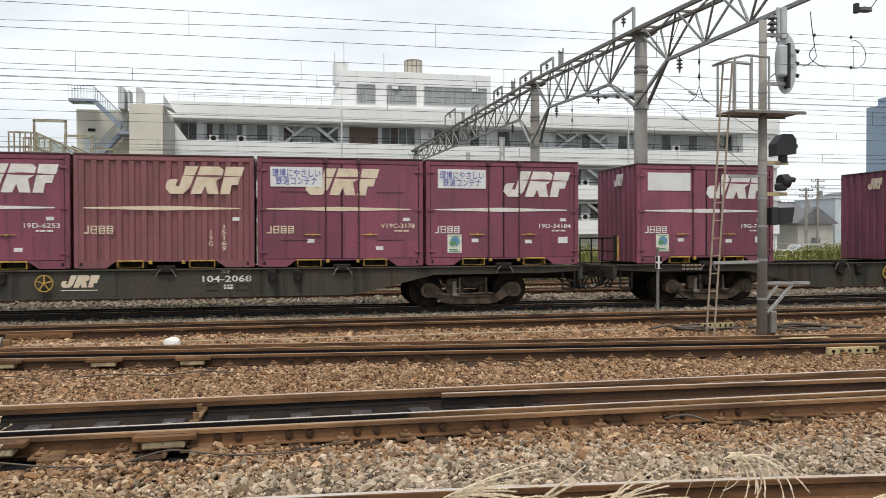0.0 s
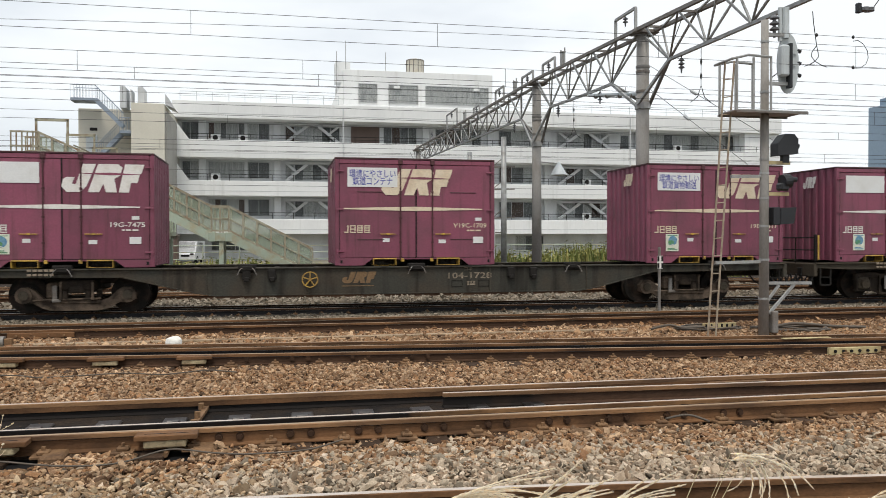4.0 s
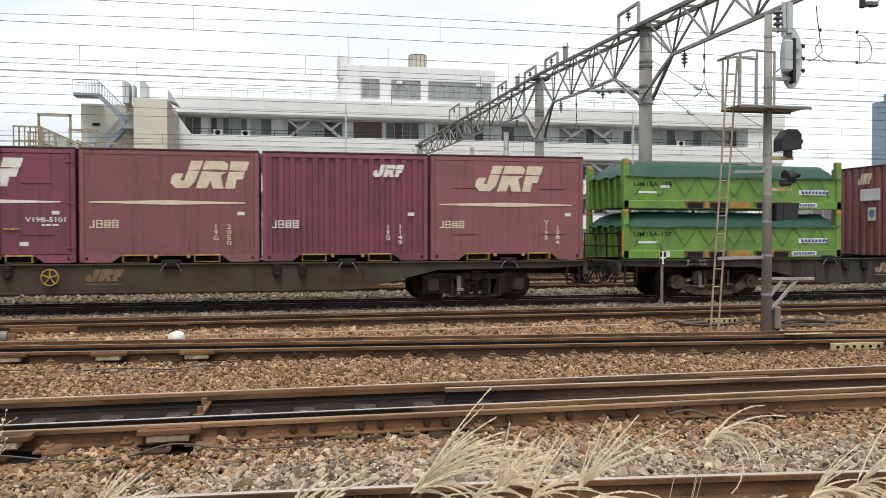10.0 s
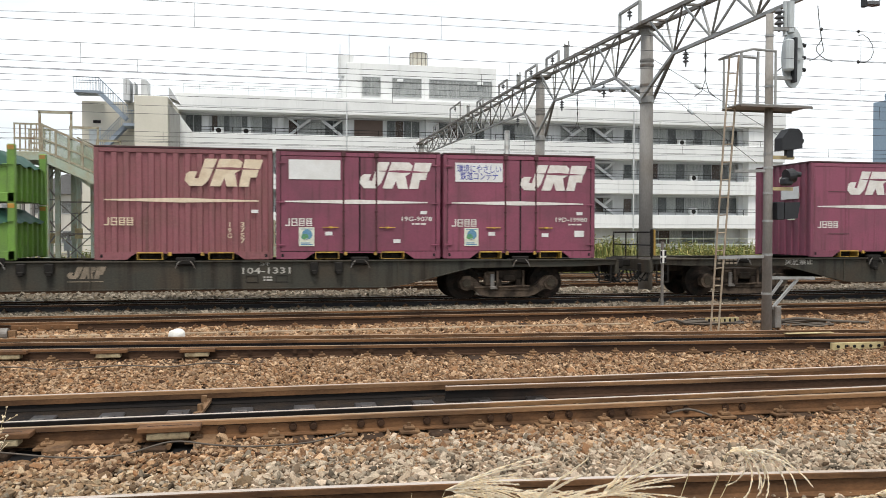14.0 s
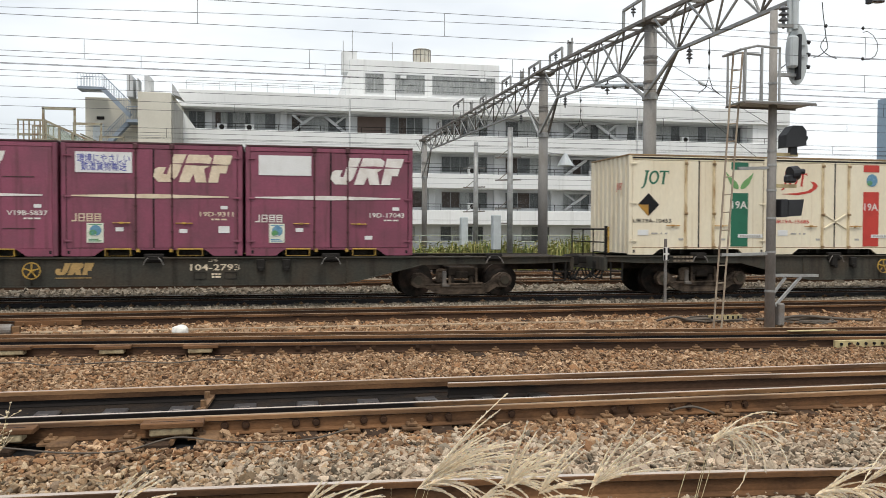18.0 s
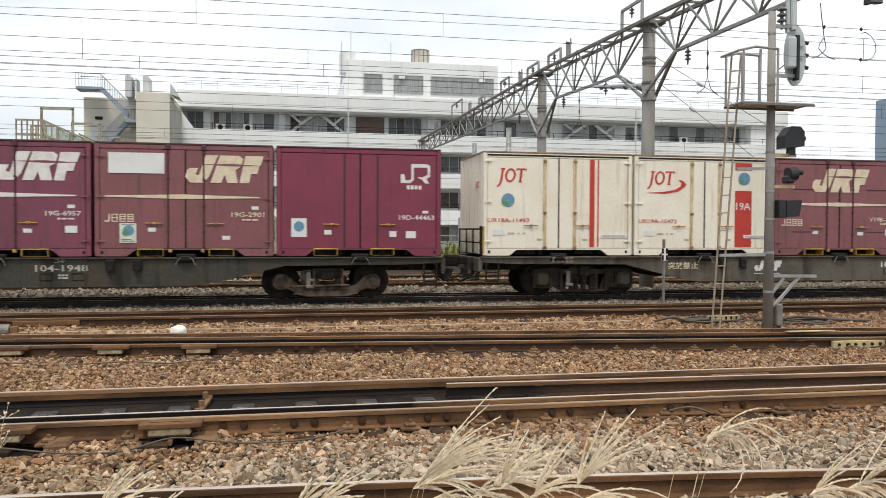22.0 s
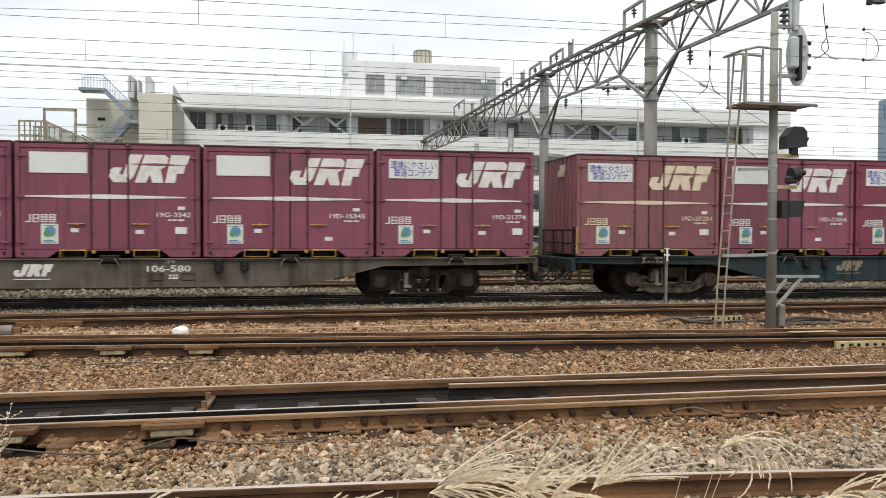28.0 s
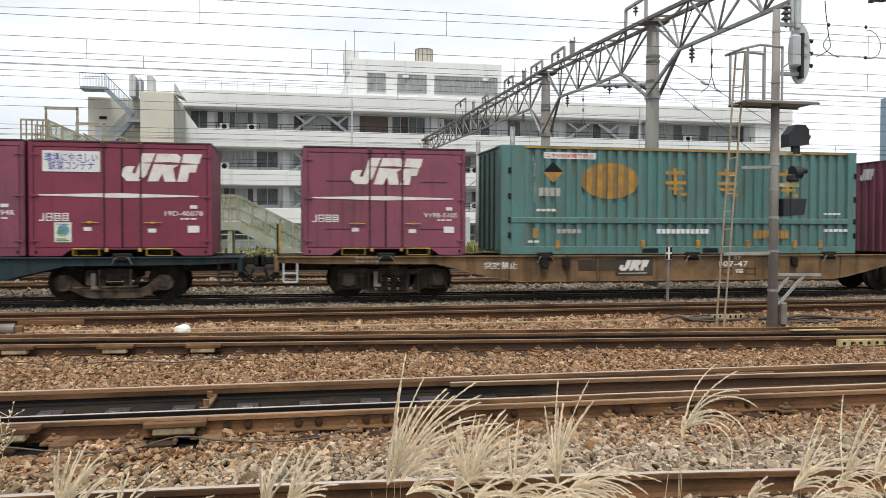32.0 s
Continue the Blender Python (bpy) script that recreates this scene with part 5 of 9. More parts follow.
def leased_container(centre, slot, paint, ink, number, band, label, swish=False, emblem=False, hazard=False, brace=False):
    x = centre - 9.4275 + (slot - 1) * SLOT
    ob = thing("leased_container", (x, TRACK_Y, DECK_Z), label, "container", "cream containers on the train")
    y = -CW / 2
    shell_parts(ob, paint, CREAM_DARK, "brown-stained roof panel")
    face = y + 0.012
    for px in (0.1, CL / 2 + 0.006):
        part("door", shared("door", paint, door_geo), paint, ob, at=(px, face, 0.17))
    part("door_seal", shared("door_seal", DARK_STEEL, lambda: Geo().box(-0.012, 0.012, -0.006, 0.02, 0, 2.14)), DARK_STEEL, ob, "dark door seal", at=(CL / 2, face, 0.17))
    for px in (0.085, CL - 0.105):
        part("hinge_post", shared("hinge_post", CREAM_DARK, lambda: Geo().box(0, 0.02, -0.004, 0.01, 0.18, 2.28)), CREAM_DARK, ob, "rust-brown hinge line", at=(px, face, 0))
    part("top_line", shared("top_line", DARK_STEEL, lambda: Geo().box(0.02, CL - 0.02, -0.012, 0.01, 2.335, 2.375)), DARK_STEEL, ob, "dark stained line under the roof", at=(0, face, 0))
    part("sill_line", shared("sill_line", CREAM_DARK, lambda: Geo().box(0.1, CL - 0.1, -0.006, 0.01, 0.155, 0.18)), CREAM_DARK, ob, "brown-stained sill line", at=(0, face, 0))
    for px in (1.5, 2.25):
        part("lock_bar", shared("lock_bar_thick", CREAM_STREAK, lambda: Geo().cbox(-0.04, 0.04, -0.03, 0.01, 0.0, 2.2, 0.02)), CREAM_STREAK, ob, "rust-streaked lock bar", at=(px, face - 0.004, 0.13))
        for z in (0.16, 0.98, 2.2):
            part("bracket", shared("bracket", CREAM_DARK, lambda: Geo().cbox(-0.045, 0.045, -0.04, 0.0, 0, 0.06, 0.008)), CREAM_DARK, ob, "stained bracket", at=(px, face - 0.02, z))
    for z in (0.32, 1.24, 2.2):
        part("hinge", shared("hinge", paint, hinge_geo), paint, ob, at=(0.02, face - 0.018, z))
        part("hinge", shared("hinge", paint, hinge_geo), paint, ob, at=pose(CL - 0.02, face - 0.018, z + 0.035, 0, 180, 0))
    for px in (0.98, 2.27):
        part("handle", shared("handle", AMBER, handle_geo), AMBER, ob, "yellowed latch handle", at=(px, face - 0.01, 0.7))
    lift = face - 0.005
    part("lessee_mark", shared("lessee_mark", ink, lambda: leaning_name(0.33)), ink, ob, "leaning plain shapes of a company mark", at=(0.36, lift, 1.72))
    part("number", lettering(number, 1.0, 0.098, ink if ink is not GREEN_PAINT else BLACK_PAINT), ink, ob, "serial number", at=(0.12, lift - 0.002, 0.78))
    if swish:
        part("swoosh", shared("swoosh", ink, swoosh), ink, ob, at=(0.3, lift, 1.5))
    if hazard:
        part("hazard_diamond", shared("hazard_diamond", BLACK_PAINT, lambda: diamond(0.28, (0, 1, 3))), BLACK_PAINT, ob, "black hazard diamond", at=(0.52, lift, 1.22))
        part("hazard_quarter", shared("hazard_quarter", AMBER, lambda: diamond(0.28, (2,))), AMBER, ob, "amber hazard quarter", at=(0.52, lift, 1.22))
    if emblem:
        part("emblem", shared("emblem", STICKER_BLUE, lambda: globe_geo(0.16)), STICKER_BLUE, ob, "round blue emblem", at=(0.6, lift, 1.3))
        part("emblem_leaf", shared("emblem_leaf", STICKER_GREEN, lambda: Geo().disc((0, 0), -0.002, 0.002, 0.08, 0.065, 16)), STICKER_GREEN, ob, "green patch of the emblem", at=(0.53, lift - 0.006, 1.23))
    if band == "green":
        for z0, z1 in ((0.2, 1.53), (2.11, 2.29)):
            part("band", shared("band:%.2f" % z0, GREEN_PAINT, lambda: Geo().box(0, 0.47, -0.002, 0.002, z0, z1)), GREEN_PAINT, ob, "dark green band", at=(2.72, lift, 0))
        part("series", lettering("19A", 0.42, 0.19, WHITE_DECAL), WHITE_DECAL, ob, "white series mark", at=(2.745, lift - 0.004, 1.14))
        for s in (1, -1):
            part("wing", shared("wing:%d" % s, GREEN_LIGHT, lambda: wing(s)), GREEN_LIGHT, ob, "green wing emblem", at=(2.955, lift, 1.62))
    elif band == "red":
        for z0, z1 in ((0.2, 1.6), (2.11, 2.29)):
            part("band", shared("band:%.2f" % z0, RED_PAINT, lambda: Geo().box(0, 0.46, -0.002, 0.002, z0, z1)), RED_PAINT, ob, "red band", at=(2.68, lift, 0))
        part("series", lettering("19A", 0.4, 0.19, WHITE_DECAL), WHITE_DECAL, ob, "white series mark", at=(2.71, lift - 0.004, 1.12))
        part("emblem", shared("emblem", STICKER_BLUE, lambda: globe_geo(0.16)), STICKER_BLUE, ob, "round blue emblem", at=(2.93, lift, 1.9))
        part("emblem_leaf", shared("emblem_leaf", STICKER_GREEN, lambda: Geo().disc((0, 0), -0.002, 0.002, 0.08, 0.065, 16)), STICKER_GREEN, ob, "green patch of the emblem", at=(2.86, lift - 0.006, 1.83))
    else:
        for px, w in ((2.63, 0.125), (2.83, 0.035)):
            part("band", shared("band:%.3f" % w, RED_PAINT, lambda: Geo().box(0, w, -0.002, 0.002, 0.2, 2.29)), RED_PAINT, ob, "red stripe", at=(px, lift, 0))
    part("nameplate", shared("nameplate", PALE_PANEL, lambda: sheet_geo(0.68, 0.085)), PALE_PANEL, ob, "white name strip", at=(2.92, lift - 0.006, 0.42))
    part("small_print", shared("small_print_dark", GREY_DECAL, lambda: bars_geo([(0.03 + i * 0.065, 0.02, 0.045, 0.045) for i in range(9)])), GREY_DECAL, ob, at=(2.94, lift - 0.011, 0.42))
    part("tag", shared("tag_pink", PALE_PANEL, lambda: sheet_geo(0.28, 0.14)), PALE_PANEL, ob, "pale paper tag", at=(0.24, lift - 0.002, 0.47))
    for dx, dz, w, h in ((0, 0, 0.16, 0.04), (0.24, 0, 0.04, 0.04), (0.36, 0, 0.06, 0.04), (0.72, -0.15, 0.12, 0.05), (1.85, -0.15, 0.12, 0.05)):
        part("data_mark", shared("data_mark:%.2f:%.2f" % (w, h), GREY_DECAL, lambda: bars_geo([(0, 0, w, h)])), GREY_DECAL, ob, at=(0.6 + dx, lift - 0.002, 0.5 + dz))
    for px in (0.9, 2.35):
        part("fork_pocket", shared("fork_pocket", POCKET, pocket_geo), POCKET, ob, "dark fork pocket", at=(px, y - 0.004, 0.02))
    if brace:
        for s in (1, -1):
            part("brace", shared("brace:%d" % s, paint, lambda: Geo().bar((0, 0, 0), (0.62, 0, 0.36 * s), 0.03)), paint, ob, at=(1.56, lift - 0.01, 0.84 - 0.18 * s))
    part("end_mark", shared("end_mark", RED_PAINT, lambda: leaning_name(0.16)), RED_PAINT, ob, "small mark on the end", at=pose(-0.004, -0.5, 1.6, 0, 0, -90))
    MOVING.append((ob, x, TRACK_Y, DECK_Z))


leased_container(F, 1, CREAM, GREEN_PAINT, "UR19A-10453", "green", "cream steel container with dark green band and hazard diamond", hazard=True)
leased_container(F, 2, CREAM, RED_PAINT, "UR19A-15685", "red", "cream steel container with red band and round emblem", swish=True, brace=True)
leased_container(G, 1, IVORY, RED_PAINT, "UR18A-11493", "stripe", "ivory steel container with narrow red stripes", emblem=True)
leased_container(G, 2, IVORY, RED_PAINT, "UR19A-15472", "red", "ivory steel container with red band and round emblem", swish=True)

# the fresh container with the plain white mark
x = F - 9.4275 + 4 * SLOT
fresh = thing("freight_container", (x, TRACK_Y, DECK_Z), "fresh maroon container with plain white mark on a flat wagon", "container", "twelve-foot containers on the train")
shell_parts(fresh, MAROON_FRESH, MAROON_DARK, "dark grimy roof panel")
fy = -CW / 2 + 0.012
for px in (0.1, CL / 2 + 0.006):
    part("door", shared("door", MAROON_FRESH, door_geo), MAROON_FRESH, fresh, at=(px, fy, 0.17))
part("door_seal", shared("door_seal", RUBBER, lambda: Geo().box(-0.012, 0.012, -0.004, 0.02, 0, 2.14)), RUBBER, fresh, "black rubber seal", at=(CL / 2, fy, 0.17))
part("sill_line", shared("sill_line", MAROON_DARK, lambda: Geo().box(0.1, CL - 0.1, -0.006, 0.01, 0.155, 0.18)), MAROON_DARK, fresh, at=(0, fy, 0))
for px in (1.5, 2.25):
    part("lock_bar", shared("lock_groove", MAROON_DARK, lambda: Geo().cbox(-0.025, 0.025, -0.004, 0.01, 0.02, 2.12, 0.004)), MAROON_FRESH, fresh, at=(px, fy, 0.17))
for px in (1.02, 2.3):
    part("handle", shared("handle", YELLOW, handle_geo), YELLOW, fresh, "yellow latch handle", at=(px, fy - 0.004, 0.7))
    part("pocket_guard", shared("pocket_guard", YELLOW, guard_geo), YELLOW, fresh, "yellow pocket guard", at=(px - 0.2, -CW / 2 - 0.012, 0.01))
    part("fork_pocket", shared("fork_pocket", POCKET, pocket_geo), POCKET, fresh, "dark fork pocket", at=(px - 0.17, -CW / 2 - 0.006, 0.03))
HOOK_BLOCK = [(0, 0), (0.22, 0), (0.3, 0.08), (0.3, 0.36), (0.62, 0.36), (0.62, 0.2), (0.5, 0.14), (0.38, 0.14), (0.5, 0.08), (0.56, 0.0), (0.66, 0.0), (0.6, 0.1), (0.68, 0.16), (0.68, 0.4), (0.62, 0.44), (0.24, 0.44), (0.24, 0.1), (0.2, 0.07), (0.1, 0.07), (0.08, 0.2), (0, 0.2)]
part("logo", Geo().prism(HOOK_BLOCK, -0.002, 0.002), WHITE_DECAL, fresh, "white angular block mark", at=(2.78, fy - 0.006, 1.66))
part("owner_marking", shared("owner_marking_small", WHITE_DECAL, lambda: bars_geo([(i * 0.09, 0, 0.07, 0.09) for i in range(4)])), WHITE_DECAL, fresh, "white bars of small writing", at=(2.92, fy - 0.006, 1.52))
part("number", lettering("19D-44463", 0.82, 0.11, WHITE_DECAL), WHITE_DECAL, fresh, "white serial number", at=(2.74, fy - 0.006, 0.82))
part("sticker", shared("sticker", PALE_PANEL, lambda: sheet_geo(0.34, 0.42)), PALE_PANEL, fresh, "white sticker", at=(0.32, fy - 0.005, 0.42))
part("sticker_emblem", shared("sticker_emblem", STICKER_BLUE, lambda: globe_geo(0.125)), STICKER_BLUE, fresh, "round blue-green emblem", at=(0.49, fy - 0.01, 0.66))
for px, z, w, h in ((1.05, 0.48, 0.16, 0.1), (2.52, 0.43, 0.16, 0.13), (2.9, 0.4, 0.23, 0.16), (3.28, 0.97, 0.14, 0.06)):
    part("tag", Geo().cbox(0, w, -0.003, 0.003, 0, h, 0.002), PALE_PANEL, fresh, "small white tag", at=(px, fy - 0.005, z))
MOVING.append((fresh, x, TRACK_Y, DECK_Z))

# two low green containers under tarpaulins, one on the other
GL, GH = 6.0, 1.21


def tarp_geo(seed):
    """A tarpaulin laid over a heap, tied down along the sides."""
    nx, ny = 40, 16
    v, f = [], []
    for i in range(nx + 1):
        u = i / nx
        for j in range(ny + 1):
            w = j / ny * 2 - 1
            x = 0.13 + u * (GL - 0.26)
            y = w * (CW / 2 - 0.01)
            top = 1.16 - 0.05 * u - max(0, 0.08 - u) * 2.2 - max(0, u - 0.955) * 6
            edge = max(0.0, abs(w) - 0.72) / 0.28
            z = top - edge ** 1.6 * (top - 0.9) + 0.012 * noise.noise(Vector((x * 2.4 + seed, y * 2.0, 0.3))) + (0.02 * math.sin(u * 34 + seed) * edge)
            if abs(w) > 0.97:
                y = math.copysign(CW / 2 + 0.03, w)
                z = 0.775 + 0.014 * math.sin(u * 21 + seed * 2)
            if i in (0, nx):
                x, z = (0.03 if i == 0 else GL - 0.03), 0.8 + 0.03 * math.sin(j * 1.3 + seed)
            v.append((x, y, z))
    for i in range(nx):
        for j in range(ny):
            a = i * (ny + 1) + j
            f.append((a, a + ny + 1, a + ny + 2, a + 1))
    return Geo().add(v, f)


for level, number, seed in ((0, "UM13A-137", 1.0), (1, "UM13A-158", 4.0)):
    gx, gz = 48.94, DECK_Z + level * (GH + 0.012)
    ob = thing("open_top_container", (gx, TRACK_Y, gz), "lime green low steel container under a dark green tarpaulin", "container", "green low containers")
    y = -CW / 2
    part("body", shared("green_body", LIME, lambda: Geo().cbox(0.12, GL - 0.12, -CW / 2 + 0.03, CW / 2 - 0.03, 0.04, 0.79, 0.01)), LIME, ob)
    part("bottom_rail", shared("green_rail", LIME, lambda: Geo().cbox(0.0, GL, -CW / 2, -CW / 2 + 0.08, 0.0, 0.2, 0.01)), LIME, ob)
    part("top_rail", shared("green_top", LIME, lambda: Geo().cbox(0.15, GL - 0.15, -CW / 2 + 0.01, -CW / 2 + 0.08, 0.735, 0.795, 0.01)), LIME, ob)
    for px in (0.05, GL - 0.13):
        for k in range(6):
            part("end_rib", shared("green_end_rib", LIME, lambda: Geo().cbox(0, 0.08, -0.04, 0.04, 0.03, 0.82, 0.008)), LIME, ob, at=(px, -0.95 + k * 0.38, 0))
    for px in (0.0, GL - 0.15):
        for py in (y, -y - 0.15):
            part("corner_post", shared("green_post", LIME, lambda: Geo().cbox(0, 0.15, 0, 0.15, 0, GH, 0.015)), LIME, ob, at=(px, py, 0))
            part("corner_cap", shared("green_cap", AMBER, lambda: Geo().cbox(0.01, 0.14, -0.006, 0.12, 0, 0.1, 0.008)), AMBER, ob, "yellow post cap", at=(px, py, GH - 0.12))
    part("tarpaulin", tarp_geo(seed), TARP, ob, "dark green tarpaulin", smooth=True)
    rope = [(0.28 + i * 0.335, 0.78 if i % 2 else 0.3) for i in range(17)]
    for (xa, za), (xb, zb) in zip(rope, rope[1:]):
        part("rope", Geo().rod((xa, y + 0.006, za), (xb, y + 0.006, zb), 0.006, 5), TARP, ob, "dark lashing rope")
    part("number", lettering(number, 1.0, 0.11, BLACK_PAINT), BLACK_PAINT, ob, "dark serial number", at=(0.28, y + 0.02, 0.54))
    for px, z, w, h in ((0.4, 0.37, 0.5, 0.055), (4.78, 0.36, 0.84, 0.13), (4.58, 0.05, 0.7, 0.11), (0.98, 0.03 if not level else 0.5, 0.24, 0.15 if not level else 0.07)):
        part("label_plate", Geo().cbox(0, w, -0.004, 0.003, 0, h, 0.002), PALE_PANEL, ob, "white label plate", at=(px, y + (0.022 if z > 0.2 else -0.005), z))
    part("label_marks", shared("rail_marks", BLUE_PRINT, lambda: bars_geo([(i * 0.078, 0, 0.055, 0.06) for i in range(8)])), BLUE_PRINT, ob, at=(4.62, y - 0.012, 0.075))
    part("label_marks", shared("label_marks", BLUE_PRINT, lambda: bars_geo([(0.05 + i * 0.1, 0, 0.07, 0.07) for i in range(8)])), BLUE_PRINT, ob, at=(4.8, y + 0.014, 0.39))
    for px in (1.68, 2.3, 3.58, 4.05):
        part("fork_pocket", shared("green_pocket", BLACK_PAINT, lambda: Geo().box(0, 0.42, -0.004, 0.01, 0, 0.13)), BLACK_PAINT, ob, "dark fork pocket", at=(px, y - 0.004, 0.02))
    for px, w in ((1.6, 1.2), (3.5, 1.05)):
        part("rust_patch", Geo().box(0, w, -0.002, 0.01, 0.06, 0.19), RUST, ob, "rusty worn strip over the fork pockets", at=(px, y - 0.001, 0.0))
    for px, w in ((2.15, 0.1), (2.85, 0.55), (3.98, 0.08)):
        part("amber_plate", Geo().box(0, w, -0.004, 0.01, 0.01, 0.17), AMBER, ob, "amber painted plate", at=(px, y - 0.003, 0.01))
    MOVING.append((ob, gx, TRACK_Y, gz))

# the long teal container
TL = 9.42
tx = 176.25
TH = 2.56
teal = thing("long_container", (tx, TRACK_Y, DECK_Z), "long teal ribbed steel container with amber oval", "container")
y = -CW / 2
part("body", Geo().cbox(0.05, TL - 0.05, y + 0.07, -y - 0.02, 0.05, TH - 0.03, 0.01), TEAL, teal)
part("roof", Geo().cbox(0, TL, y, -y, TH - 0.03, TH + 0.01, 0.008), TEAL, teal)
part("top_stripe", Geo().box(0.58, TL - 0.3, y - 0.004, y + 0.02, TH - 0.055, TH - 0.012), AMBER, teal, "amber top strip")
part("upper_wall", corrugated(TL - 0.85, 0.86, TH - 0.06, 33, 0.055, y + 0.012), TEAL, teal, "ribbed upper side", at=(0.58, 0, 0))
part("ledge", Geo().cbox(0.2, TL - 0.2, y - 0.015, y + 0.06, 0.74, 0.88, 0.015), TEAL, teal)
part("lower_wall", corrugated(TL - 0.85, 0.2, 0.75, 33, 0.05, y + 0.01), TEAL, teal, "ribbed lower side", at=(0.58, 0, 0))
part("bottom_rail", Geo().cbox(0.0, TL, y - 0.006, y + 0.08, 0.0, 0.19, 0.01), TEAL, teal)
part("corner_panel", Geo().cbox(0.25, 0.58, y - 0.002, y + 0.2, 0, TH - 0.02, 0.01), TEAL, teal, "plain panel beside the corner post")
for px in (0.0, TL - 0.25):
    part("corner_post", Geo().cbox(0, 0.25, y - 0.004, y + 0.2, 0, TH - 0.02, 0.015), TEAL, teal, at=(px, 0, 0))
    for z in (0.38, 0.74, 1.3, 1.9):
        part("hinge", shared("teal_hinge", BLACK_PAINT, lambda: Geo().cbox(0.17, 0.25, -0.02, 0.01, 0, 0.14, 0.01)), BLACK_PAINT, teal, "dark hinge", at=(px, y - 0.004, z))
part("end_door", corrugated(CW - 0.3, 0.1, TH - 0.08, 10, 0.05, 0), TEAL, teal, "ribbed end door", at=pose(0.015, -y - 0.15, 0, 0, 0, -90))
for py in (-0.7, -0.25, 0.25, 0.7):
    part("door_rod", Geo().rod((-0.03, py, 0.1), (-0.03, py, TH - 0.1), 0.02, 8), DARK_STEEL, teal, "dark door rod")
for i in range(11):
    xa = -0.74 + i * 0.1345
    poly = [(xa + 0.1345 * q / 3 * (1.0 if i % 2 else 0.8), 0.43 * s * math.sqrt(max(0.0, 1 - ((xa + 0.1345 * q / 3) / 0.745) ** 2))) for s, order in ((1, (0, 1, 2, 3)), (-1, (3, 2, 1, 0))) for q in order]
    # every other strip is darker, the ribs' shading put into flat colour
    part("oval_strip", Geo().prism(poly, -0.003, 0.003), AMBER if i % 2 else AMBER_SHADE, teal, "strip of the amber oval", at=(2.72, y + 0.012, 1.76))
for k, px in enumerate((4.15, 5.5, 7.15)):
    blocks = [(0, 0.5, 0.5, 0.09), (0.2, 0.5, 0.09, 0.16), (0.0, 0.26, 0.55, 0.08), (0.22, 0.0, 0.09, 0.5), (0.08, 0.12, 0.4, 0.07), (0.4, -0.02, 0.16, 0.08)]
    part("amber_writing", bars_geo([(a + 0.03 * k, b, w, h) for a, b, w, h in blocks]), AMBER, teal, "amber bars of large writing", at=(px, y + 0.012, 1.44))
part("notice_plate", Geo().box(0, 1.3, -0.003, 0.003, 0, 0.15), PALE_PANEL, teal, "white notice plate", at=(1.05, y + 0.014, 2.27))
part("notice", lettering("コキ50000積載禁止", 1.22, 0.115, RED_PAINT), RED_PAINT, teal, "red notice", at=(1.09, y + 0.008, 2.287))
part("hazard_diamond", diamond(0.25, (0, 1)), BLACK_PAINT, teal, "black hazard diamond", at=(1.28, y + 0.014, 1.95))
part("hazard_half", diamond(0.25, (2, 3)), AMBER, teal, "amber hazard half", at=(1.28, y + 0.014, 1.95))
part("upright_number", lettering("\n".join("U47A-3822"), 0.09, 1.05, GREY_DECAL), GREY_DECAL, teal, at=(0.78, y + 0.014, 1.24))
for px, z, w, h, m in ((0.42, 1.38, 0.55, 0.2, GREY_DECAL), (0.36, 1.02, 0.5, 0.06, WHITE_DECAL), (0.85, 0.5, 0.62, 0.1, GREY_DECAL), (3.3, 0.5, 1.4, 0.11, PALE_PANEL), (7.7, 0.55, 0.7, 0.07, WHITE_DECAL), (7.7, 0.98, 0.5, 0.05, WHITE_DECAL), (5.8, 0.38, 1.0, 0.2, AMBER), (0.28, 0.38, 0.14, 0.24, AMBER), (0.16, 0.28, 0.3, 0.05, WHITE_DECAL)):
    n = max(2, int(w / 0.12))
    part("side_writing", bars_geo([(i * w / n, 0, w / n * 0.78, h) for i in range(n)]), m, teal, at=(0.5 + 1.04 * px, y - 0.002 if z < 0.75 else y + 0.013, z))
for px in (0.86, 2.95, 4.35, 5.65, 6.9, 7.6):
    part("clip", shared("clip", AMBER, lambda: Geo().cbox(-0.05, 0.05, -0.03, 0.02, 0.13, 0.33, 0.01)), AMBER, teal, "amber clip", at=(0.5 + 1.04 * px, y, 0))
for px in (2.95, 4.55):
    part("fork_pocket", shared("teal_pocket", BLACK_PAINT, lambda: Geo().box(0, 0.42, -0.004, 0.01, 0, 0.11)), BLACK_PAINT, teal, "dark fork pocket", at=(0.6 + px, y - 0.006, 0.03))
MOVING.append((teal, tx, TRACK_Y, DECK_Z))

# ---- ground and tracks ----
ground = solid("ground", Geo().box(-1500, 1500, -400, 3000, -1.2, -0.46), GROUND, (0, 0, 0), "dusty flat ground around the rail yard", "ground", kind="structure")
bed = Geo()
prof = [(-2.0, -0.44), (1.5, -0.42), (3.2, -0.36), (4.2, -0.24), (60.0, -0.22), (61.0, -0.44)]
for (ya, za), (yb, zb) in zip(prof, prof[1:]):
    bed.add([(-60, ya, za), (90, ya, za), (90, yb, zb), (-60, yb, zb)], [(0, 1, 2, 3)])
solid("ballast_bed", bed, EARTH, (0, 0, 0), "brown ballast bed under the tracks, darkened for shade between stones", "ground", kind="structure")

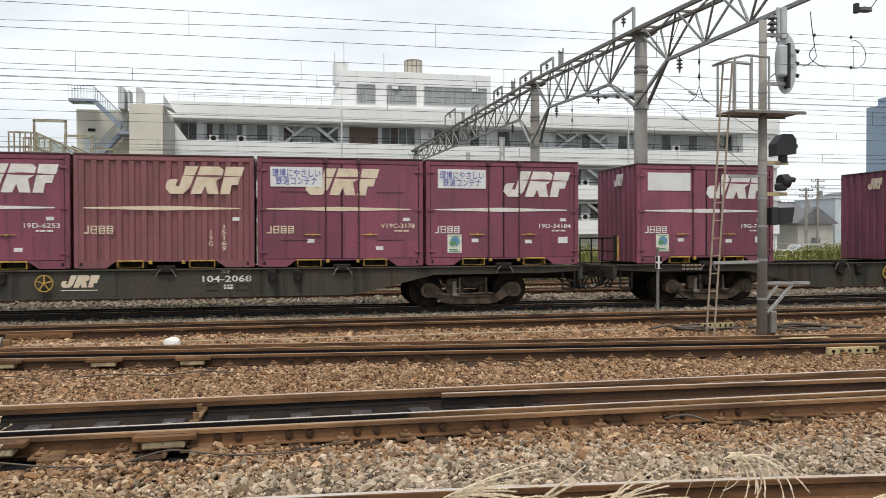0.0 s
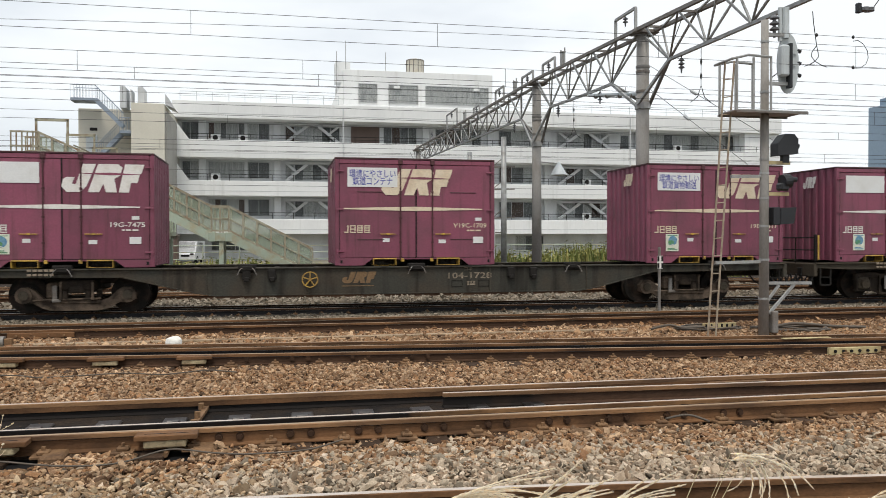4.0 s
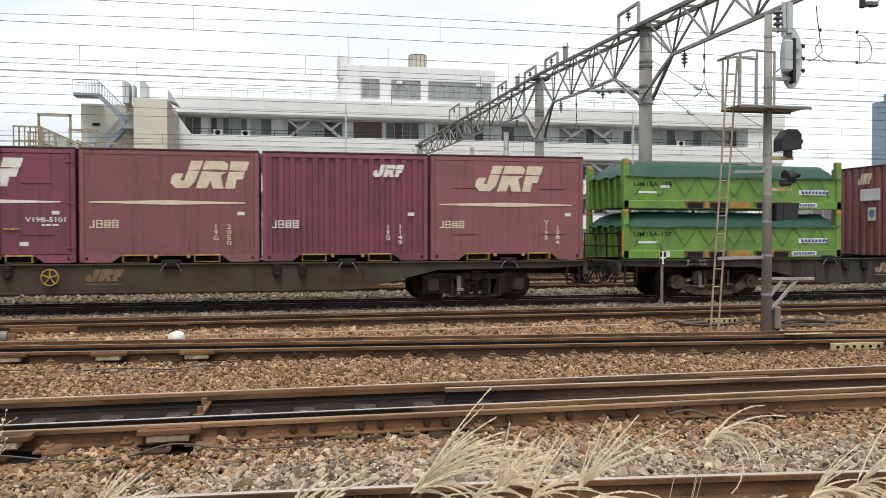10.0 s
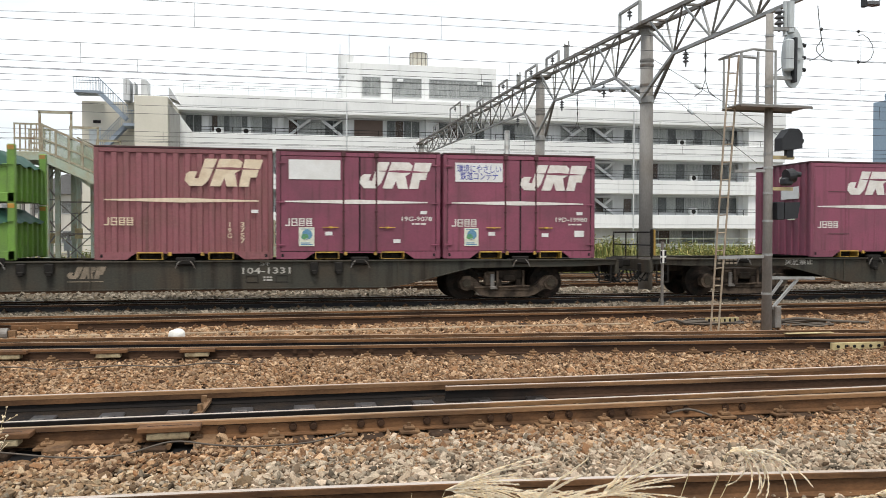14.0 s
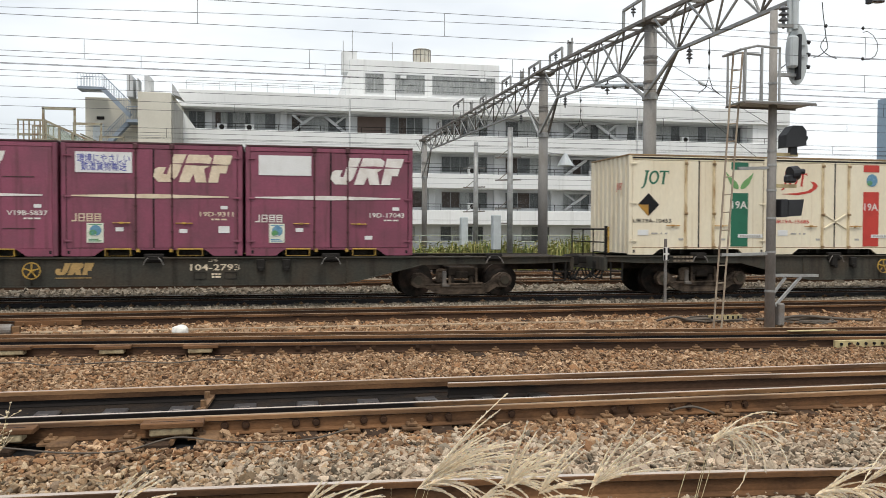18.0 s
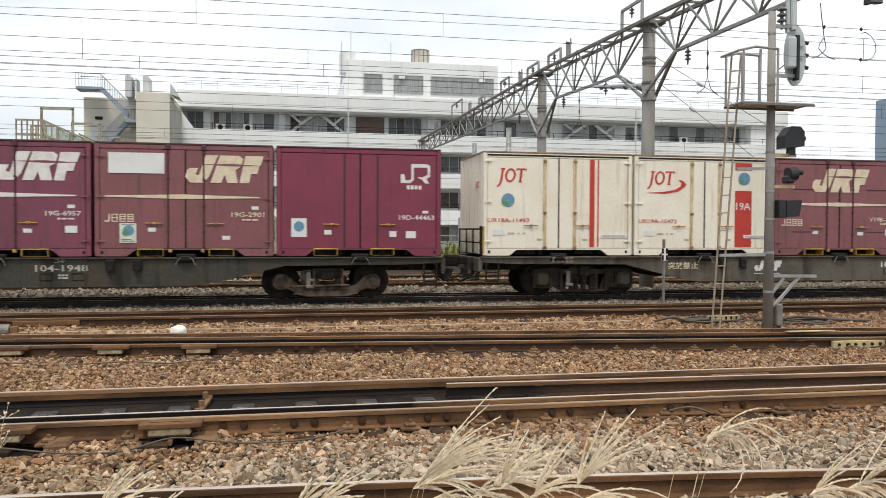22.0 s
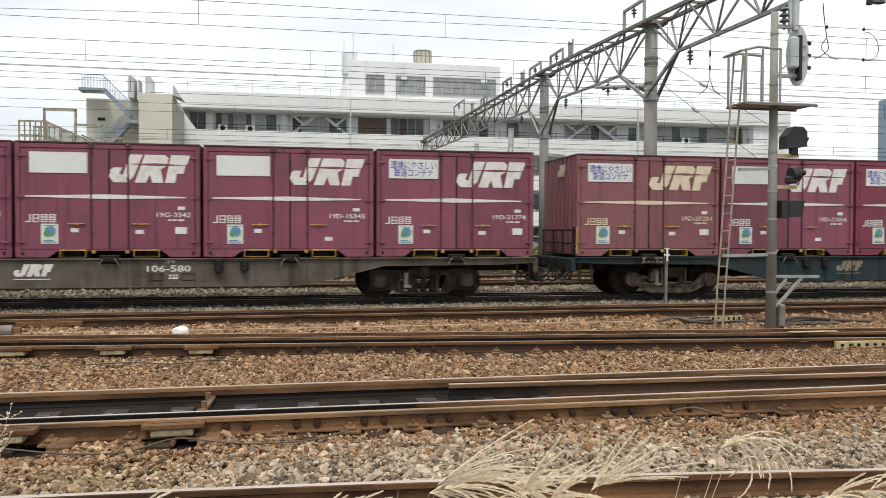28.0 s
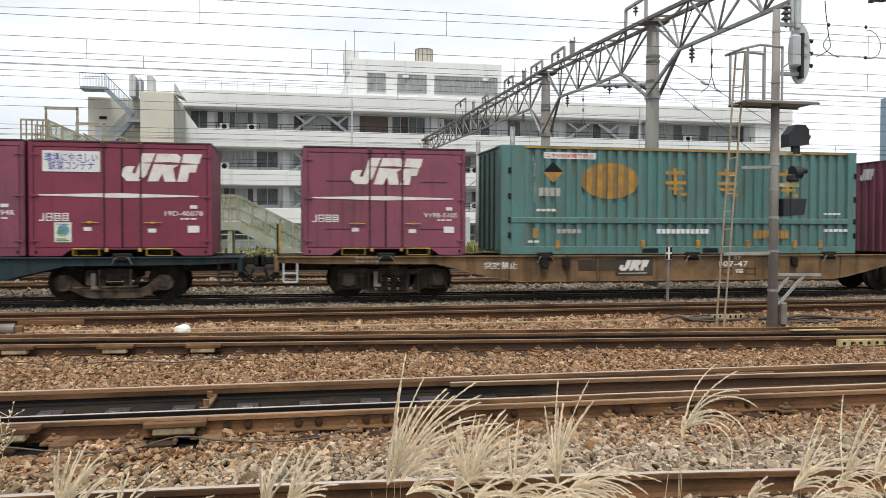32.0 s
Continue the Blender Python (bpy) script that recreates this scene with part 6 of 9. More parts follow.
RAIL_POLY = [(-0.064, -0.153), (0.064, -0.153), (0.064, -0.143), (0.014, -0.128), (0.008, -0.05), (0.0325, -0.038), (0.0325, -0.004), (0.026, 0.0), (-0.026, 0.0), (-0.0325, -0.004), (-0.0325, -0.038), (-0.008, -0.05), (-0.014, -0.128), (-0.064, -0.143)]
RAILS = []


HEAD_POLY = [(0.0325, -0.038), (0.0325, -0.004), (0.026, 0.0), (-0.026, 0.0), (-0.0325, -0.004), (-0.0325, -0.038), (0.0, -0.045)]


def rail(x0, y0, x1, y1, web=None, head=None, label="rusty steel rail with a worn bright head", z=0.0, side=None):
    """A rail from one plan point to another, its head at z."""
    web, head, side = web or RAIL_WEB, head or RAIL_TOP, side or RAIL_SIDE
    n = math.hypot(x1 - x0, y1 - y0)
    ang = math.degrees(math.atan2(y1 - y0, x1 - x0))
    ob = thing("rail", pose(x0, y0, z, 0, 0, ang), label, "rail", "rails of the yard")
    low = [(y, min(h, -0.042)) for y, h in RAIL_POLY if h < -0.04] 
    part("web", Geo().prism_x(low, 0, n), web, ob)
    part("rail_head", Geo().prism_x(HEAD_POLY, 0, n), side, ob, "worn rail head")
    part("running_surface", Geo().box(0, n, -0.021, 0.021, -0.002, 0.0015), head, ob, "bright running surface")
    RAILS.append((x0, y0, x1, y1))
    return ob


def rail_y(r, x):
    return r[1] + (r[3] - r[1]) * (x - r[0]) / (r[2] - r[0])


NEAR_A = rail(-30, 3.84, 60, 3.84)
CURVE_A, CURVE_B, CURVE_C = -0.0079, -0.0647, 5.1038


def near_y(x):
    return CURVE_A * x * x + CURVE_B * x + CURVE_C


def swept(poly, pts):
    """A closed profile in y, z carried along plan points."""
    n, v, f = len(poly), [], []
    for i, (px, py) in enumerate(pts):
        (xa, ya), (xb, yb) = pts[max(i - 1, 0)], pts[min(i + 1, len(pts) - 1)]
        m = math.hypot(xb - xa, yb - ya)
        nx, ny = -(yb - ya) / m, (xb - xa) / m
        v += [(px + nx * y, py + ny * y, z) for y, z in poly]
    for i in range(len(pts) - 1):
        f += [(i * n + k, (i + 1) * n + k, (i + 1) * n + (k + 1) % n, i * n + (k + 1) % n) for k in range(n)]
    f += [tuple(range(n)), tuple(reversed(range((len(pts) - 1) * n, len(pts) * n)))]
    return Geo().add(v, f)


NEAR_B = thing("rail", (0, 0, 0), "rusty curved rail with a bright worn head beside dry grass", "rail", "rails of the yard")
curve_pts = [(-12.0 + i * 0.5, near_y(max(-4.0, min(-12.0 + i * 0.5, 7.0)))) for i in range(61)]
part("web", swept([(y, min(h, -0.042)) for y, h in RAIL_POLY if h < -0.04], curve_pts), RAIL_TAN, NEAR_B)
part("rail_head", swept(HEAD_POLY, curve_pts), RAIL_TAN, NEAR_B, "worn rail head")
part("running_surface", swept([(-0.024, -0.002), (0.024, -0.002), (0.024, 0.0015), (-0.024, 0.0015)], curve_pts), RAIL_TOP, NEAR_B, "bright running surface")
RAILS.append((-3.0, near_y(-3.0), 7.0, near_y(7.0)))
FRONT = rail(-30, 7.28, 60, 6.75, web=RAIL_TAN, head=RAIL_DULL, label="rusty stock rail of the turnout")
BLADE = rail(-30, 7.37, 60, 7.29, oily_rail("oily_blade_web", RAIL_TAN, 31.5), RAIL_TOP, "switch rail beside the stock rail, black with oil", side=oily_rail("oily_blade_head", RAIL_SIDE, 31.5))
BACK = rail(-30, 8.53, 60, 8.44, oily_rail("oily_stock_web", RAIL_TAN, 32.3), RAIL_TOP, "stock rail with tan side and oily black web")
part("tan_side", Geo().box(0, 90.0, -0.03, -0.012, -0.088, -0.036), RAIL_TAN, BACK, "tan side under the rail head")
BACK2 = rail(1.7, 8.19, 60, 6.1, oily_rail("oily_diverging_web", RAIL_WEB, 0.9), RAIL_TOP, "diverging switch rail, black with oil at its end")
SK = -0.0975
MID_A = rail(-20, 11.53 + SK * -20, 40, 11.53 + SK * 40, head=RAIL_DULL, side=RAIL_TAN)
MID_B = rail(-20, 12.2 + SK * -20, 40, 12.2 + SK * 40, web=RAIL_DARK, head=RAIL_DULL, side=RAIL_TAN)
MID_C = rail(-20, 12.68 + SK * -20, 40, 12.68 + SK * 40, head=RAIL_DULL, side=RAIL_TAN)
FAR = []
for a, b in ((15.36, 16.43), (18.92, 19.99), (24.3, 25.37), (28.2, 29.27)):
    if 18 < a < 19:
        FAR.append(rail(-60, a, 90, a, RAIL_DARK, RAIL_TOP, "near-black rail under the train", side=RAIL_WEB))
        rail(-60, b, 90, b, RAIL_DARK, RAIL_TOP, "near-black rail under the train", side=RAIL_WEB)
    else:
        FAR.append(rail(-60, a, 90, a, head=RAIL_DULL, side=RAIL_TAN))
        rail(-60, b, 90, b, head=RAIL_DULL, side=RAIL_TAN)


PITS = (-2.26, -1.1)


def loose_stones(name, x0, x1, y0, y1, per_m2, size, mat, seed, label, z=-0.19, facets=12, keep=None):
    """Many broken stones in one mesh; none within reach of a rail."""
    rng = np.random.default_rng(seed)
    n = int((x1 - x0) * (y1 - y0) * per_m2)
    px, py = rng.uniform(x0, x1, n), rng.uniform(y0, y1, n)
    ok = np.ones(n, bool)
    for r in RAILS:
        ry = r[1] + (r[3] - r[1]) * (px - r[0]) / (r[2] - r[0])
        ok &= np.abs(py - ry) > 0.075
    if keep is not None:
        ok &= keep(px, py, rng)
    for xp in PITS:
        ok &= ~((px > xp - 0.02) & (px < xp + 0.42) & (py > 6.68) & (py < 7.2))
    px, py = px[ok], py[ok]
    n = len(px)
    cube = np.array([(sx, sy, sz) for sx in (-1, 1) for sy in (-1, 1) for sz in (-1, 1)], float)
    tri = np.array([(0, 1, 3), (0, 3, 2), (4, 6, 7), (4, 7, 5), (0, 4, 5), (0, 5, 1), (2, 3, 7), (2, 7, 6), (0, 2, 6), (0, 6, 4), (1, 5, 7), (1, 7, 3)])
    if facets == 20:
        phi = (1 + 5 ** 0.5) / 2
        ico = np.array([(-1, phi, 0), (1, phi, 0), (-1, -phi, 0), (1, -phi, 0), (0, -1, phi), (0, 1, phi), (0, -1, -phi), (0, 1, -phi), (phi, 0, -1), (phi, 0, 1), (-phi, 0, -1), (-phi, 0, 1)]) / 1.75
        tri = np.array([(0, 11, 5), (0, 5, 1), (0, 1, 7), (0, 7, 10), (0, 10, 11), (1, 5, 9), (5, 11, 4), (11, 10, 2), (10, 7, 6), (7, 1, 8), (3, 9, 4), (3, 4, 2), (3, 2, 6), (3, 6, 8), (3, 8, 9), (4, 9, 5), (2, 4, 11), (6, 2, 10), (8, 6, 7), (9, 8, 1)])
        v = ico[None] * rng.uniform(0.72, 1.25, (n, 12, 1)) + rng.normal(0, 0.14, (n, 12, 3))
        v = np.clip(v, -rng.uniform(0.35, 0.85, (n, 1, 3)), rng.uniform(0.35, 0.85, (n, 1, 3)))
        v[..., 0] += v[..., 1] * rng.uniform(-0.6, 0.6, (n, 1))
        v[..., 2] += v[..., 0] * rng.uniform(-0.4, 0.4, (n, 1))
    else:
        v = cube[None] * rng.uniform(0.5, 1.0, (n, 8, 1)) + rng.normal(0, 0.14, (n, 8, 3))
    v = v * (size * rng.lognormal(0, 0.3, (n, 1, 1)) * np.stack([rng.uniform(0.95, 1.7, n), rng.uniform(0.75, 1.2, n), rng.uniform(0.45, 0.85, n)], 1)[:, None, :])
    for p, q, a in ((1, 2, rng.normal(0, 0.6, n)), (0, 2, rng.normal(0, 0.5, n)), (0, 1, rng.uniform(0, 6.283, n))):
        c, s = np.cos(a)[:, None], np.sin(a)[:, None]
        v[..., p], v[..., q] = v[..., p] * c - v[..., q] * s, v[..., p] * s + v[..., q] * c
    x, y, w = v[..., 0], v[..., 1], v[..., 2]
    v0 = v.shape[1]
    zz = z + rng.normal(0, size * 0.38, n) + 0.015 * np.sin(px * 1.7) * np.cos(py * 2.3)
    v = np.stack([x + px[:, None], y + py[:, None], w + zz[:, None]], -1).reshape(-1, 3)
    f = (tri[None] + (np.arange(n) * v0)[:, None, None]).reshape(-1, 3)
    m = bpy.data.meshes.new(name)
    m.vertices.add(len(v))
    m.vertices.foreach_set("co", v.ravel())
    m.loops.add(f.size)
    m.loops.foreach_set("vertex_index", f.ravel().astype(np.int32))
    m.polygons.add(len(f))
    m.polygons.foreach_set("loop_start", np.arange(0, f.size, 3, dtype=np.int32))
    m.update(calc_edges=True)
    m.shade_flat()
    m.materials.append(mat)
    ob = new(name, m)
    return tagged(ob, label, "ballast", kind="stuff")


def patchy(lo):
    """Keeps stones by soft patches, so that two kinds mingle."""
    def test(px, py, rng):
        w = np.sin(px * 1.1 + 0.6) * 0.2 + np.sin(py * 3.1 + px * 0.7) * 0.15 + (6.3 - 0.04 * px - py) * 1.3 + np.clip((px - 0.3) * 0.45, -0.55, 0.35)
        w = w + rng.normal(0, 0.42, len(px))
        return (w > 0.15) if lo else (w <= 0.15)
    return test


loose_stones("grey_ballast", -3.0, 7.0, 4.5, 7.05, 1450, 0.0275, STONES_GREY, 1, "pale grey broken stone ballast beside the grass", -0.175, 20, keep=patchy(True))
loose_stones("tan_ballast", -3.0, 7.0, 4.5, 6.9, 1450, 0.027, STONES_TAN, 2, "tan broken stone ballast beside the turnout", -0.18, 20, keep=lambda px, py, rng: patchy(False)(px, py, rng) & (py < 6.2 - 0.03 * px + rng.normal(0, 0.22, len(px))))
loose_stones("brown_ballast", -3.0, 7.0, 5.4, 7.2, 1450, 0.027, STONES_RUSTY, 12, "rust-brown broken stone ballast beside the turnout", -0.18, 20, keep=lambda px, py, rng: py > 6.24 - 0.03 * px + rng.normal(0, 0.22, len(px)))
loose_stones("brown_ballast", -3.6, 9.5, 7.4, 8.5, 420, 0.028, STONES_RUSTY, 3, "rust-brown ballast between the turnout rails", -0.225, keep=lambda px, py, rng: (px > 2.5) | (px < -2.3))
loose_stones("brown_ballast", -5.0, 11.0, 8.5, 11.9, 1150, 0.0245, STONES_RUSTY, 4, "rust-brown broken stone ballast between two tracks", -0.175, 20, keep=lambda px, py, rng: py < 11.45 + SK * px)
loose_stones("brown_ballast", -5.5, 12.0, 9.9, 14.4, 700, 0.027, STONES_RUSTY, 5, "rust-brown ballast in the skewed track", -0.215, keep=lambda px, py, rng: (py > 11.5 + SK * px) & (py < 12.75 + SK * px))
loose_stones("brown_ballast", -6.5, 14.0, 11.0, 15.35, 800, 0.027, STONES_RUSTY, 6, "rust-brown ballast round the signal mast", -0.18, keep=lambda px, py, rng: py > 12.72 + SK * px)
loose_stones("brown_ballast", -7.5, 16.0, 15.4, 16.5, 650, 0.026, STONES_RUSTY, 7, "dull ballast in the next track", -0.22)
loose_stones("grey_ballast", -8.5, 19.0, 16.45, 20.9, 900, 0.024, STONES_DUSK, 8, "grey ballast beside the train's track", -0.17)
loose_stones("grey_ballast", -11.0, 24.0, 20.9, 31.0, 190, 0.042, STONES_DUSK, 9, "grey ballast of the tracks behind the train", -0.18)

# sleepers, chairs and bolts
SLEEPER_MESH = Geo().cbox(-0.1, 0.1, -1.05, 1.05, -0.14, 0, 0.012).mesh("sleeper", SLEEPER)


def sleepers(x0, x1, step, y_of, skew=0.0, half=1.0):
    x = x0
    while x < x1:
        ob = new("sleeper", SLEEPER_MESH)
        ob.matrix_basis = pose(x, y_of(x), -0.158, 0, 0, skew + random.uniform(-0.6, 0.6)) @ Matrix.Diagonal((1, half, 1, 1))
        tagged(ob, "dark weathered wooden sleeper bedded in ballast", "sleeper", "sleepers")
        x += step


sleepers(-3.4, 8.5, 0.6, lambda x: 7.85, 0, 0.95)
sleepers(-5.0, 11.0, 0.6, lambda x: 12.1 + SK * x, -5.6, 0.95)
sleepers(-6.5, 14.0, 0.62, lambda x: 15.9, 0, 0.95)
sleepers(-8.0, 18.0, 0.62, lambda x: 19.455, 0, 0.95)
sleepers(-2.0, 6.0, 0.6, lambda x: 4.3, 0, 0.95)


def chair_geo():
    g = Geo().cbox(-0.09, 0.09, -0.13, 0.0, -0.012, 0.012, 0.004)
    g.cbox(-0.05, 0.05, -0.09, 0.0, 0.01, 0.045, 0.01)
    return g.rod((0, -0.055, 0.04), (0, -0.055, 0.075), 0.018, 6)


SLIDE = Geo().cbox(-0.11, 0.11, -0.15, 0.18, 0, 0.025, 0.01).cbox(-0.06, 0.06, -0.1, -0.05, 0.03, 0.05, 0.006).mesh("slide_plate", SLIDE_STEEL)
CHAIR = chair_geo().mesh("chair", RUST)
BOLT = Geo().rod((0, -0.012, 0), (0, 0, 0), 0.036, 12).rod((0, -0.035, 0), (0, -0.012, 0), 0.026, 6).mesh("bolt", RAIL_WEB)


CLIP = chair_geo().mesh("clip", RAIL_TAN)


def chairs(r, x0, x1, step, mesh=None):
    x = x0
    while x < x1:
        ob = new("rail_chair", mesh or CHAIR)
        ob.matrix_basis = pose(x + random.uniform(-0.03, 0.03), rail_y(r, x) - 0.045, -0.148, 0, 0, 0)
        tagged(ob, "rusty cast chair clamping the rail foot", "rail chair", "rail chairs")
        x += step


solid("oily_bed", Geo().cbox(-3.6, 2.5, 7.42, 8.45, -0.26, -0.15, 0.02), OIL_BED, (0, 0, 0), "black oily bed between the switch rails", "oily bed")
for i in range(9):
    ob = new("slide_plate", SLIDE)
    ob.matrix_basis = pose(-2.15 + i * 0.6, 7.98, -0.15, 0, 0, random.uniform(-1.5, 1.5))
    tagged(ob, "shiny oily slide plate between the switch rails", "slide plate", "slide plates")
chairs(RAILS[2], -2.47, 6.8, 0.604)
chairs(RAILS[4], 2.8, 7.5, 0.6)
chairs(RAILS[6], -4.2, 9.5, 0.6)
chairs(RAILS[9], -6.0, 13.5, 0.9, CLIP)
chairs(RAILS[11], -7.0, 17.0, 0.62)
for xb in (-0.48, 0.12, 0.71, 1.3, 1.89, 2.47, 3.06, 3.65, 4.24):
    for d in (0.0, 0.175):
        ob = new("rail_bolt", BOLT)
        ob.matrix_basis = pose(xb + d, rail_y(RAILS[2], xb) - 0.01, -0.085)
        tagged(ob, "rusty square bolt head on the rail web", "bolt", "rail bolts")
for i in range(7):
    ob = new("rail_bolt", BOLT)
    ob.matrix_basis = pose(-0.4 + 0.42 * i + (0.2 if i % 2 else 0), rail_y(RAILS[6], 0.42 * i) - 0.01, -0.075)
    tagged(ob, "rusty square bolt head on the rail web", "bolt", "rail bolts")


def slide_cover(x, y, w, label="rusty steel cover plate over a switch rod"):
    """A flat cover beside the rail head on a box below."""
    ob = thing("switch_cover", (x, y, 0), label, "switch cover", "switch covers")
    part("plate", Geo().cbox(0, w, -0.16, 0.0, -0.05, -0.005, 0.006), RAIL_TAN, ob)
    part("slot", Geo().box(w * 0.15, w * 0.85, -0.1, -0.092, -0.004, -0.002), BLACK_PAINT, ob, "dark slot")
    part("box", Geo().cbox(w * 0.14, w * 0.82, -0.15, 0.0, -0.115, -0.05, 0.012), BUFF_DIRTY, ob, "pale dirty box")
    part("rod", Geo().rod((w * 0.5, -0.2, -0.16), (w * 0.5, 1.15, -0.16), 0.022, 8), RUST, ob, "rusty switch rod")
    return ob


slide_cover(-1.14, rail_y(RAILS[2], -1) - 0.035, 0.5)
slide_cover(-2.45, rail_y(RAILS[2], -2) - 0.035, 0.5)
fish = thing("fish_plate", (-4.6, rail_y(RAILS[9], -4.2) - 0.05, -0.09), "rusty fish plate bolted over a rail joint", "rail joint")
part("plate", Geo().cbox(0, 1.1, -0.02, 0.02, -0.045, 0.05, 0.008), RAIL_TAN, fish)
for k in range(4):
    part("bolt", Geo().rod((0.15 + k * 0.26, -0.05, 0), (0.15 + k * 0.26, -0.02, 0), 0.022, 6), RUST, fish)
for x0 in (-3.8, -2.5, -1.33):
    slide_cover(x0, rail_y(RAILS[6], x0) - 0.035, 0.47)
for xp in PITS:
    solid("rod_pit", Geo().cbox(xp, xp + 0.4, 6.7, 7.16, -0.25, -0.2, 0.01), BLACK_PAINT, (0, 0, 0), "black slab as the pit under the switch rod", "pit", "rod pits")
    solid("pit_block", Geo().cbox(xp + 0.41, xp + 0.6, 6.85, 7.12, -0.25, -0.12, 0.02), RUST, (0, 0, 0), "rusty block beside the switch rod", "block", "pit blocks")
stretcher = thing("switch_machine_rod", (-0.75, 7.45, -0.06), "rusty bolted stretcher between switch rails", "switch rod")
part("bar", Geo().bar((0, 0, -0.04), (0.06, 1.0, -0.04), 0.05, 0.03), RUST, stretcher)
for d in (0.1, 0.45, 0.85):
    part("nut", Geo().rod((0.02, d, -0.03), (0.02, d, 0.035), 0.03, 6), RUST, stretcher)

# insulated joints, cables, conduits and small things between the tracks
joint = thing("insulated_joint", (8.12, rail_y(RAILS[6], 8.5) - 0.06, -0.095), "buff painted insulated rail joint plate with dark bolts", "rail joint")
part("plate", Geo().cbox(0, 0.9, -0.02, 0.03, -0.06, 0.055, 0.008), BUFF, joint)
for i in range(6):
    part("bolt", Geo().rod((0.1 + i * 0.14, -0.04, 0), (0.1 + i * 0.14, 0, 0), 0.024, 6), BLACK_PAINT, joint, "dark bolt")
plank = thing("buff_plate", (7.87, rail_y(RAILS[7], 8.3), 0.004), "buff painted plate along the rail", "plate")
part("plate_top", Geo().cbox(0, 0.84, -0.05, 0.05, 0, 0.015, 0.004), BUFF, plank)
guard = thing("guard_bar", (4.75, 8.23, -0.03), "rusty bolted check bar inside the rail", "check bar")
part("bar", Geo().cbox(0, 0.72, -0.025, 0.025, -0.05, 0.02, 0.008), RUST, guard)
for i in range(6):
    part("bolt", Geo().rod((0.07 + i * 0.115, -0.045, -0.02), (0.07 + i * 0.115, 0, -0.02), 0.016, 6), RUST, guard)


def rock(r, seed):
    bm = bmesh.new()
    bmesh.ops.create_icosphere(bm, subdivisions=3, radius=r)
    for v in bm.verts:
        d = 1 + 0.22 * noise.noise(v.co * (1.6 / r) + Vector((seed, 0, 0)))
        v.co = Vector((v.co.x * 1.15 * d, v.co.y * d, max(v.co.z * 0.72 * d, -r * 0.35)))
    g = Geo()
    g.add([tuple(v.co) for v in bm.verts], [tuple(v.index for v in f.verts) for f in bm.faces])
    bm.free()
    return g


solid("white_stone", rock(0.12, 3.0), ROCK_WHITE, (-1.57, 13.17, -0.0), "white painted marker stone lying on the ballast", "stone", smooth=True)
motor = thing("track_box", (-4.85, 14.35, -0.18), "dark grey cylindrical track-side box on ballast", "track box")
part("drum", Geo().rod((0, 0, 0.1), (0.5, 0, 0.1), 0.1, 14), GALV_DARK, motor)
part("lug", Geo().cbox(0.5, 0.62, -0.06, 0.06, 0.0, 0.16, 0.01), RUST, motor)


def lying_cable(pts, r, label):
    c = [Vector(p) for p in pts]
    fine = []
    for i in range(len(c) - 1):
        p0, p1, p2, p3 = c[max(i - 1, 0)], c[i], c[i + 1], c[min(i + 2, len(c) - 1)]
        for k in range(5):
            t = k / 5
            fine.append(0.5 * ((2 * p1) + (p2 - p0) * t + (2 * p0 - 5 * p1 + 4 * p2 - p3) * t * t + (3 * p1 - p0 - 3 * p2 + p3) * t ** 3))
    fine.append(c[-1])
    return solid("cable", Geo().path([tuple(p) for p in fine], r, 6), CABLE, (0, 0, 0), label, "cable", "cables", smooth=True)


lying_cable([(-2.3, 6.9, -0.12), (-2.0, 6.75, -0.12), (-1.6, 6.6, -0.13), (-1.2, 6.6, -0.13), (-0.85, 6.78, -0.09), (-0.5, 6.72, -0.12), (-0.2, 6.66, -0.13), (0.25, 6.7, -0.13), (0.55, 6.85, -0.1)], 0.008, "black cable lying along the turnout rail")
lying_cable([(-3.6, 11.1, -0.12), (-3.2, 10.95, -0.1), (-2.9, 10.9, -0.13), (-2.4, 10.95, -0.13), (-1.9, 10.9, -0.11), (-1.4, 10.75, -0.12), (-0.9, 10.85, -0.1), (-0.5, 10.8, -0.13)], 0.009, "black cable lying along the skewed rail")
lying_cable([(3.6, 7.0, -0.1), (3.8, 6.95, -0.06), (4.0, 6.9, -0.12)], 0.012, "short black bond cable on the rail")
for cx, cy, rx, n in ((8.15, 14.1, 0.72, 4), (9.95, 13.75, 0.55, 3)):
    for k in range(n):
        q = random.uniform(-0.08, 0.08)
        ring = [(cx + q + (rx - 0.05 * k) * math.cos(i * math.pi / 6), cy + q + (0.34 - 0.02 * k) * math.sin(i * math.pi / 6), -0.13 + 0.012 * k + random.uniform(-0.015, 0.02)) for i in range(13)]
        lying_cable(ring, 0.017, "dusty coil of black cable lying at the signal mast")
lying_cable([(8.9, 13.9, -0.1), (9.3, 13.75, -0.08), (9.8, 13.8, -0.04), (10.6, 13.7, -0.1), (11.2, 13.6, -0.12)], 0.03, "dusty black cable lying at the signal mast")
lying_cable([(6.9, 14.0, -0.1), (7.2, 13.9, -0.02), (7.5, 13.95, -0.08), (7.9, 13.8, -0.06)], 0.025, "pale-sleeved cable end on ballast")
solid("conduit", Geo().cbox(-6.0, 6.6, 14.32, 14.42, -0.2, -0.12, 0.01), TROUGH, (0, 0, 0), "dusty tan cable trough lid along the track", "conduit")
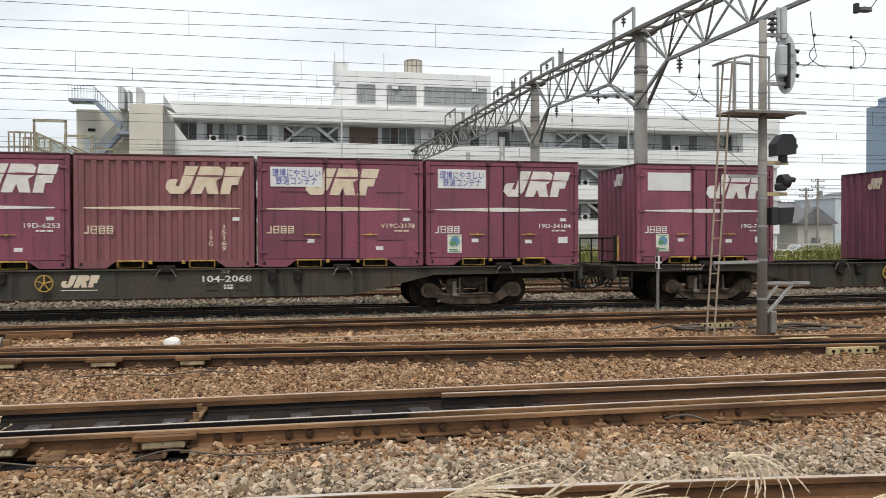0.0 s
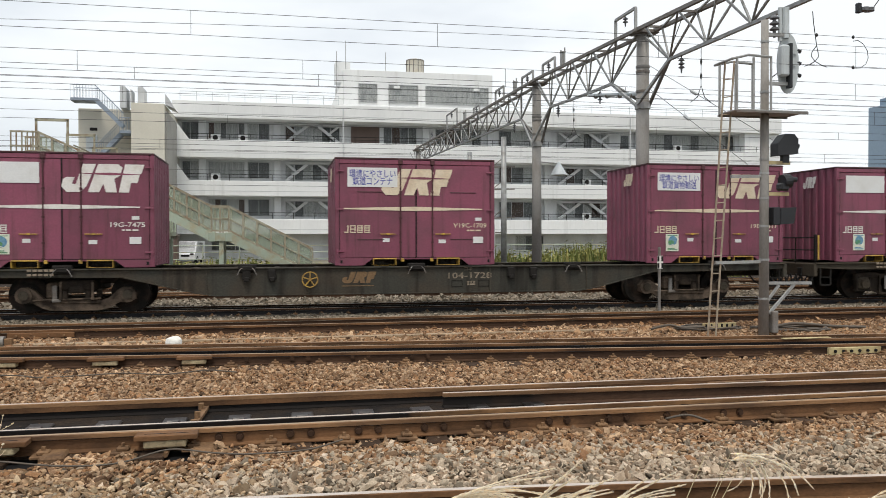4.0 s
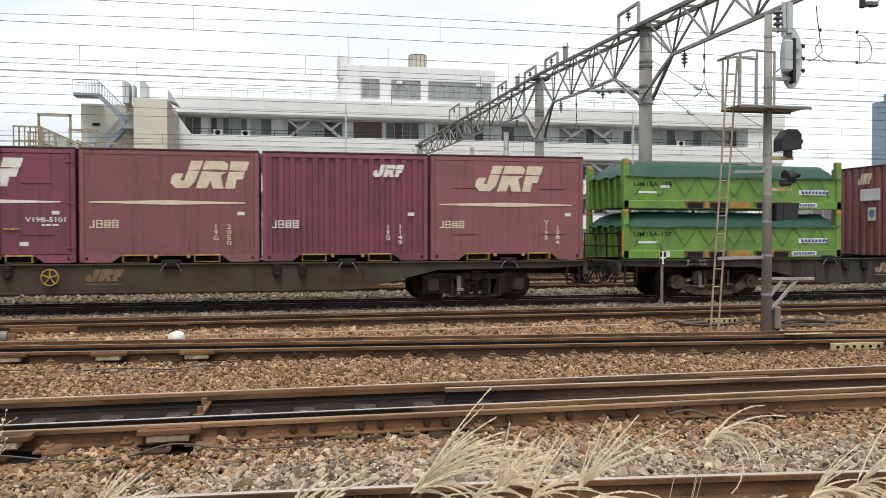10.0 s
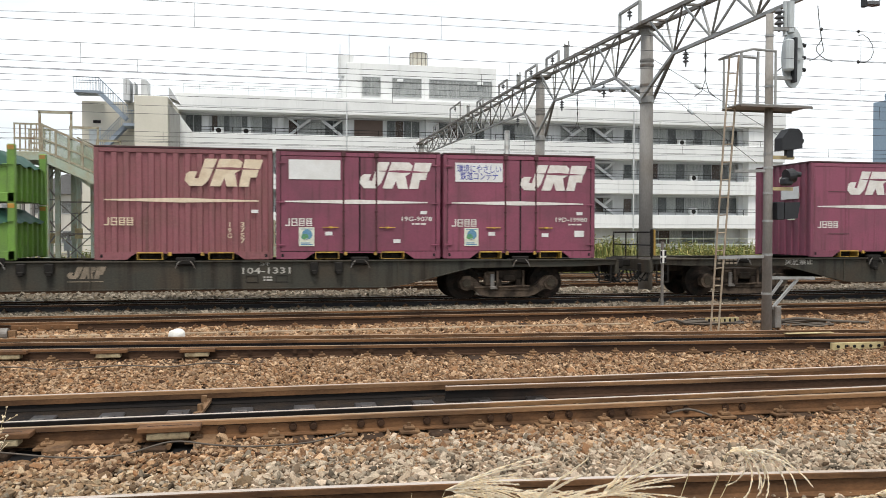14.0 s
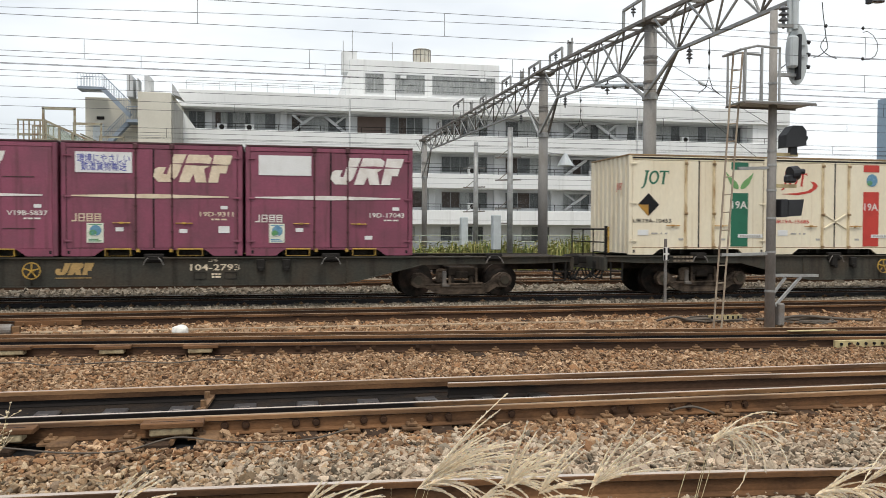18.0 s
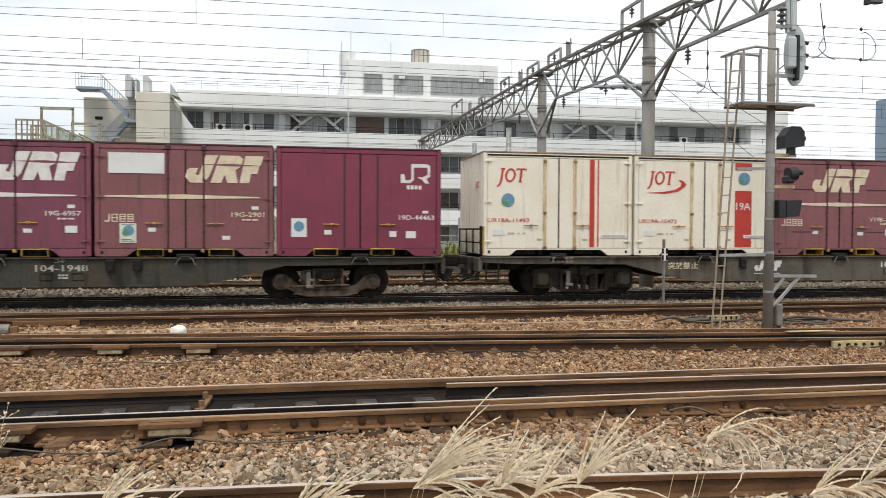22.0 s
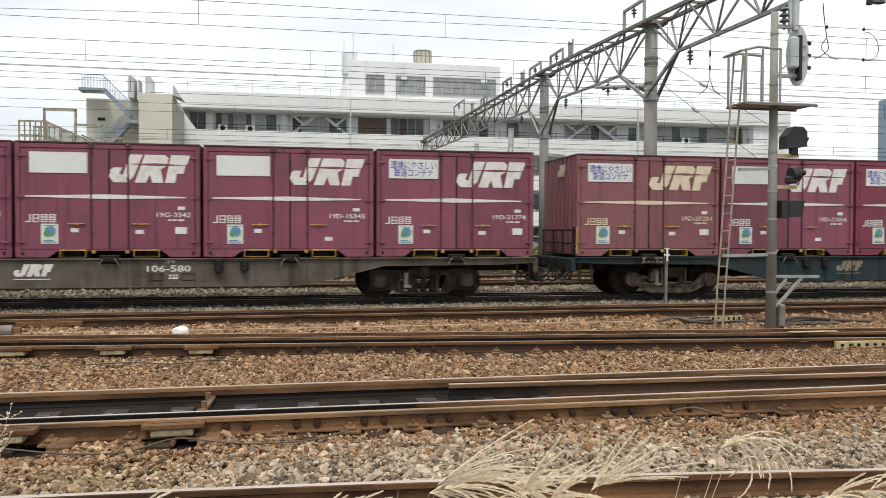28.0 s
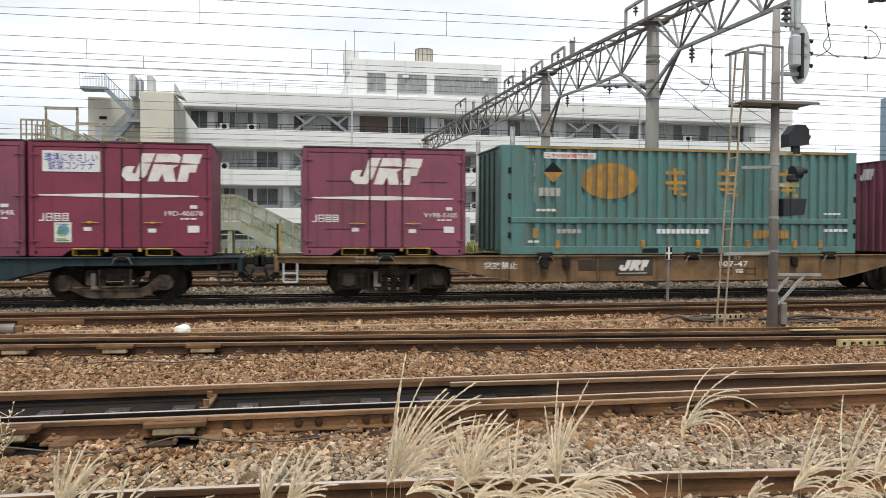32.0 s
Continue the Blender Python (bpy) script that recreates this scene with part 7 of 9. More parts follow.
for x0, y0 in ((8.0, 14.05),):
    tr = thing("cable_grating", (x0, y0, -0.12), "buff painted steel grating beside the mast", "grating")
    part("front", Geo().cbox(0, 0.7, 0, 0.03, 0, 0.1, 0.006), BUFF, tr)
    for i in range(6):
        part("rung", Geo().box(0.05 + i * 0.11, 0.09 + i * 0.11, -0.002, 0.0, 0.02, 0.08), BLACK_PAINT, tr, "dark gap")
post = thing("marker_post", (8.76, 17.35, -0.25), "slim grey marker post with black and white target", "marker post")
part("post", Geo().rod((0, 0, 0), (0, 0, 1.65), 0.035, 10), GALV_DARK, post)
part("target", Geo().cbox(-0.075, 0.075, -0.05, -0.035, 1.15, 1.45, 0.004), WHITE_DECAL, post, "white target plate")
for dx in (-0.05, 0.05):
    for z in (1.16, 1.32):
        part("target_bar", Geo().box(dx - 0.024, dx + 0.024, -0.055, -0.05, z, z + 0.12), BLACK_PAINT, post, "black bar")

# ---- the office building behind the yard ----
BY = 77.0
office = thing("office_building", (0, BY, 0), "white four-storey concrete building with balconies and rooftop storey", "building")
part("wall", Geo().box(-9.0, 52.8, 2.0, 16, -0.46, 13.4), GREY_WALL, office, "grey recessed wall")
BANDS = ((2.05, 3.45), (5.6, 7.0), (9.12, 10.75), (12.75, 14.3))
for z0, z1 in BANDS:
    part("balcony_band", Geo().cbox(-9.2, 53, 0, 2.0, z0, z1, 0.03), WHITE_WALL, office, "white balcony parapet")
    part("band_shadow_gap", Geo().box(-9.2, 53, -0.012, 0.0, z0 + 0.42, z0 + 0.47), GREY_WALL, office, "thin groove line")
for zl in (3.45, 7.0, 10.75):
    part("stair_soffit", Geo().prism([(-9.2, zl), (-9.2, zl + 2.05), (-7.7, zl)], -0.02, 0.12), WHITE_WALL, office, "white sloping stair wall")
part("end_wall", Geo().cbox(48.9, 53.0, 0.4, 2.0, -0.46, 12.75, 0.02), WHITE_WALL, office, "white end bay")


def window_unit(x0, x1, z0, z1, panes, curtain=0.6, y=1.95, board=None):
    """A wide window: frame, mullions and panes, with curtains or dark sheets behind the glass."""
    w = part("window", Geo().box(x0, x1, y - 0.02, y + 0.06, z0, z0 + 0.06).box(x0, x1, y - 0.02, y + 0.06, z1 - 0.06, z1).box(x0, x0 + 0.06, y - 0.02, y + 0.06, z0 + 0.06, z1 - 0.06).box(x1 - 0.06, x1, y - 0.02, y + 0.06, z0 + 0.06, z1 - 0.06), ALU, office, "aluminium window")
    if board:
        part("board", Geo().box(x0 + 0.06, x1 - 0.06, y - 0.01, y + 0.02, z0 + 0.06, z1 - 0.06), board, w, "brown board")
        return
    n = panes
    for i in range(n):
        a, b = x0 + 0.06 + (x1 - x0 - 0.12) * i / n, x0 + 0.06 + (x1 - x0 - 0.12) * (i + 1) / n
        part("pane", Geo().box(a + 0.02, b - 0.02, y + 0.0, y + 0.012, z0 + 0.06, z1 - 0.06), GLASS, w)
        if i:
            part("mullion", Geo().box(a - 0.02, a + 0.02, y - 0.015, y + 0.03, z0 + 0.06, z1 - 0.06), ALU, w)
        if random.random() < curtain:
            part("curtain", Geo().box(a + 0.03, b - 0.03, y + 0.03, y + 0.04, z0 + 0.06, z1 - 0.06), CURTAIN, w, "grey curtain")
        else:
            # a flat dark sheet stands in for the shade of the room
            part("dark_room", Geo().box(a + 0.03, b - 0.03, y + 0.034, y + 0.044, z0 + 0.06, z1 - 0.06), UNLIT_ROOM if random.random() < 0.8 else BROWN_BOARD, w, "dark sheet for the unlit room behind the pane")


FLOORS = ((3.55, 5.5), (7.1, 9.05), (10.8, 12.7))
for k, (z0, z1) in enumerate(FLOORS):
    zs = z0 + 0.15
    window_unit(-8.6, -7.0, zs, z1 - 0.1, 2, 0.2)
    window_unit(-6.2, -2.8, zs + 0.1, z1 - 0.1, 6, 0.75)
    window_unit(-2.6, -0.5, zs + 0.1, z1 - 0.1, 2, 0.3)
    window_unit(0.9, 6.2, zs, z1 - 0.25, 6, 0.6)
    if k == 2:
        window_unit(7.2, 10.1, zs - 0.1, z1 - 0.1, 1, 0, board=BROWN_BOARD)
        window_unit(10.4, 13.8, zs - 0.1, z1 - 0.1, 4, 0.1)
    else:
        window_unit(7.2, 13.8, zs, z1 - 0.1, 6, 0.4)
    window_unit(15.6, 20.4, zs, z1 - 0.15, 5, 0.4)
    window_unit(22.2, 26.2, zs, z1 - 0.15, 3, 0.3)
    window_unit(28.4, 34.2, zs, z1 - 0.2, 6, 0.5)
    window_unit(35.4, 36.4, zs, z1 - 0.3, 1, 0.2)
    window_unit(38.2, 48.6, zs, z1 - 0.1, 10, 0.5)
    for c, half in ((3.55, 2.6), (31.3, 2.9)):
        for s in (-1, 1):
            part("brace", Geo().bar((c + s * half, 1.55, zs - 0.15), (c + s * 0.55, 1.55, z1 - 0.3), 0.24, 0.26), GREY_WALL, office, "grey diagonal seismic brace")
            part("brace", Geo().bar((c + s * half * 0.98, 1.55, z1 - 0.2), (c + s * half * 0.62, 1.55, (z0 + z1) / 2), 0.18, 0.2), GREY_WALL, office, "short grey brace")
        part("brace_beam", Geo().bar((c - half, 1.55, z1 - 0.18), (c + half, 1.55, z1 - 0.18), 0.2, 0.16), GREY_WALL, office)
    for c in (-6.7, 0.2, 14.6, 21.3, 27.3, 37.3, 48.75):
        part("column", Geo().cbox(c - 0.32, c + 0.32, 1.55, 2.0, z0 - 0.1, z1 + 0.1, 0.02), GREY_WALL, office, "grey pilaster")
    n = 40
    for seg in range(8):
        xa, xb = -9.0 + seg * 7.75, -9.0 + (seg + 1) * 7.75
        part("balcony_rail", Geo().rod((xa, 0.1, z0 + 0.5), (xb, 0.1, z0 + 0.5), 0.028, 6), DARK_STEEL, office, "thin dark handrail")
        part("balcony_rail", Geo().rod((xa, 0.1, z0 + 0.22), (xb, 0.1, z0 + 0.22), 0.018, 6), DARK_STEEL, office, "thin dark handrail")
        for i in range(4):
            x = xa + (i + 0.5) * 7.75 / 4
            part("rail_post", Geo().rod((x, 0.1, z0 - 0.12), (x, 0.1, z0 + 0.5), 0.024, 6), DARK_STEEL, office)
    for x in (-5.9, -3.4, 41.2) if k == 2 else (-5.9, 18.2, 31.0, 42.6):
        ac = part("air_conditioner", Geo().cbox(x, x + 0.85, 1.2, 1.55, z0 - 0.05, z0 + 0.65, 0.02), WHITE_WALL, office, "white outdoor air conditioner unit")
        part("fan", Geo().disc((x + 0.42, z0 + 0.3), 1.18, 1.2, 0.24, 0.24, 16), DARK_STEEL, ac, "dark fan grille")
for k, x in enumerate((6.35, 35.6)):
    part("drain_pipe", Geo().rod((x, -0.08, 0.0), (x, -0.08, 13.9), 0.07, 8), GREY_WALL, office, "grey drain pipe")
window_unit(-6.0, -1.5, 0.5, 1.9, 4, 0.2)
window_unit(7.5, 13.0, 0.4, 1.9, 5, 0.2)
window_unit(15.5, 20.0, 0.4, 1.9, 4, 0.2)
window_unit(24.0, 27.0, 0.3, 1.9, 3, 0.2)
window_unit(38.0, 46.0, 0.4, 1.9, 6, 0.2)
roof_rail = part("roof_rail", Geo().rod((-8.6, 1.0, 15.3), (6.0, 1.0, 15.3), 0.03, 6).rod((-8.6, 1.0, 14.9), (6.0, 1.0, 14.9), 0.02, 6), SIGNAL_GREY, office, "pale roof handrail")
for i in range(11):
    part("rail_post", Geo().rod((-8.6 + i * 1.46, 1.0, 14.25), (-8.6 + i * 1.46, 1.0, 15.3), 0.025, 6), SIGNAL_GREY, office)
part("roof_rail", Geo().rod((21.5, 1.0, 15.25), (52.6, 1.0, 15.25), 0.03, 6).rod((21.5, 1.0, 14.8), (52.6, 1.0, 14.8), 0.02, 6), SIGNAL_GREY, office, "pale roof handrail")
for i in range(16):
    part("rail_post", Geo().rod((21.5 + i * 2.07, 1.0, 14.25), (21.5 + i * 2.07, 1.0, 15.25), 0.025, 6), SIGNAL_GREY, office)
top = part("rooftop_storey", Geo().cbox(6.6, 21.85, 3.0, 14, 13.4, 18.35, 0.03), WHITE_WALL, office, "white rooftop storey")
part("rooftop_slope", Geo().prism([(5.2, 14.2), (6.6, 14.2), (6.6, 17.4)], 3.2, 10), WHITE_WALL, office, "white sloping stair roof")
part("chimney", Geo().cbox(5.9, 7.4, 4.0, 5.5, 17.2, 19.3, 0.03), WHITE_WALL, office, "white square flue")
for x0, x1, n in ((8.1, 9.96, 2), (11.1, 14.1, 3), (14.85, 21.4, 7)):
    window_unit(x0, x1, 15.1, 17.0, n, 1.0, y=2.92)
part("canopy", Geo().cbox(6.4, 20.6, 2.3, 3.0, 15.0 - 0.35, 15.0 - 0.22, 0.02), WHITE_WALL, office, "thin white sill band")
for x in (11.6, 19.8):
    part("vent_flap", Geo().cbox(x, x + 0.6, 2.7, 2.95, 16.6, 16.85, 0.02), WHITE_WALL, office, "open white vent flap")
tank = thing("water_tank", (14.2, 82.4, 18.1), "round grey-cream ribbed water tank on the roof", "water tank")
part("tank_body", Geo().lathe([(0.9, 0.15), (0.9, 1.86), (0.8, 1.98), (0.3, 2.05)], 28), TANK, tank)
for k in range(12):
    a = k * math.pi / 6 + 0.2
    part("panel_rib", Geo().rod((0.91 * math.cos(a), 0.91 * math.sin(a), 0.15), (0.91 * math.cos(a), 0.91 * math.sin(a), 1.88), 0.035, 6), GALV_DARK, tank, "dark upright rib")
part("hoop", Geo().lathe([(0.93, 1.84), (0.93, 1.92)], 28), GALV_DARK, tank, "dark hoop")
part("base", Geo().box(-0.95, 0.95, -0.8, 0.8, 0.0, 0.15), GREY_WALL, tank)
for x, h in ((6.9, 3.0), (10.9, 2.0), (6.0, 1.9)):
    part("antenna", Geo().rod((x, 3.6, 18.0 if x > 6.5 else 15), (x, 3.6, 18.3 + h), 0.03, 6), GALV, office, "thin antenna rod")

# ---- the stair tower beside it ----
annex = thing("stair_building", (0, 70, 0), "beige panel building with outside steel stairs", "building")
part("tower", Geo().cbox(-11.58, -8.95, 0, 9, -0.46, 12.8, 0.03), BEIGE_WALL, annex, "beige panel tower")
# the side turned from the light gets a darker wall colour
part("side_wall", Geo().box(-8.948, -8.8, 0.3, 9, -0.46, 12.2), SHADE_WALL, annex, "side wall coloured darker for shade")
part("rear_wall", Geo().cbox(-16.1, -11.58, 2.2, 9, -0.46, 12.55, 0.03), BEIGE_WALL, annex, "beige recessed wall")
for z in (2.6, 5.9, 9.2):
    part("panel_joint", Geo().box(-11.56, -8.97, -0.006, 0.0, z, z + 0.04), SHADE_WALL, annex)
door = part("door", Geo().cbox(-15.5, -14.6, 2.12, 2.2, 8.3, 10.3, 0.01), SIGNAL_GREY, annex, "pale grey steel door")
part("vent", Geo().box(-15.2, -14.6, 2.15, 2.19, 10.7, 10.95), DARK_STEEL, annex, "dark wall vent")
for i, x in enumerate((-12.6, -12.2, -11.8, -11.2, -10.8)):
    part("roof_fin", Geo().cbox(x, x + 0.12 + (0.3 if i in (0, 3) else 0), 1.0, 2.6, 12.5, 14.3 - 0.12 * (i % 3), 0.02), GREY_WALL, annex, "grey louvre fin")
part("roof_wedge", Geo().prism([(-8.95, 12.8), (-8.95, 13.7), (-8.2, 12.5)], 0.5, 3), GREY_WALL, annex)


def steel_stair(parent, xa, za, xb, zb, y0, y1, paint, rail_h=1.05, steps=None):
    """A straight flight along x with stringers, treads and baluster rails."""
    st = part("stair_flight", Geo().bar((xa, y0, za - 0.1), (xb, y0, zb - 0.1), 0.06, 0.34).bar((xa, y1, za - 0.1), (xb, y1, zb - 0.1), 0.06, 0.34), paint, parent, "steel stair flight")
    n = steps or max(6, int(abs(za - zb) / 0.19))
    for i in range(n):
        t = (i + 0.5) / n
        x, z = xa + (xb - xa) * t, za + (zb - za) * t
        part("tread", Geo().box(x - 0.14, x + 0.14, y0, y1, z - 0.02, z + 0.02), paint, st)
    for y in (y0, y1):
        part("handrail", Geo().rod((xa, y, za + rail_h), (xb, y, zb + rail_h), 0.03, 6), paint, st)
        for i in range(n + 1):
            t = i / n
            x, z = xa + (xb - xa) * t, za + (zb - za) * t
            part("baluster", Geo().rod((x, y, z), (x, y, z + rail_h), 0.014, 5), paint, st)
    return st


def steel_landing(parent, xa, xb, y0, y1, z, paint, h=1.05):
    ld = part("landing", Geo().cbox(xa, xb, y0, y1, z - 0.25, z, 0.02), paint, parent, "steel landing")
    for y in (y0, y1):
        part("handrail", Geo().rod((xa, y, z + h), (xb, y, z + h), 0.03, 6), paint, ld)
        n = max(4, int((xb - xa) / 0.22))
        for i in range(n + 1):
            x = xa + (xb - xa) * i / n
            part("baluster", Geo().rod((x, y, z), (x, y, z + h), 0.014, 5), paint, ld)


steel_landing(annex, -16.3, -14.4, 0.4, 1.9, 13.15, BLUE_STEEL)
steel_stair(annex, -14.4, 13.15, -12.3, 11.0, 0.4, 1.1, BLUE_STEEL)
steel_landing(annex, -12.5, -11.6, 0.3, 2.1, 10.55, BLUE_STEEL)
steel_stair(annex, -14.6, 8.2, -12.5, 10.55, 1.2, 1.9, BLUE_STEEL)
steel_stair(annex, -15.0, 4.2, -12.5, 1.6, 0.4, 1.1, BLUE_STEEL)
steel_landing(annex, -12.5, -11.6, 0.3, 2.1, 1.6, BLUE_STEEL)

# an added brown block stands in for the building's dark ground-floor recess
shed = thing("recess_block", (-9.6, 68.6, -0.46), "brown block added for a dark ground-floor recess by the tower", "shed")
part("wall", Geo().cbox(0, 1.75, 0, 1.2, 0, 2.3, 0.03), BROWN_BOARD, shed)
part("roof", Geo().cbox(-0.1, 1.85, -0.12, 1.3, 2.3, 2.4, 0.02), GALV_DARK, shed, "grey flat top of the added block")
for k in range(6):
    part("batten", Geo().box(0.12 + k * 0.3, 0.16 + k * 0.3, -0.03, 0.0, 0.05, 2.28), BROWN_BOARD, shed)

# ---- the footbridge stairs ----
bridge = thing("footbridge_stairs", (0, 36, 0), "faded green steel footbridge stairs with rust streaks", "footbridge")
FLIGHT = [(-9.55, 4.85), (-6.45, 3.45), (-5.75, 3.45), (-2.7, 1.85), (-1.98, 1.85), (1.6, 0.0)]
for y0 in (0.0, 2.0):
    for k, ((xa, za), (xb, zb)) in enumerate(zip(FLIGHT, FLIGHT[1:])):
        part("stringer", Geo().bar((xa, y0, za - 0.16), (xb, y0, zb - 0.16), 0.09, 0.36), BRIDGE_GREEN, bridge, "green steel stringer")
        part("handrail", Geo().bar((xa, y0, za + 1.16), (xb, y0, zb + 1.16), 0.09, 0.09), BRIDGE_RUST, bridge, "rust-streaked cream handrail")
        part("mid_rail", Geo().bar((xa, y0 - 0.02, za + 0.62), (xb, y0 - 0.02, zb + 0.62), 0.05, 0.05), BRIDGE_RUST, bridge)
        part("kink_plate", Geo().cbox(xa - 0.14, xa + 0.14, y0 - 0.058, y0 + 0.058, za - 0.36, za + 0.04, 0.01), BRIDGE_GREEN, bridge)
        part("lower_rail", Geo().bar((xa, y0, za + 0.12), (xb, y0, zb + 0.12), 0.06, 0.06), BRIDGE_RUST, bridge)
        n = 2 if abs(xb - xa) < 1 else 6
        for i in range(n + 1):
            t = i / n
            x, z = xa + (xb - xa) * t, za + (zb - za) * t
            if i < n or k == 4:
                part("rail_post", Geo().bar((x, y0, z - 0.1), (x, y0, z + 1.16), 0.07, 0.07), BRIDGE_RUST, bridge)
            if i < n:
                x2, z2 = xa + (xb - xa) * (t + 1 / n), za + (zb - za) * (t + 1 / n)
                g = Geo().add([(x + 0.04, y0 - 0.012, z + 0.16), (x2 - 0.04, y0 - 0.012, z2 + 0.16), (x2 - 0.04, y0 - 0.012, z2 + 1.1), (x + 0.04, y0 - 0.012, z + 1.1), (x + 0.04, y0 + 0.012, z + 0.16), (x2 - 0.04, y0 + 0.012, z2 + 0.16), (x2 - 0.04, y0 + 0.012, z2 + 1.1), (x + 0.04, y0 + 0.012, z + 1.1)],
                              [(3, 2, 1, 0), (4, 5, 6, 7), (0, 1, 5, 4), (1, 2, 6, 5), (2, 3, 7, 6), (3, 0, 4, 7)])
                part("infill_panel", g, BRIDGE_PANEL, bridge, "pale green infill panel")
    part("platform_beam", Geo().cbox(-10.7, -9.5, y0 - 0.05, y0 + 0.05, 4.55, 4.9, 0.01), BRIDGE_GREEN, bridge)
    for z in (4.98, 5.45, 6.04):
        part("platform_rail", Geo().bar((-10.65, y0, z), (-9.55, y0, z), 0.07, 0.07), BRIDGE_RUST, bridge, "rust-streaked rail")
    for i in range(6):
        x = -10.62 + i * 0.21
        part("rail_post", Geo().bar((x, y0, 4.85), (x, y0, 6.04), 0.05, 0.05), BRIDGE_RUST, bridge)
for k, ((xa, za), (xb, zb)) in enumerate(zip(FLIGHT, FLIGHT[1:])):
    n = 1 if k in (1, 3) else 9
    for i in range(n):
        t = (i + 0.5) / n
        w = 0.36 if n == 1 else 0.17
        part("tread", Geo().box(xa + (xb - xa) * t - w, xa + (xb - xa) * t + w, 0.05, 1.95, za + (zb - za) * t - 0.05, za + (zb - za) * t), BRIDGE_GREEN, bridge)
part("platform", Geo().cbox(-10.7, -9.5, 0.0, 2.0, 4.72, 4.86, 0.01), BRIDGE_GREEN, bridge)
for x, y0, h in ((-10.55, 0.1, 4.55), (-9.45, 0.1, 4.55), (-9.45, 1.9, 4.55), (-8.0, 1.9, 3.7), (-7.3, 1.9, 3.4), (-2.3, 0.1, 1.55), (-2.3, 1.9, 1.55)):
    part("column", Geo().cbox(x - 0.1, x + 0.1, y0 - 0.1, y0 + 0.1, -0.3, h, 0.015), BRIDGE_GREEN, bridge, "green steel column")
for za, zb in ((0.2, 1.6), (1.6, 3.0), (3.0, 4.4)):
    for xa, xb in ((-10.5, -9.5), (-9.5, -10.5)):
        part("lattice", Geo().bar((xa, 2.1, za), (xb, 2.1, zb), 0.06, 0.06), GALV_DARK, bridge, "grey lattice brace")
    part("lattice", Geo().bar((-10.5, 2.1, zb), (-9.5, 2.1, zb), 0.06, 0.06), GALV_DARK, bridge)
for x in (-10.5, -10.9):
    part("lattice_post", Geo().bar((x, 2.1, -0.3), (x, 2.1, 4.6), 0.1, 0.1), GALV_DARK, bridge)
for k, (xa, xb) in enumerate(((-9.45, -8.0), (-8.0, -7.3))):
    for za, zb in ((0.1, 1.5), (1.5, 2.9)):
        part("lattice", Geo().bar((xa, 1.9, za), (xb, 1.9, zb), 0.05, 0.05).bar((xa, 1.9, zb), (xb, 1.9, za), 0.05, 0.05).bar((xa, 1.9, zb), (xb, 1.9, zb), 0.06, 0.06), GALV_DARK, bridge, "grey lattice brace")
# pale posts and boxes standing under the stairs
for k, (x, y, h) in enumerate(((-9.9, 38.6, 2.5), (-9.3, 39.0, 1.9), (-8.7, 38.4, 2.9), (-8.2, 39.2, 2.2), (-7.7, 38.8, 1.6), (-10.3, 38.2, 3.1))):
    ps = thing("conduit_post", (x, y, -0.3), "slim pale post with a small box under the stairs", "post", "posts under the stairs")
    part("shaft", Geo().rod((0, 0, 0), (0, 0, h), 0.05, 8), GALV if k % 2 else BRIDGE_GREEN, ps)
    part("box", Geo().cbox(-0.16, 0.16, -0.12, -0.04, h * 0.55, h * 0.55 + 0.45, 0.01), SIGNAL_GREY if k % 2 else BUFF, ps, "small cabinet")
    part("arm", Geo().bar((-0.35, 0, h - 0.2), (0.35, 0, h - 0.15), 0.05), GALV_DARK, ps)
# the second flight behind, turned back
F2 = [(-9.0, 4.4), (-5.64, 1.95), (-4.8, 1.95)]
for y0 in (3.4, 5.2):
    for (xa, za), (xb, zb) in zip(F2, F2[1:]):
        part("stringer", Geo().bar((xa, y0, za - 0.16), (xb, y0, zb - 0.16), 0.09, 0.34), BRIDGE_GREEN, bridge)
        part("handrail", Geo().bar((xa, y0, za + 1.1), (xb, y0, zb + 1.1), 0.07, 0.07), BRIDGE_RUST, bridge)
        for i in range(7):
            t = i / 6
            x, z = xa + (xb - xa) * t, za + (zb - za) * t
            part("rail_post", Geo().bar((x, y0, z), (x, y0, z + 1.1), 0.05, 0.05), BRIDGE_GREEN, bridge)
        g = Geo().add([(xa, y0 + 0.03, za), (xb, y0 + 0.03, zb), (xb, y0 + 0.03, zb + 1.05), (xa, y0 + 0.03, za + 1.05), (xa, y0 + 0.05, za), (xb, y0 + 0.05, zb), (xb, y0 + 0.05, zb + 1.05), (xa, y0 + 0.05, za + 1.05)], [(3, 2, 1, 0), (4, 5, 6, 7), (0, 1, 5, 4), (1, 2, 6, 5), (2, 3, 7, 6), (3, 0, 4, 7)])
        part("infill_panel", g, BRIDGE_PANEL, bridge, "pale green infill panel")
part("landing", Geo().cbox(-5.7, -4.75, 3.4, 5.2, 1.75, 1.95, 0.01), BRIDGE_GREEN, bridge)
for x in (-5.5, -4.9):
    part("column", Geo().cbox(x - 0.1, x + 0.1, 4.2, 4.4, -0.3, 1.75, 0.01), BRIDGE_GREEN, bridge)
for i in range(12):
    t = (i + 0.5) / 12
    part("tread", Geo().box(-9.0 + 3.36 * t - 0.14, -9.0 + 3.36 * t + 0.14, 3.45, 5.15, 4.4 - 2.45 * t - 0.04, 4.4 - 2.45 * t), BRIDGE_GREEN, bridge)
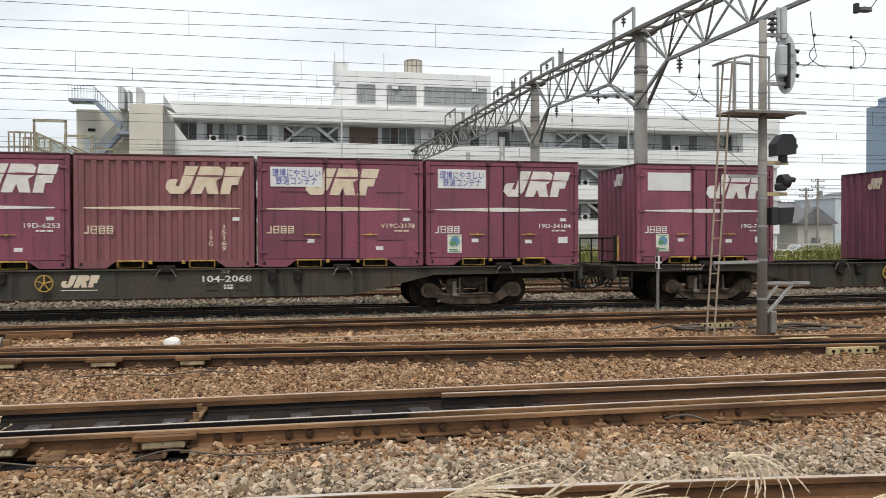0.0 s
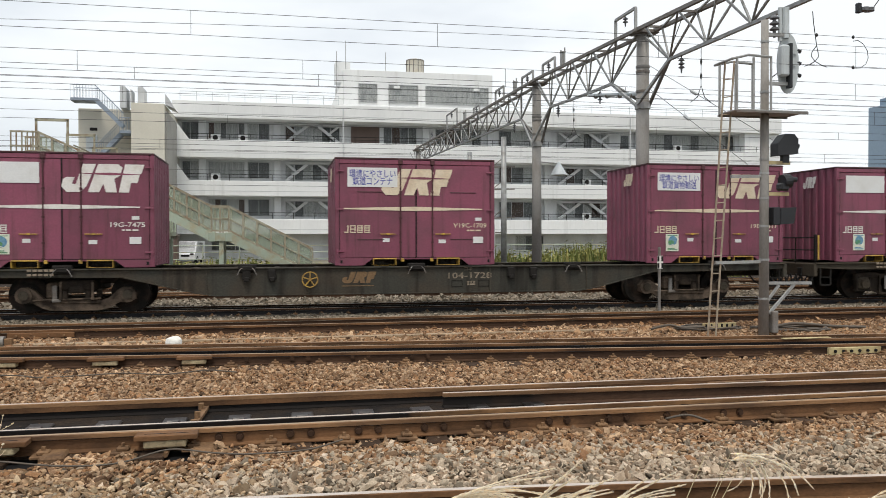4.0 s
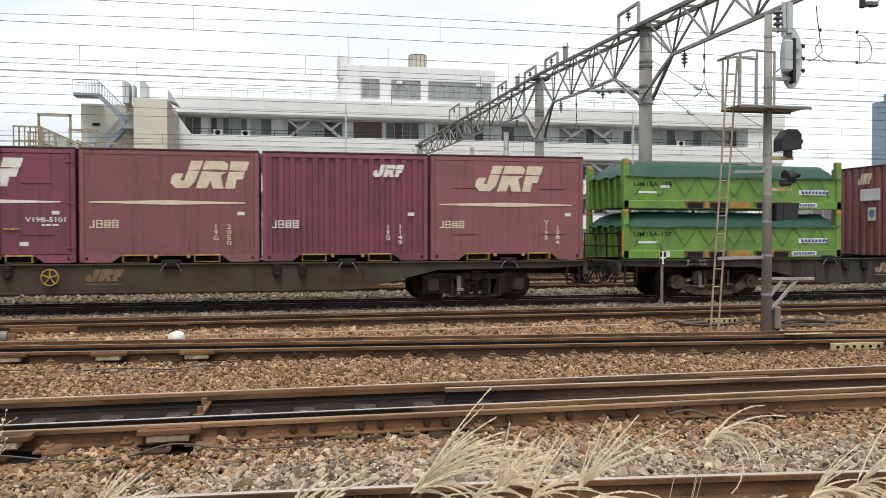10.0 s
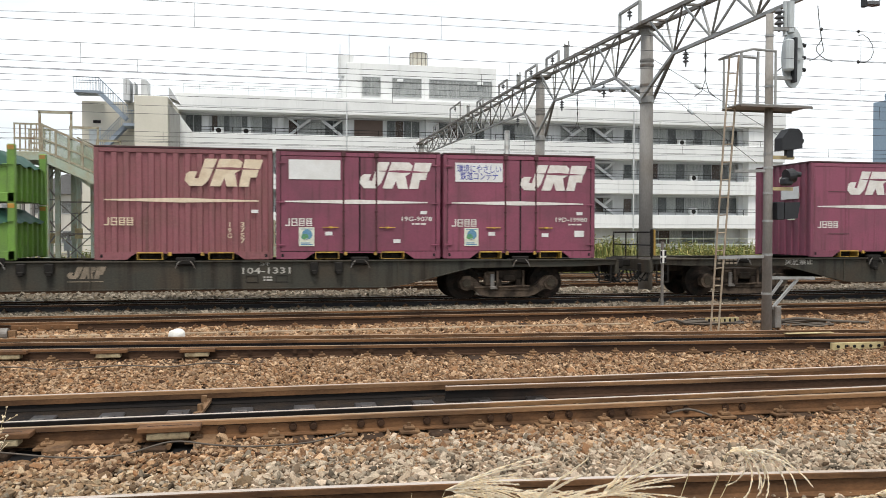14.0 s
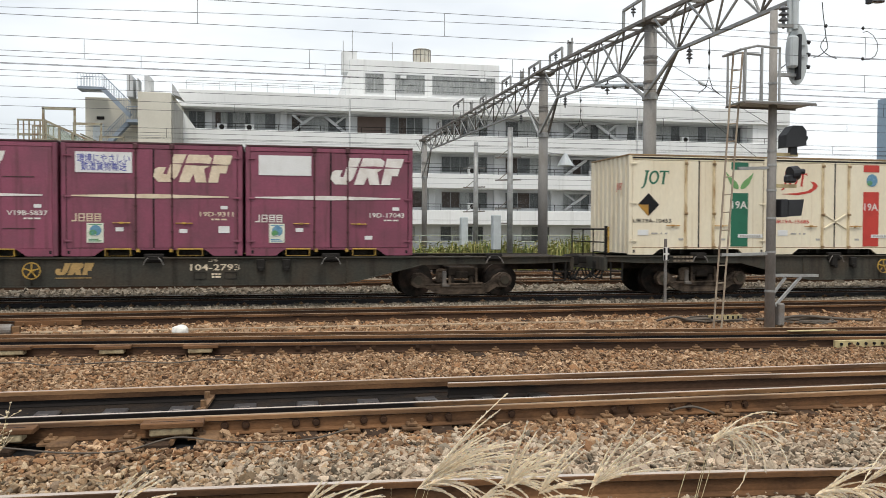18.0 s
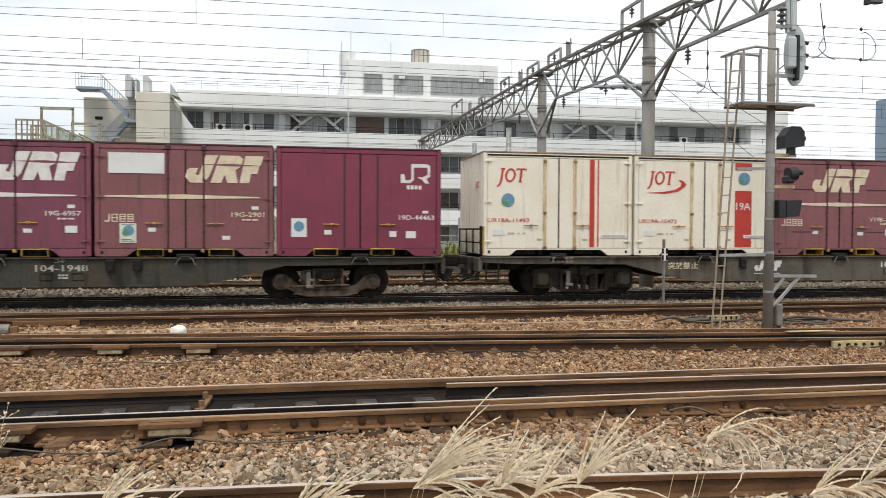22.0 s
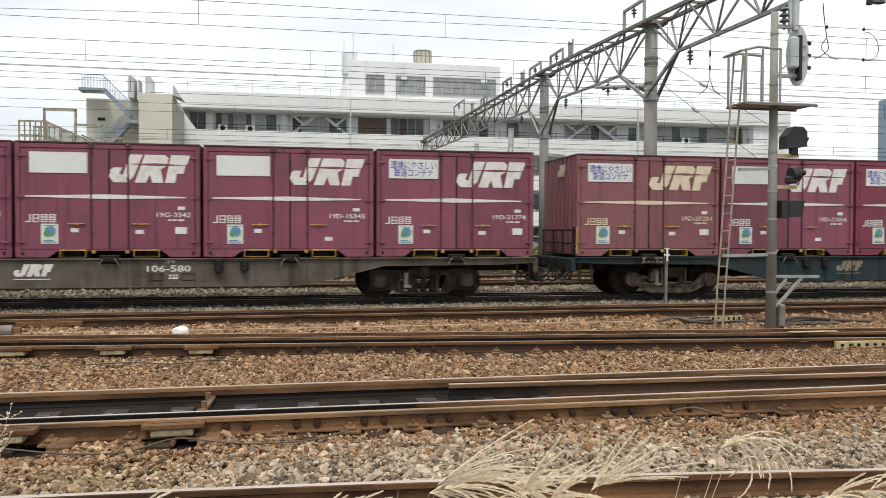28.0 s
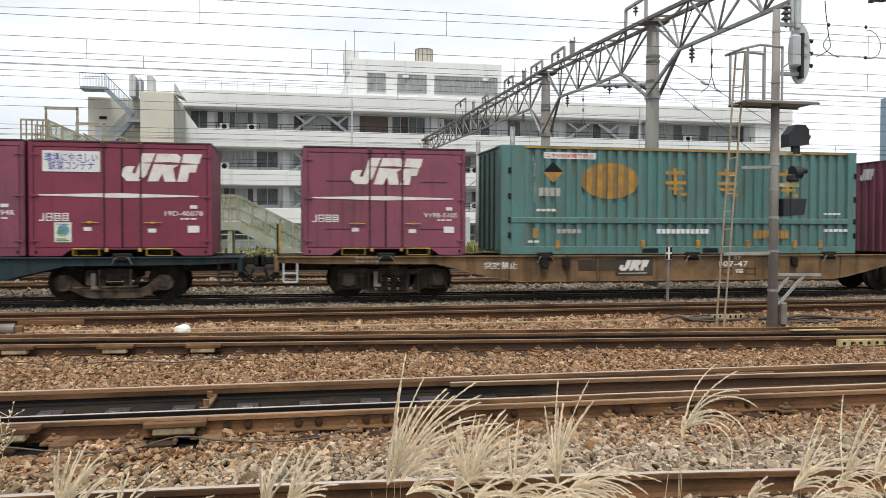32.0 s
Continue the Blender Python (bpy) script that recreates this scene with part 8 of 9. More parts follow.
# portal frame of the bridge deck going away
for y0 in (2.6, 8.0, 14.0):
    part("portal", Geo().bar((-10.4, y0, 6.9), (-9.0, y0, 6.9), 0.09, 0.12).bar((-10.35, y0, 4.8), (-10.35, y0, 6.9), 0.09, 0.09).bar((-9.05, y0, 4.8), (-9.05, y0, 6.9), 0.09, 0.09), BRIDGE_RUST, bridge, "rust-streaked portal frame")
    for x in (-10.6, -8.8):
        for z in (5.3, 5.8):
            part("deck_rail", Geo().bar((x, y0, z), (x, y0 + 5.5, z), 0.05, 0.05), BRIDGE_RUST, bridge)
    for x in (-10.2, -9.2):
        part("deck_column", Geo().bar((x, y0 + 1, -0.3), (x, y0 + 1, 4.7), 0.2, 0.2), BRIDGE_GREEN, bridge)
part("deck", Geo().cbox(-10.7, -8.7, 2.0, 20, 4.6, 4.85, 0.02), BRIDGE_GREEN, bridge)

# ---- catenary gantry, masts and wires ----
GX = 11.0


def chord(table, y):
    for (ya, za), (yb, zb) in zip(table, table[1:]):
        if y <= yb:
            return za + (zb - za) * (y - ya) / (yb - ya)
    return table[-1][1]


TOP_T = [(1.0, 7.1), (10, 7.35), (19.1, 7.74), (25.2, 8.04), (29.5, 8.26), (64.5, 8.6)]
LOW_T = [(1.0, 6.45), (10, 6.58), (21.1, 6.7), (26.7, 6.78), (31.1, 6.96), (64.5, 7.7)]
beam = thing("catenary_gantry", (GX, 0, 0), "long grey steel lattice gantry over the tracks", "gantry")
NODES = [2.0 + i * 2.02 for i in range(32)]
for s in (-0.28, 0.28):
    for ya, yb in zip(NODES[::5], NODES[5::5]):
        part("top_chord", Geo().bar((s, ya, chord(TOP_T, ya)), (s, yb, chord(TOP_T, yb)), 0.1, 0.1), GALV_DARK, beam, "top chord")
MASTS = ((2.0, 7.3, 0.2), (22.9, 8.05, 0.185), (33.1, 8.25, 0.185), (62.4, 8.9, 0.19))
def at_mast(y):
    return any(abs(y - m[0]) < 1.0 for m in MASTS)


LOWS = [y + 1.01 for y in NODES[:-1]]
for ya, yb in zip(LOWS, LOWS[1:]):
    if not at_mast(ya) and not at_mast(yb):
        part("bottom_chord", Geo().bar((0, ya, chord(LOW_T, ya)), (0, yb, chord(LOW_T, yb)), 0.085, 0.085), GALV, beam, "bottom chord")
for i, (y, ym) in enumerate(zip(NODES, LOWS)):
    for s in (-0.28, 0.28):
        if not at_mast(ym):
            part("lacing", Geo().bar((s, y, chord(TOP_T, y)), (0, ym, chord(LOW_T, ym)), 0.048, 0.048), GALV_DARK if i % 2 else GALV, beam)
            part("lacing", Geo().bar((s, y + 2.02, chord(TOP_T, y + 2.02)), (0, ym, chord(LOW_T, ym)), 0.048, 0.048), GALV, beam)
    part("cross_tie", Geo().bar((-0.28, y, chord(TOP_T, y)), (0.28, y, chord(TOP_T, y)), 0.06, 0.06), GALV_DARK, beam)
    part("plan_brace", Geo().bar((-0.28, y, chord(TOP_T, y)), (0.28, y + 2.02, chord(TOP_T, y + 2.02)), 0.045, 0.045), GALV, beam, "thin plan brace")
for y, h, r in MASTS:
    m = thing("catenary_mast", (GX, y, -0.3), "tapered grey concrete catenary mast with steel bands", "mast", "catenary masts")
    part("shaft", Geo().lathe([(r + 0.03, 0), (r, h + 0.3)], 24), CONCRETE, m, smooth=True)
    for z in (6.35, 6.95, 7.1):
        part("band", Geo().lathe([(r + 0.025, z), (r + 0.025, z + 0.07)], 20), GALV_DARK, m, "steel band")
    for ym in [q for q in LOWS if 1.0 < abs(q - y) < 2.9]:
        for dx in (-0.2, 0.2):
            part("knee_brace", Geo().bar((dx, 0, 5.95), (0, ym - y, chord(LOW_T, ym) + 0.3), 0.08, 0.08), GALV_DARK if dx > 0 else GALV, m, "steel knee brace")
        part("tie", Geo().bar((0, 0, chord(TOP_T, y) + 0.2), (0, ym - y, chord(LOW_T, ym) + 0.3), 0.05, 0.05), GALV, m)
    part("collar", Geo().lathe([(r + 0.05, 5.85), (r + 0.05, 6.05)], 20), GALV, m, "steel collar under the braces")
    part("saddle", Geo().cbox(-0.4, 0.4, -0.3, 0.3, chord(TOP_T, y) + 0.2, chord(TOP_T, y) + 0.3, 0.01), GALV_DARK, m)
for y, h in ((38.2, 6.6), (45.3, 6.6)):
    m = thing("lattice_pole", (GX, y, -0.3), "slim grey pole beside the far tracks", "pole", "poles")
    part("shaft", Geo().lathe([(0.15, 0), (0.13, h + 0.3)], 16), GALV, m, "grey steel shaft", smooth=True)
    for z in (2.9, 4.3, 5.4):
        part("crossarm", Geo().bar((-0.75, 0, z), (0.55, 0, z + 0.05), 0.07, 0.07), GALV_DARK, m, "small steel crossarm")
        part("stay", Geo().bar((-0.6, 0, z), (0, 0, z + 0.5), 0.04, 0.04), GALV_DARK, m)
    part("box", Geo().cbox(-0.9, -0.5, -0.25, 0.25, 0.9, 2.6, 0.03), SIGNAL_GREY, m, "pale grey equipment box")
    part("bracket", Geo().bar((-0.7, 0, 2.2), (0, 0, 2.2), 0.06), GALV_DARK, m)
tube = thing("bracket_tube", (GX, 0, 0), "pale grey insulated tube slung between mast and gantry", "tube")
part("tube", Geo().rod((0, 27.2, 6.72), (0, 23.1, 6.05), 0.06, 10), SIGNAL_GREY, tube)
for k in range(4):
    part("clip", Geo().rod((0, 26.6 - k, 6.58 - 0.164 * k), (0, 26.55 - k, 6.57 - 0.164 * k), 0.08, 10), GALV_DARK, tube, "dark clip")
lamp = thing("yard_lamp", (GX, 33.1, 4.4), "white cone yard lamp fixed on the mast", "lamp")
part("arm", Geo().rod((0.15, 0, 0.5), (0.95, 0, 0.45), 0.025, 6), GALV, lamp)
part("cone", Geo().lathe([(0.36, -0.05), (0.1, 0.42), (0.05, 0.5)], 16, (1.0, 0, 0)), SIGNAL_GREY, lamp, "white cone shade")


def insulator(parent, p, n=3):
    prof = [(0.02, 0.12)]
    for i in range(n):
        prof += [(0.03, -0.1 * i + 0.1), (0.085, -0.1 * i + 0.055), (0.085, -0.1 * i + 0.04), (0.03, -0.1 * i + 0.02)]
    prof += [(0.02, -0.1 * n)]
    part("insulator", Geo().lathe(prof, 12, p), PORCELAIN, parent, "dark ribbed insulator")


for y, w, h in ((23.4, 1.5, 0.83), (30.8, 1.5, 0.6), (33.6, 1.6, 0.6), (38.2, 1.5, 0.75), (43.0, 1.3, 0.56), (48.6, 3.0, 1.2), (56.0, 1.4, 0.7)):
    z = chord(TOP_T, y)
    fr = thing("feeder_bracket", (GX, y, z), "grey steel bracket frame with hanging insulator on the gantry", "bracket", "feeder brackets")
    part("frame", Geo().bar((0, 0, 0), (0, 0, h), 0.08).bar((0, 0, h), (0, w, h), 0.08).bar((0, w, h), (0, w, 0.0), 0.08), GALV, fr)
    insulator(fr, (0, w / 2, h - 0.2), 2)
    part("link", Geo().rod((0, w / 2, h - 0.1), (0, w / 2, h + 0.06), 0.012, 6), WIRE, fr)
for y in (29.9, 36.3, 46.5):
    z = chord(TOP_T, y)
    fr = thing("equipment_box", (GX, y, z + 0.04), "grey equipment box standing on the gantry", "equipment box", "gantry boxes")
    part("box", Geo().cbox(-0.08, 0.08, -0.1, 0.1, 0.05, 0.55, 0.02), GALV, fr)
    part("lid", Geo().cbox(-0.1, 0.1, -0.13, 0.13, 0.55, 0.58, 0.01), GALV_DARK, fr)
    part("foot", Geo().bar((0, -0.25, 0.02), (0, 0.25, 0.02), 0.05), GALV_DARK, fr)
    for dy in (-0.22, 0.22):
        part("post", Geo().bar((0, dy, 0.0), (0, dy, 0.7), 0.045), GALV, fr)
for y in (20.5, 26.2, 30.4, 36.4):
    dr = thing("hanging_insulator", (GX, y, chord(LOW_T, y)), "dark ribbed insulator hanging under the gantry", "insulator", "hanging insulators")
    insulator(dr, (0, 0, -0.22), 3)
    part("hanger", Geo().rod((0, 0, 0), (0, 0, -0.1), 0.02, 6), WIRE, dr)
for y in (15.9, 19.45, 28.7, 12.3):
    z = chord(LOW_T, y)
    dr = thing("drop_arm", (GX, y, z), "thin hanging wire with clamps and a loop under the gantry", "drop arm", "drop arms")
    for q in (-0.42, -0.8):
        part("clamp", Geo().lathe([(0.012, q - 0.09), (0.032, q), (0.012, q + 0.09)], 8), WIRE, dr, "dark clamp")
    part("dropper", Geo().rod((0, 0, 0.02), (0, 0, -1.05), 0.009, 6), WIRE, dr)
    part("yoke", Geo().path([(-0.3, 0, -1.5), (-0.1, 0, -1.35), (0, 0, -1.05), (0.1, 0, -1.35), (0.3, 0, -1.5)], 0.012), WIRE, dr)


def line(y, z, r, droppers=(), z2=None, start=-45.0):
    r *= 0.78
    ob = thing("overhead_line", (0, y, 0), "thin dark overhead wires along the track", "overhead wire", "overhead wires")
    part("upper_wire", Geo().rod((start, 0, z), (108, 0, z), r, 5), WIRE, ob)
    if z2 is not None:
        part("lower_wire", Geo().rod((start, 0, z2), (108, 0, z2), r, 5), WIRE, ob)
        for x in droppers:
            part("dropper", Geo().rod((x, 0, z), (x, 0, z2), r * 0.9, 5), WIRE, ob)
    return ob


line(15.9, 5.92, 0.0065, [x + 1.0 for x in (-21.7, -16.9, -12.1, -7.3, -2.55, 2.2, 7.0, 11.8, 16.5)], 5.46)
line(19.45, 5.85, 0.0075, [-14.6, -9.6, -4.35, 0.65, 5.65, 15.65], 5.4)
line(24.8, 6.6, 0.009, [-13.7, -8.7, -4.0, 1.3, 6.3, 11.3, 16.3, 21.3], 6.25)
line(22.5, 5.8, 0.008)
line(28.7, 6.75, 0.01, [-10.0, -5.0, 4.0, 9.0, 14.0, 19.0, 24.0], 6.22)
line(36, 6.95, 0.011, [-12.0, -2.0, 8.0, 18.0, 28.0], 6.6)
line(45, 6.9, 0.013, [-16.0, -6.0, 14.0, 24.0, 34.0], 6.4)
line(33, 7.3, 0.01)
line(40, 6.1, 0.012)
line(52, 5.9, 0.014)
line(48, 4.7, 0.014)
line(55, 7.4, 0.014)
for k, (x0, y0, z0, x1, y1, z1) in enumerate(((11.2, 22.9, 6.9, 13.9, 20.6, 4.4), (11.2, 22.9, 6.2, 13.4, 20.8, 3.6))):
    st = thing("stay_wire", (0, 0, 0), "thin stay wire with a dark insulator running down from the mast", "stay wire", "stay wires")
    part("wire", Geo().rod((x0, y0, z0), (x1, y1, z1), 0.008, 5), WIRE, st)
    m = Vector((x0, y0, z0)).lerp(Vector((x1, y1, z1)), 0.38)
    d = (Vector((x1, y1, z1)) - Vector((x0, y0, z0))).normalized()
    part("insulator", Geo().rod(tuple(m - d * 0.1), tuple(m + d * 0.1), 0.05, 8), SIGNAL_GREY, st)
pull = thing("strain_insulator", (9.93, 12.2, 5.54), "pair of dark strain insulators hanging from a wire", "insulator")
part("block", Geo().cbox(-0.1, -0.02, -0.04, 0.04, -0.05, 0.12, 0.01), SIGNAL_BLACK, pull)
part("tether", Geo().rod((0.2, 0, 0.02), (1.34, 0, 1.45), 0.008, 5), WIRE, pull)
for dx in (0.06, 0.15):
    part("disc", Geo().lathe([(0.03, -0.04), (0.085, -0.03), (0.085, 0.03), (0.03, 0.04)], 14, (dx, 0, 0.02)), PORCELAIN, pull)

wired = line(12.3, 5.1, 0.005, (), 4.575, 8.4)
feeder = thing("feeder_wire", (0, 21.0, 0), "thin dark feeder wire sagging between gantries", "overhead wire", "overhead wires")
span = [-44.0 + i * 2.5 for i in range(50)]
part("wire", Geo().path([(x, 0, 7.12 - 0.00086 * min(0.0, abs(x + 14.0) - 25.0) ** 2) for x in span], 0.006, 5), WIRE, feeder)
part("hanger", Geo().rod((GX, 0, 7.12), (GX + 0.28, 0, chord(TOP_T, 21.0)), 0.012, 5), WIRE, feeder)
part("hanger_stem", Geo().path([(9.05, 0, 5.5), (9.07, 0, 5.3), (9.13, 0, 4.92)], 0.008), WIRE, wired, "thin wire hanger")
for s in (-1, 1):
    part("hanger_loop", Geo().path([(9.13, 0, 4.92), (9.1 + s * 0.06, 0, 4.8), (9.1 + s * 0.07, 0, 4.73), (9.1, 0, 4.65), (9.11 - s * 0.11, 0, 4.59), (9.12 - s * 0.22, 0, 4.555)], 0.007), WIRE, wired, "wire loop")
part("jumper", Geo().path([(9.85, 0, 5.03), (9.94, 0, 5.05), (10.05, 0, 4.99), (10.13, 0, 4.88), (10.15, 0, 4.75), (10.1, 0, 4.64), (9.99, 0, 4.57), (9.85, 0, 4.56)], 0.006), WIRE, wired, "looped jumper wire")
for x, z in ((9.85, 5.1), (9.85, 4.575), (9.13, 5.1)):
    part("clamp", Geo().lathe([(0.01, -0.03), (0.028, 0.0), (0.01, 0.03)], 8, (x, 0, z)), WIRE, wired, "small clamp")

# ---- the signal mast ----
SX, SY = 8.58, 12.97
sig = thing("signal_mast", (SX, SY, 0), "slim grey concrete signal mast with ladder, platform and signal heads", "signal mast")
part("shaft", Geo().lathe([(0.092, -0.3), (0.064, 5.5)], 18), CONCRETE, sig, "grey concrete shaft", smooth=True)
part("platform", Geo().cbox(-0.74, 0.66, -0.3, 0.3, 3.83, 3.855, 0.006), GALV, sig, "grey grating platform")
part("platform_frame", Geo().bar((-0.74, -0.3, 3.815), (0.66, -0.3, 3.815), 0.03).bar((-0.74, 0.3, 3.815), (0.66, 0.3, 3.815), 0.03), GALV_DARK, sig)
for x in (-0.72, -0.4, -0.06):
    for y0 in (-0.28, 0.28):
        part("guard_post", Geo().rod((x, y0, 3.84), (x, y0, 4.76), 0.022, 6), GALV, sig, "grey guard post")
for y0 in (-0.28, 0.28):
    part("guard_rail", Geo().path([(-0.05, y0, 4.78), (-0.5, y0, 4.8), (-0.82, y0, 4.72)], 0.022), GALV, sig, "grey guard rail")
part("guard_end", Geo().rod((-0.82, -0.28, 4.72), (-0.82, 0.28, 4.72), 0.022, 6), GALV, sig)
lad = part("ladder", Geo().rod((-1.1, 0, -0.15), (-0.78, 0, 4.72), 0.018, 6).rod((-0.95, 0, -0.15), (-0.6, 0, 4.75), 0.018, 6), LADDER, sig, "thin buff-grey ladder")
for i in range(15):
    t = 0.04 + i * 0.064
    part("rung", Geo().rod((-1.1 + 0.32 * t, 0, -0.15 + 4.87 * t), (-0.95 + 0.35 * t, 0, -0.15 + 4.9 * t), 0.011, 5), LADDER, lad)
for z, x0 in ((1.17, -0.97), (2.7, -0.66)):
    part("ladder_stay", Geo().bar((x0, 0, z), (0.05, 0, z + 0.02), 0.05, 0.05), GALV, sig, "grey ladder stay")
for z in (0.5, 1.2, 1.8, 2.3, 2.75, 3.0, 4.2, 5.1):
    part("clamp", Geo().lathe([(0.098 - 0.005 * z, z), (0.098 - 0.005 * z, z + 0.04)], 14), GALV, sig, "steel clamp")
big = part("main_signal", Geo().cbox(0.26, 0.42, -0.14, 0.02, 4.5, 5.06, 0.03), SIGNAL_GREY, sig, "light grey signal housing")
part("target_plate", Geo().disc((0.5, 4.76), 0.03, 0.08, 0.21, 0.54, 32), SIGNAL_GREY, big, "oval light grey target plate")
part("cable_box", Geo().cbox(0.44, 0.5, -0.1, 0.025, 4.3, 5.1, 0.01), SIGNAL_BLACK, big, "dark cable box")
for z in (4.6, 4.82, 5.04):
    part("hood", Geo().rod((0.68, 0.06, z - 0.03), (0.76, 0.06, z - 0.05), 0.035, 12), SIGNAL_BLACK, big, "black lamp hood")
for z in (4.72, 4.93):
    part("strap", Geo().box(0.42, 0.64, 0.0, 0.02, z, z + 0.025), SIGNAL_GREY, big)
for z in (4.38, 5.25):
    part("arm", Geo().bar((0.05, 0, z), (0.48, 0, z), 0.06, 0.06), GALV, sig, "grey support arm")
part("top_pipe", Geo().rod((0.42, 0, 5.2), (0.42, 0, 5.75), 0.06, 10).rod((0.32, 0.02, 5.15), (0.32, 0.02, 5.75), 0.04, 10), SIGNAL_GREY, sig, "pale cable pipe")
insulator(sig, (0.19, 0, 5.5), 3)
mid = part("shunt_signal", Geo().prism([(0.2, 3.08), (0.2, 3.3), (0.34, 3.47), (0.52, 3.47), (0.6, 3.38), (0.6, 3.12)], -0.12, 0.12), SIGNAL_BLACK, sig, "matt black shunting signal")
part("hood", Geo().rod((0.58, 0, 3.28), (0.68, 0, 3.26), 0.05, 10), SIGNAL_BLACK, mid)
part("foot", Geo().cbox(0.34, 0.48, -0.04, 0.04, 2.96, 3.1, 0.005), SIGNAL_BLACK, mid)
part("shelf", Geo().bar((0.05, 0, 2.96), (0.5, 0, 2.96), 0.07, 0.06), BUFF, sig, "buff bracket")
rep = part("repeater_signal", Geo().rod((0.36, 0, 2.62), (0.5, 0, 2.64), 0.13, 16), SIGNAL_BLACK, sig, "small round black signal")
part("hood", Geo().rod((0.5, 0, 2.68), (0.64, 0, 2.66), 0.05, 10), SIGNAL_BLACK, rep)
part("body", Geo().cbox(0.28, 0.46, -0.09, 0.09, 2.46, 2.6, 0.03), SIGNAL_BLACK, rep)
part("shelf", Geo().bar((0.05, 0, 2.4), (0.48, 0, 2.4), 0.06, 0.06), BUFF, sig, "buff bracket")
ind = part("indicator", Geo().cbox(0.1, 0.24, -0.14, 0.14, 1.84, 2.16, 0.01), SIGNAL_BLACK, sig, "black route indicator box")
part("screen", Geo().prism([(0.26, 1.85), (0.52, 1.87), (0.57, 2.16), (0.26, 2.15)], -0.12, 0.12), SIGNAL_BLACK, ind, "black visor")
part("step_arm", Geo().bar((0.05, 0, 0.8), (0.95, 0, 0.79), 0.06, 0.05).bar((0.1, 0, 0.25), (0.62, 0, 0.78), 0.045, 0.045).bar((0.05, 0, 0.45), (0.3, 0, 0.76), 0.04, 0.04), GALV, sig, "grey step bracket")
part("base_box", Geo().cbox(0.12, 0.24, -0.1, 0.1, -0.1, 0.3, 0.02), GALV_DARK, sig)

# ---- beyond the tracks: fence, weeds, cars, houses ----
fence = thing("yard_fence", (0, 47, 0), "low green pipe fence beyond the tracks", "fence")
for i in range(36):
    part("post", Geo().rod((-14 + i * 2.0, 0, -0.3), (-14 + i * 2.0, 0, 1.25), 0.03, 6), BRIDGE_GREEN, fence, "green post")
for z in (0.45, 0.85, 1.22):
    part("pipe", Geo().rod((-14, 0, z), (56, 0, z), 0.025, 6), BRIDGE_GREEN, fence, "green pipe")


def weeds(name, x0, x1, y0, y1, count, h, label, seed, mat, dense=None):
    """Upright narrow blades with leaflets, in one mesh."""
    rng = np.random.default_rng(seed)
    v, f = [], []
    for _ in range(count):
        x, y = rng.uniform(x0, x1), rng.uniform(y0, y1)
        env = 0.55 + 0.45 * math.sin(x * 0.55 + seed) * math.cos(x * 0.23 + y * 0.4)
        hh = h * env * rng.uniform(0.5, 1.1)
        a, lean = rng.uniform(0, 6.28), rng.uniform(0.05, 0.45) * hh
        w = rng.uniform(0.03, 0.07)
        dx, dy = math.cos(a), math.sin(a)
        k = len(v)
        v += [(x - dy * w, y + dx * w, -0.3), (x + dy * w, y - dx * w, -0.3), (x + dx * lean * 0.4 + dy * w * 0.8, y + dy * lean * 0.4 - dx * w * 0.8, hh * 0.6), (x + dx * lean * 0.4 - dy * w * 0.8, y + dy * lean * 0.4 + dx * w * 0.8, hh * 0.6), (x + dx * lean, y + dy * lean, hh)]
        f += [(k, k + 1, k + 2, k + 3), (k + 3, k + 2, k + 4)]
        for _ in range(2):
            t, b, q = rng.uniform(0.4, 1.0), rng.uniform(0, 6.28), rng.uniform(0.08, 0.2)
            px, py, pz = x + dx * lean * t * t, y + dy * lean * t * t, hh * t
            k = len(v)
            v += [(px, py, pz), (px + q * math.cos(b) - 0.05, py + q * math.sin(b), pz + 0.03), (px + 1.8 * q * math.cos(b), py + 1.8 * q * math.sin(b), pz + rng.uniform(-0.05, 0.12)), (px + q * math.cos(b) + 0.05, py + q * math.sin(b) + 0.04, pz)]
            f.append((k, k + 1, k + 2, k + 3))
    m = bpy.data.meshes.new(name)
    m.from_pydata(v, [], f)
    m.materials.append(mat)
    return tagged(new(name, m), label, "weeds", kind="stuff")


weeds("tall_weeds", 6.0, 60, 42.5, 46.5, 5200, 1.5, "yellow-green tall weeds along the yard fence", 1, LEAF)
weeds("tall_weeds", 30, 62, 47.5, 56, 4500, 1.6, "yellow-green weeds on the waste ground", 2, LEAF)
weeds("low_weeds", -14, 7, 41, 47, 700, 0.8, "patchy low weeds under the footbridge", 3, LEAF)
weeds("dry_tuft", -6.9, -5.7, 41.5, 42.4, 900, 2.5, "dry pale grass tuft beside the footbridge", 4, WOOL)
weeds("track_weeds", 9.5, 22, 34.5, 37, 900, 0.6, "low weeds at the far track's edge", 5, LEAF)


